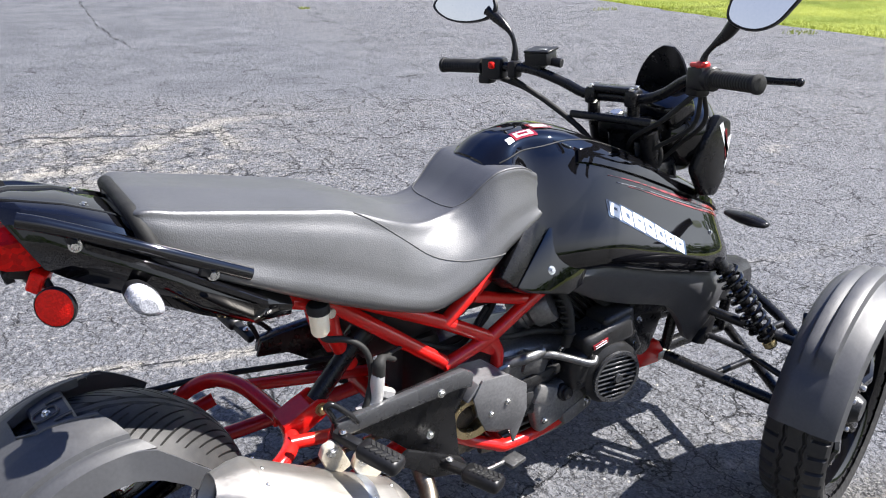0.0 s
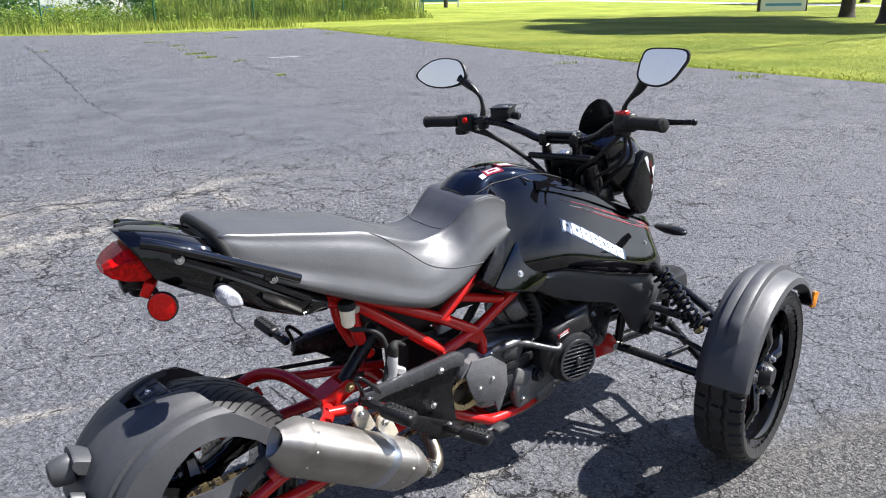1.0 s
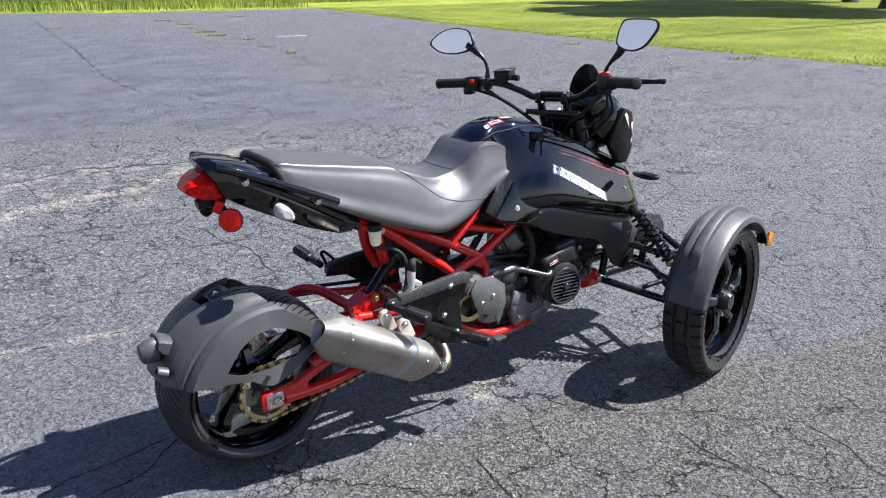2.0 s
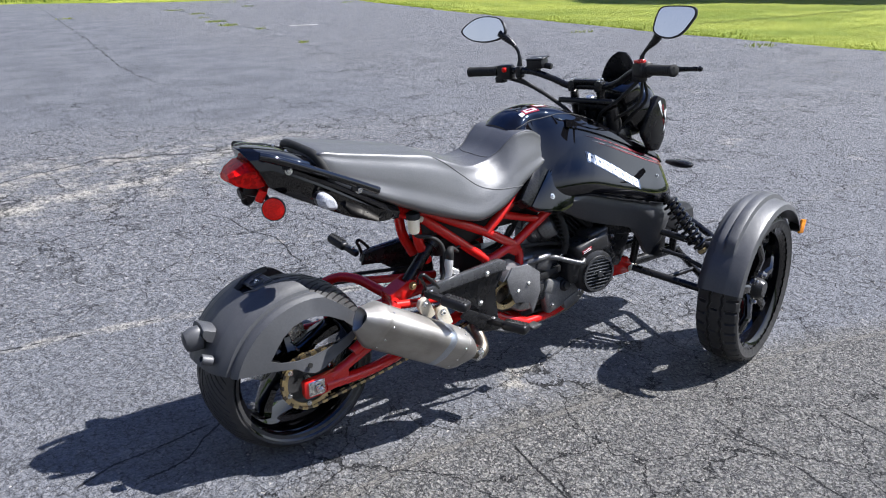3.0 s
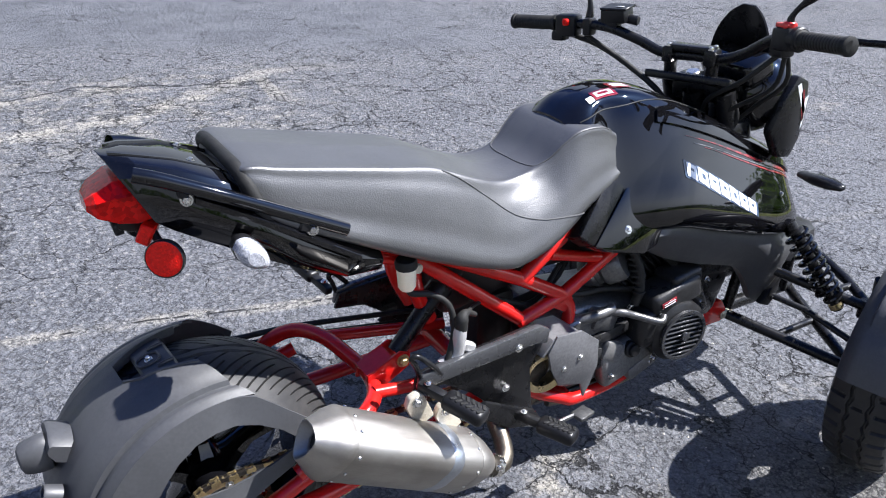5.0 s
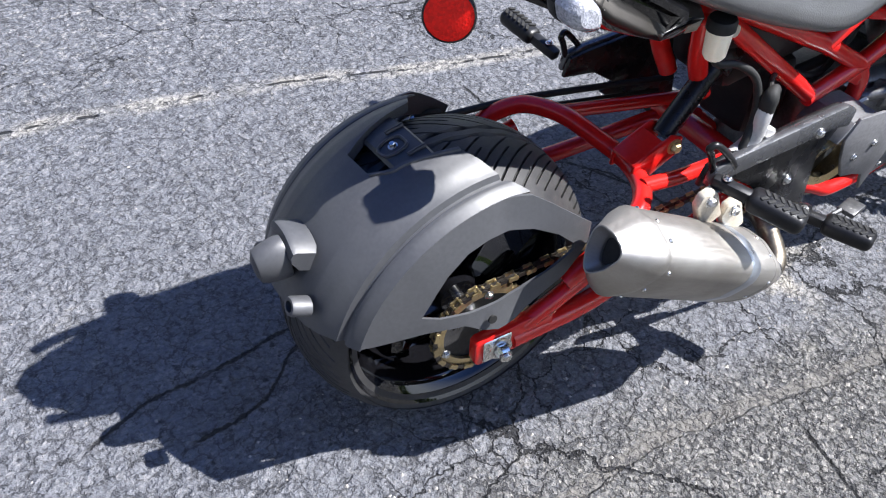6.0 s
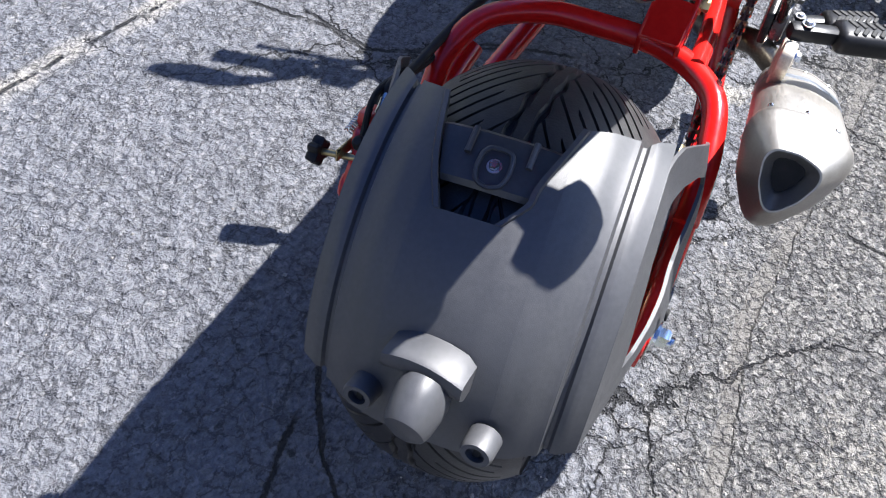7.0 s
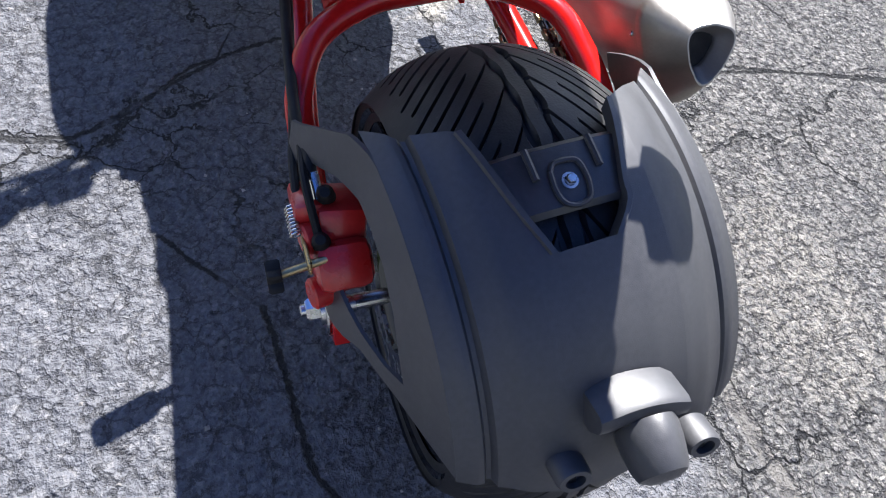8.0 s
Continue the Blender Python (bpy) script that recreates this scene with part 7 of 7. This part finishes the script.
for i in range(13):
    v = i / 12
    half = 0.086 * math.sqrt(max(0.02, 1 - v ** 1.7)) + 0.004
    z = 0.895 + 0.138 * v
    rows.append([bm.verts.new((1.335 - 0.055 * v - 0.55 * (half * (2 * k / 14 - 1)) ** 2 / 0.09, half * (2 * k / 14 - 1) - 0.034, z)) for k in range(15)])
ring_faces(bm, rows, False, False)
bmesh.ops.recalc_face_normals(bm, faces=bm.faces)
bmesh.ops.solidify(bm, geom=bm.faces[:], thickness=0.004)
part("fly_screen", bm, satin_black, trike, "small rounded black fly screen")
bm = bmesh.new()
rbox(bm, pose(1.262, -0.040, 0.905, 0, -28, -8), (0.080, 0.165, 0.060), 0.018, 3)
part("instrument_pod", bm, gloss_black, trike)
bm = bmesh.new()
bmesh.ops.create_uvsphere(bm, u_segments=28, v_segments=16, radius=1.0, matrix=pose(1.325, -0.035, 0.84, 0, 10, -8) @ Matrix.Diagonal((0.085, 0.110, 0.100, 1)))
part("headlamp_shell", bm, gloss_black, trike)
for s in (-1, 1):
    bm = bmesh.new()
    slab(bm, [(1.275, 0.770), (1.300, 0.840), (1.336, 0.896), (1.378, 0.880), (1.392, 0.820), (1.388, 0.745), (1.365, 0.700), (1.320, 0.705)], s * 0.098 - 0.032, s * 0.125 - 0.032, 0.010)
    cheek = part("headlamp_cheek", bm, satin_black, trike, "black headlamp side cheek with pale stripes")
    for k in range(3):
        bm = bmesh.new()
        slab(bm, [(1.335 + 0.018 * k, 0.872 - 0.016 * k), (1.345 + 0.018 * k, 0.878 - 0.016 * k), (1.380, 0.812 - 0.016 * k), (1.376, 0.800 - 0.016 * k)], s * 0.1245 - 0.032, s * 0.1258 - 0.032, 0)
        part("cheek_stripe", bm, (white_decal, red_stripe, white_decal)[k], cheek)

# ---- the place round it ----
def sheet(name, pts, z, material, label, kind="structure"):
    bm = bmesh.new()
    bm.faces.new([bm.verts.new((x, y, z)) for x, y in pts])
    ob = part(name, bm, material, None, "", 180)
    return tagged(ob, label, kind=kind)


bm = bmesh.new()
n = 40
xs = sorted(set([-400, -150, -60, -25, 30, 60, 150, 400] + [-12 + 24 * i / n for i in range(n + 1)]))
grid = [[bm.verts.new((x, y, 0.0)) for y in xs] for x in xs]
ring_faces(bm, grid, False, False)
ground = tagged(part("ground", bm, asphalt_mat, None, "", 180), "cracked grey asphalt lot with pale dirt joints", kind="structure")
LOT = [(-300.0, 128.0), (-40.0, 45.0), (3.9, 31.0), (8.1, 28.0), (14.2, 27.3), (12.2, 15.2), (11.3, 7.4), (11.3, 3.8), (11.6, -8.0), (14.0, -300.0)]
bm = bmesh.new()
edge = []
random.seed(4)
for (x0, y0), (x1, y1) in zip(LOT, LOT[1:]):
    k = max(2, int(math.hypot(x1 - x0, y1 - y0) / 0.35)) if max(x0, x1) > 0 and y1 > -9 else 2
    for i in range(k):
        f = i / k
        edge.append((x0 + (x1 - x0) * f + random.uniform(-0.09, 0.09), y0 + (y1 - y0) * f + random.uniform(-0.09, 0.09)))
edge.append(LOT[-1])
turn_at = max(range(len(edge)), key=lambda k: edge[k][0] + edge[k][1])
verts = [bm.verts.new((x, y, 0.025)) for x, y in edge]
far = [bm.verts.new((x, 300.0, 0.025)) if k <= turn_at else bm.verts.new((300.0, y, 0.025)) for k, (x, y) in enumerate(edge)]
for k in range(len(edge) - 1):
    if k != turn_at:
        bm.faces.new((verts[k], verts[k + 1], far[k + 1], far[k]))
corner = bm.verts.new((300.0, 300.0, 0.025))
bm.faces.new((verts[turn_at], verts[turn_at + 1], far[turn_at + 1], corner, far[turn_at]))
skirt = [bm.verts.new((x - 0.04, y - 0.05, -0.01)) for x, y in edge]
for i in range(len(edge) - 1):
    a, b = verts[i], verts[i + 1]
    bm.faces.new((a, b, skirt[i + 1], skirt[i]))
tagged(part("lawn", bm, lawn_mat, None, "", 60), "sunny mown green lawn beside the lot", kind="structure")


def blades(name, material, label, places, height, width, seed, lean=0.35):
    """Many single blades, each a bent three-cornered strip."""
    rng = random.Random(seed)
    v, f = [], []
    for x, y, z, k in places:
        h = height * k * rng.uniform(0.55, 1.15)
        a = rng.uniform(0, 2 * math.pi)
        w = width * rng.uniform(0.6, 1.3)
        dx, dy = math.cos(a) * w, math.sin(a) * w
        l = rng.uniform(0, 2 * math.pi)
        bx, by = math.cos(l) * h * lean * rng.random(), math.sin(l) * h * lean * rng.random()
        i = len(v)
        v += [(x - dx, y - dy, z), (x + dx, y + dy, z), (x + dx * 0.7 + bx * 0.4, y + dy * 0.7 + by * 0.4, z + h * 0.55), (x - dx * 0.7 + bx * 0.4, y - dy * 0.7 + by * 0.4, z + h * 0.55), (x + bx, y + by, z + h)]
        f += [(i, i + 1, i + 2, i + 3), (i + 3, i + 2, i + 4)]
    me = bpy.data.meshes.new(name)
    me.from_pydata(v, [], f)
    me.materials.append(material)
    return tagged(new(name, me), label, name.replace("_", " "), kind="stuff")


rng = random.Random(11)
FENCE = [(5.64, 33.2), (9.93, 33.1), (14.27, 33.0), (18.78, 32.9), (23.35, 32.8)]
places = []
for i in range(26000):
    x = rng.uniform(-6.0, 23.5)
    base = 31.0 - (x - 3.9) * 0.33 if x < 14.2 else 27.6 + (x - 14.2) * 0.28
    d = rng.random() ** 0.8 * 9.0
    y = base + d
    k = rng.uniform(0.08, 0.24) if y < 33.1 else rng.uniform(0.45, 1.0) if x > 10.5 else rng.uniform(0.15, 0.42)
    if x > 14.2 and y < 31.8:
        continue
    places.append((x, y, 0.02, k))
blades("tall_weeds", weed_mat, "tall sunlit yellow-green weeds along the fence", places, 1.75, 0.018, 5)

places = []
for (x0, y0), (x1, y1) in zip(LOT[2:8], LOT[3:9]):
    L = math.hypot(x1 - x0, y1 - y0)
    for i in range(int(L * 150)):
        f = rng.random()
        d = rng.random() ** 2 * 0.9
        px, py = x0 + (x1 - x0) * f, y0 + (y1 - y0) * f
        nx, ny = (y1 - y0) / L, -(x1 - x0) / L
        if nx < 0 and ny < 0:
            nx, ny = -nx, -ny
        if x1 < x0 or y1 < y0:
            nx, ny = -(y1 - y0) / L, (x1 - x0) / L
        places.append((px + nx * (d - 0.08), py + ny * (d - 0.08), 0.01, rng.uniform(0.5, 1.2)))
blades("grass_verge", grass_mat, "rough grass fringe on the edge of the asphalt", places, 0.06, 0.006, 6, 0.8)
places = []
for cx, cy, r, k in ((6.64, 22.5, 0.35, 60), (6.6, 20.3, 0.25, 60), (5.95, 17.0, 0.26, 130), (5.75, 15.7, 0.24, 120), (5.92, 14.3, 0.12, 30), (5.33, 11.0, 0.10, 40), (3.37, 20.9, 0.25, 40), (9.2, 23.0, 0.25, 40), (12.6, 22.8, 0.3, 50),
                     (13.4, 27.5, 0.3, 50), (10.6, 5.6, 0.35, 60), (10.3, 9.2, 0.3, 40), (6.2, 18.6, 0.15, 30), (9.6, 26.0, 0.4, 40)):
    for i in range(k):
        a, d = rng.uniform(0, 2 * math.pi), r * rng.random() ** 0.7
        places.append((cx + math.cos(a) * d, cy + math.sin(a) * d * 0.5, 0.0, rng.uniform(0.4, 1.1)))
blades("crack_weeds", weed_mat, "small weeds growing out of asphalt cracks", places, 0.06, 0.007, 7, 1.2)

# chain-link fence
fence = thing("chain_link_fence", "green coated chain-link fence overgrown with weeds", "fence", (5.64, 33.2, 0))
fence.location = (0, 0, 0)
posts = FENCE + [(23.35 + 0.6 * k, 32.8 + 3.0 * k) for k in range(1, 4)]
posts = [(1.4, 33.3), (-2.9, 33.4)] + posts
for i, (x, y) in enumerate(posts):
    bm = bmesh.new()
    lathe(bm, [(0.034, 0.0), (0.034, 1.54), (0.040, 1.542), (0.030, 1.58), (0.0, 1.59)], Matrix.Translation((x, y, 0)), 12)
    part("post", bm, fence_green, fence)
order = [(-2.9, 33.4), (1.4, 33.3)] + posts[2:]
for (x0, y0), (x1, y1) in zip(order, order[1:]):
    bm = bmesh.new()
    tube(bm, [(x0, y0, 1.52), (x1, y1, 1.52)], 0.021, 8, 1)
    part("rail", bm, fence_green, fence)
    v, f = [], []
    L = math.hypot(x1 - x0, y1 - y0)
    step = 0.11
    dx, dy = (x1 - x0) / L, (y1 - y0) / L
    for sgn in (-1, 1):
        for k in range(int(-1.48 / step), int((L + 1.48) / step)):
            a, b = k * step, k * step + sgn * 1.48
            za, zb = 0.03, 1.51
            lo, hi = 0.0, L
            pts = []
            for q, z in ((a, za), (b, zb)):
                t = min(max(q, lo), hi)
                z = za + (zb - za) * ((t - a) / (b - a))
                pts.append((t, z))
            if abs(pts[0][0] - pts[1][0]) < 1e-4:
                continue
            i = len(v)
            for t, z in pts:
                for o in (-0.0035, 0.0035):
                    v.append((x0 + dx * t, y0 + dy * t + sgn * 0.003, z + o))
            f.append((i, i + 1, i + 3, i + 2))
    me = bpy.data.meshes.new("wire_mesh")
    me.from_pydata(v, [], f)
    me.materials.append(fence_green)
    ob = new("wire_mesh", me)
    ob.parent = fence


def leaf_cloud(blobs, count, size, seed):
    """Leaves scattered through the outer part of several clumps."""
    rng = random.Random(seed)
    v, f = [], []
    total = sum(b[3] ** 2 for b in blobs)
    for cx, cy, cz, r, flat in blobs:
        for i in range(int(count * r * r / total)):
            while True:
                p = Vector((rng.uniform(-1, 1), rng.uniform(-1, 1), rng.uniform(-1, 1)))
                if 0.05 < p.length < 1:
                    break
            p = p.normalized() * (p.length ** 0.45) * rng.uniform(0.8, 1.12)
            c = Vector((cx + p.x * r, cy + p.y * r, cz + p.z * r * flat))
            if c.z < 0.05:
                continue
            t = Vector((rng.uniform(-1, 1), rng.uniform(-1, 1), rng.uniform(-0.6, 0.6))).normalized()
            b = t.cross(Vector((rng.uniform(-1, 1), rng.uniform(-1, 1), rng.uniform(-1, 1)))).normalized()
            s = size * rng.uniform(0.6, 1.4)
            i0 = len(v)
            v += [tuple(c - t * s), tuple(c + b * s * 0.5), tuple(c + t * s), tuple(c - b * s * 0.5)]
            f.append((i0, i0 + 1, i0 + 2, i0 + 3))
    me = bpy.data.meshes.new("leaves")
    me.from_pydata(v, [], f)
    return me


def tree(x, y, height, spread, girth, seed, leaves=9000, size=0.22, label="broad shade tree with a thick dark trunk on the lawn", trunk_top=0.32):
    rng = random.Random(seed)
    ob = thing("tree", label, "tree", (x, y, 0.0))
    bm = bmesh.new()
    tube(bm, [(0, 0, -0.1), (0.02, 0.01, 0.5), (0.05, 0.03, height * 0.2), (0.02, -0.05, height * trunk_top), (0.1, 0.1, height * 0.7)], [girth * 1.5, girth * 1.05, girth * 0.9, girth * 0.8, girth * 0.2], 14)
    blobs = []
    for k in range(9):
        a = k * 2.4 + rng.uniform(-0.3, 0.3)
        r = spread * rng.uniform(0.45, 0.8)
        top = Vector((math.cos(a) * r, math.sin(a) * r, height * rng.uniform(0.55, 0.9)))
        start = Vector((0.02, 0, height * rng.uniform(0.22, 0.45)))
        tube(bm, [start, start.lerp(top, 0.5) + Vector((0, 0, height * 0.05)), top], [girth * 0.45, girth * 0.25, girth * 0.06], 8)
        blobs.append((top.x, top.y, top.z, spread * rng.uniform(0.38, 0.55), 0.75))
    blobs.append((0, 0, height * 0.82, spread * 0.6, 0.8))
    part("trunk", bm, bark_mat, ob)
    me = leaf_cloud(blobs, leaves, size, seed + 50)
    me.materials.append(tree_mat)
    c = new("crown", me)
    c.parent = ob
    return ob


tree(29.35, 12.4, 14.0, 4.9, 0.42, 3, 15000, 0.26, trunk_top=0.36)
tree(33.8, 16.4, 14.0, 4.8, 0.27, 8, 13000, 0.26, trunk_top=0.36)
tree(62.0, 30.0, 11.0, 5.0, 0.30, 16, 4000)

# broad-leaved weeds in and behind the fence
rng = random.Random(91)
clumps = []
for i in range(170):
    x = rng.uniform(-5.0, 23.5)
    y = rng.choice((rng.uniform(32.4, 33.2), rng.uniform(33.6, 37.5), rng.uniform(33.6, 36.0)))
    r = rng.uniform(0.18, 0.34) if y < 33.3 else rng.uniform(0.28, 0.65)
    clumps.append((x, y, rng.uniform(0.1, 0.3) if y < 33.3 else rng.uniform(0.3, 1.35 if x > 10.5 else 0.5), r, 1.1))
me = leaf_cloud(clumps, 42000, 0.055, 92)
me.materials.append(clump_mat)
tagged(new("weed_clump", me), "sunlit broad-leaved weeds growing through the fence", "weeds", kind="stuff")

# bushes among the weeds
rng = random.Random(21)
for x, y, r in ((2.5, 35.5, 1.0), (5.2, 37.0, 1.1), (9.0, 36.2, 1.3), (10.6, 36.6, 1.2), (13.0, 35.4, 0.9), (15.5, 36.2, 1.6), (17.5, 37.0, 1.5), (20.5, 35.6, 1.3), (22.0, 35.2, 1.2), (0.0, 35.8, 1.2)):
    b = thing("bush", "leafy green bush behind the fence", "bush", (x, y, 0.0), "bushes behind the fence")
    bm = bmesh.new()
    blobs = []
    for k in range(5):
        a = k * 1.3 + rng.random()
        tip = Vector((math.cos(a) * r * 0.5, math.sin(a) * r * 0.5, r * rng.uniform(0.7, 1.3)))
        tube(bm, [(0, 0, 0), tip * 0.5, tip], [0.03, 0.02, 0.008], 6)
        blobs.append((tip.x, tip.y, tip.z, r * rng.uniform(0.45, 0.65), 0.9))
    part("stems", bm, bark_mat, b)
    me = leaf_cloud(blobs, 1500, 0.075, int(x * 10) + 7)
    me.materials.append(bush_mat)
    c = new("foliage", me)
    c.parent = b

# far road, far woods
sheet("road", [(56.0, -40.0), (58.5, -40.0), (54.0, 22.6), (69.0, 65.0), (-20.0, 96.0), (-20.0, 92.0), (64.4, 62.4), (50.6, 22.6)], 0.035, concrete_mat, "pale far road beyond the lawn")
woods = []
rng = random.Random(31)
for k in range(150):
    a = 2 * math.pi * k / 150
    d = 135 + rng.uniform(-15, 25)
    if -1.75 < a - 2 * math.pi < 0.0:
        # the belt stands nearer on the sunny side
        d = 88 + rng.uniform(-6, 10)
    woods.append((math.cos(a) * d, math.sin(a) * d, rng.uniform(2.5, 5.0), rng.uniform(6.0, 9.5), 0.9))
me = leaf_cloud(woods, 42000, 1.0, 33)
me.materials.append(far_mat)
tagged(new("far_woods", me), "distant green belt of trees round the lawn", "woods", kind="stuff")

# signs beside the road
def sign(x, y, w, face, boards, post_mat, label):
    ob = thing("sign_board", label, "sign", (x, y, 0.0), "roadside signs")
    ob.rotation_euler = (0, 0, face)
    for s in (-1, 1):
        bm = bmesh.new()
        rbox(bm, pose(s * w * 0.52, 0.04, boards[-1][1] * 0.5), (0.14, 0.14, boards[-1][1]), 0.015, 1)
        part("post", bm, post_mat, ob)
    for z0, z1, m, bars in boards:
        bm = bmesh.new()
        rbox(bm, pose(0, -0.05, (z0 + z1) / 2), (w, 0.06, z1 - z0), 0.012, 1)
        b = part("board", bm, m, ob)
        for i in range(bars):
            bm = bmesh.new()
            z = z1 - (z1 - z0) * (i + 0.7) / (bars + 0.4)
            rbox(bm, pose(0, -0.084, z), (w * (0.8, 0.62, 0.7)[i % 3], 0.006, (z1 - z0) * 0.22 / max(1, bars * 0.5)), 0.001, 1)
            part("text_bar", bm, sign_white if m is not sign_white else sign_blue, b)
    return ob


sign(40.4, 23.45, 2.5, radians(-32), [(0.04, 0.70, sign_white, 1), (0.72, 1.7, sign_orange, 2)], bark_mat, "white and orange roadside sign board on posts")
sign(38.6, 52.6, 3.0, radians(-36), [(0.45, 1.9, sign_blue, 3)], sign_white, "blue roadside sign board with white lines")
pole = thing("utility_pole", "weathered brown wooden utility pole", "pole", (38.1, 51.0, 0))
bm = bmesh.new()
lathe(bm, [(0.17, -0.1), (0.165, 1.0), (0.12, 8.5), (0.0, 8.52)], Matrix(), 14)
part("pole_shaft", bm, bark_mat, pole)

# shed and drums seen through the weeds
shed = thing("storage_shed", "pale grey storage building half hidden by bushes", "building", (13.0, 47.0, 0))
bm = bmesh.new()
rbox(bm, pose(0, 3.1, 1.3), (14.2, 6.0, 2.58), 0.02, 1)
part("wall", bm, siding_mat, shed)
for k in range(26):
    bm = bmesh.new()
    rbox(bm, pose(-7 + 0.55 * k, 0, 1.3), (0.52, 0.10, 2.6), 0.02, 1)
    part("siding_panel", bm, siding_mat, shed)
bm = bmesh.new()
slab(bm, [(-7.5, 2.55), (7.5, 2.55), (7.3, 3.3), (-7.3, 3.3)], -0.4, 6.5, 0.02)
part("roof", bm, roof_mat, shed)
bm = bmesh.new()
rbox(bm, pose(-1.0, -0.06, 1.0), (0.95, 0.05, 2.0), 0.01, 1)
part("shed_door", bm, sign_white, shed)
for x, y in ((6.6, 41.0), (7.4, 41.3)):
    d = thing("plastic_drum", "blue plastic drum behind the fence", "drum", (x, y, 0), "blue drums")
    bm = bmesh.new()
    lathe(bm, [(0, 0), (0.28, 0), (0.29, 0.05), (0.29, 0.28), (0.305, 0.30), (0.29, 0.32), (0.29, 0.58), (0.305, 0.60), (0.29, 0.62), (0.29, 0.85), (0.27, 0.90), (0, 0.90)], Matrix(), 24)
    part("drum_body", bm, barrel_blue, d)
    bm = bmesh.new()
    disc(bm, (0.12, 0, 0.9), (0, 0, 1), 0.04, 0.03, 12)
    part("drum_cap", bm, rubber, d)

# short worn paint line far out on the lot
bm = bmesh.new()
rbox(bm, pose(7.09, 14.66, 0.002, 0, 0, -10), (0.66, 0.06, 0.004), 0.001, 1)
tagged(part("paint_line", bm, concrete_mat, None), "short worn white paint line on asphalt", kind="structure")

# loose chips of stone on the lot
rng = random.Random(77)
v, f = [], []
for i in range(2600):
    if i % 4:
        x, y = rng.gauss(0.25, 0.9), rng.gauss(-0.6, 0.35)
    else:
        x, y = rng.uniform(-1.5, 3.0), rng.uniform(-1.5, 3.5)
    s = rng.uniform(0.0015, 0.0045)
    a = rng.uniform(0, 6.28)
    i0 = len(v)
    for k in range(4):
        v.append((x + math.cos(a + k * 1.57) * s * rng.uniform(0.7, 1.3), y + math.sin(a + k * 1.57) * s * rng.uniform(0.7, 1.3), 0.0))
    v.append((x, y, s * 0.9))
    f += [(i0 + k, i0 + (k + 1) % 4, i0 + 4) for k in range(4)]
me = bpy.data.meshes.new("stone_chips")
me.from_pydata(v, [], f)
chip = Nodes("stone chips")
chip.put(Base_Color=chip.mix(chip.add("NewGeometry").outputs["Random Per Island"], (0.10, 0.10, 0.10), (0.46, 0.43, 0.38)), Roughness=0.85)
me.materials.append(chip.mat)
tagged(new("stone_chips", me), "loose pale stone chips on asphalt", "gravel", kind="stuff")
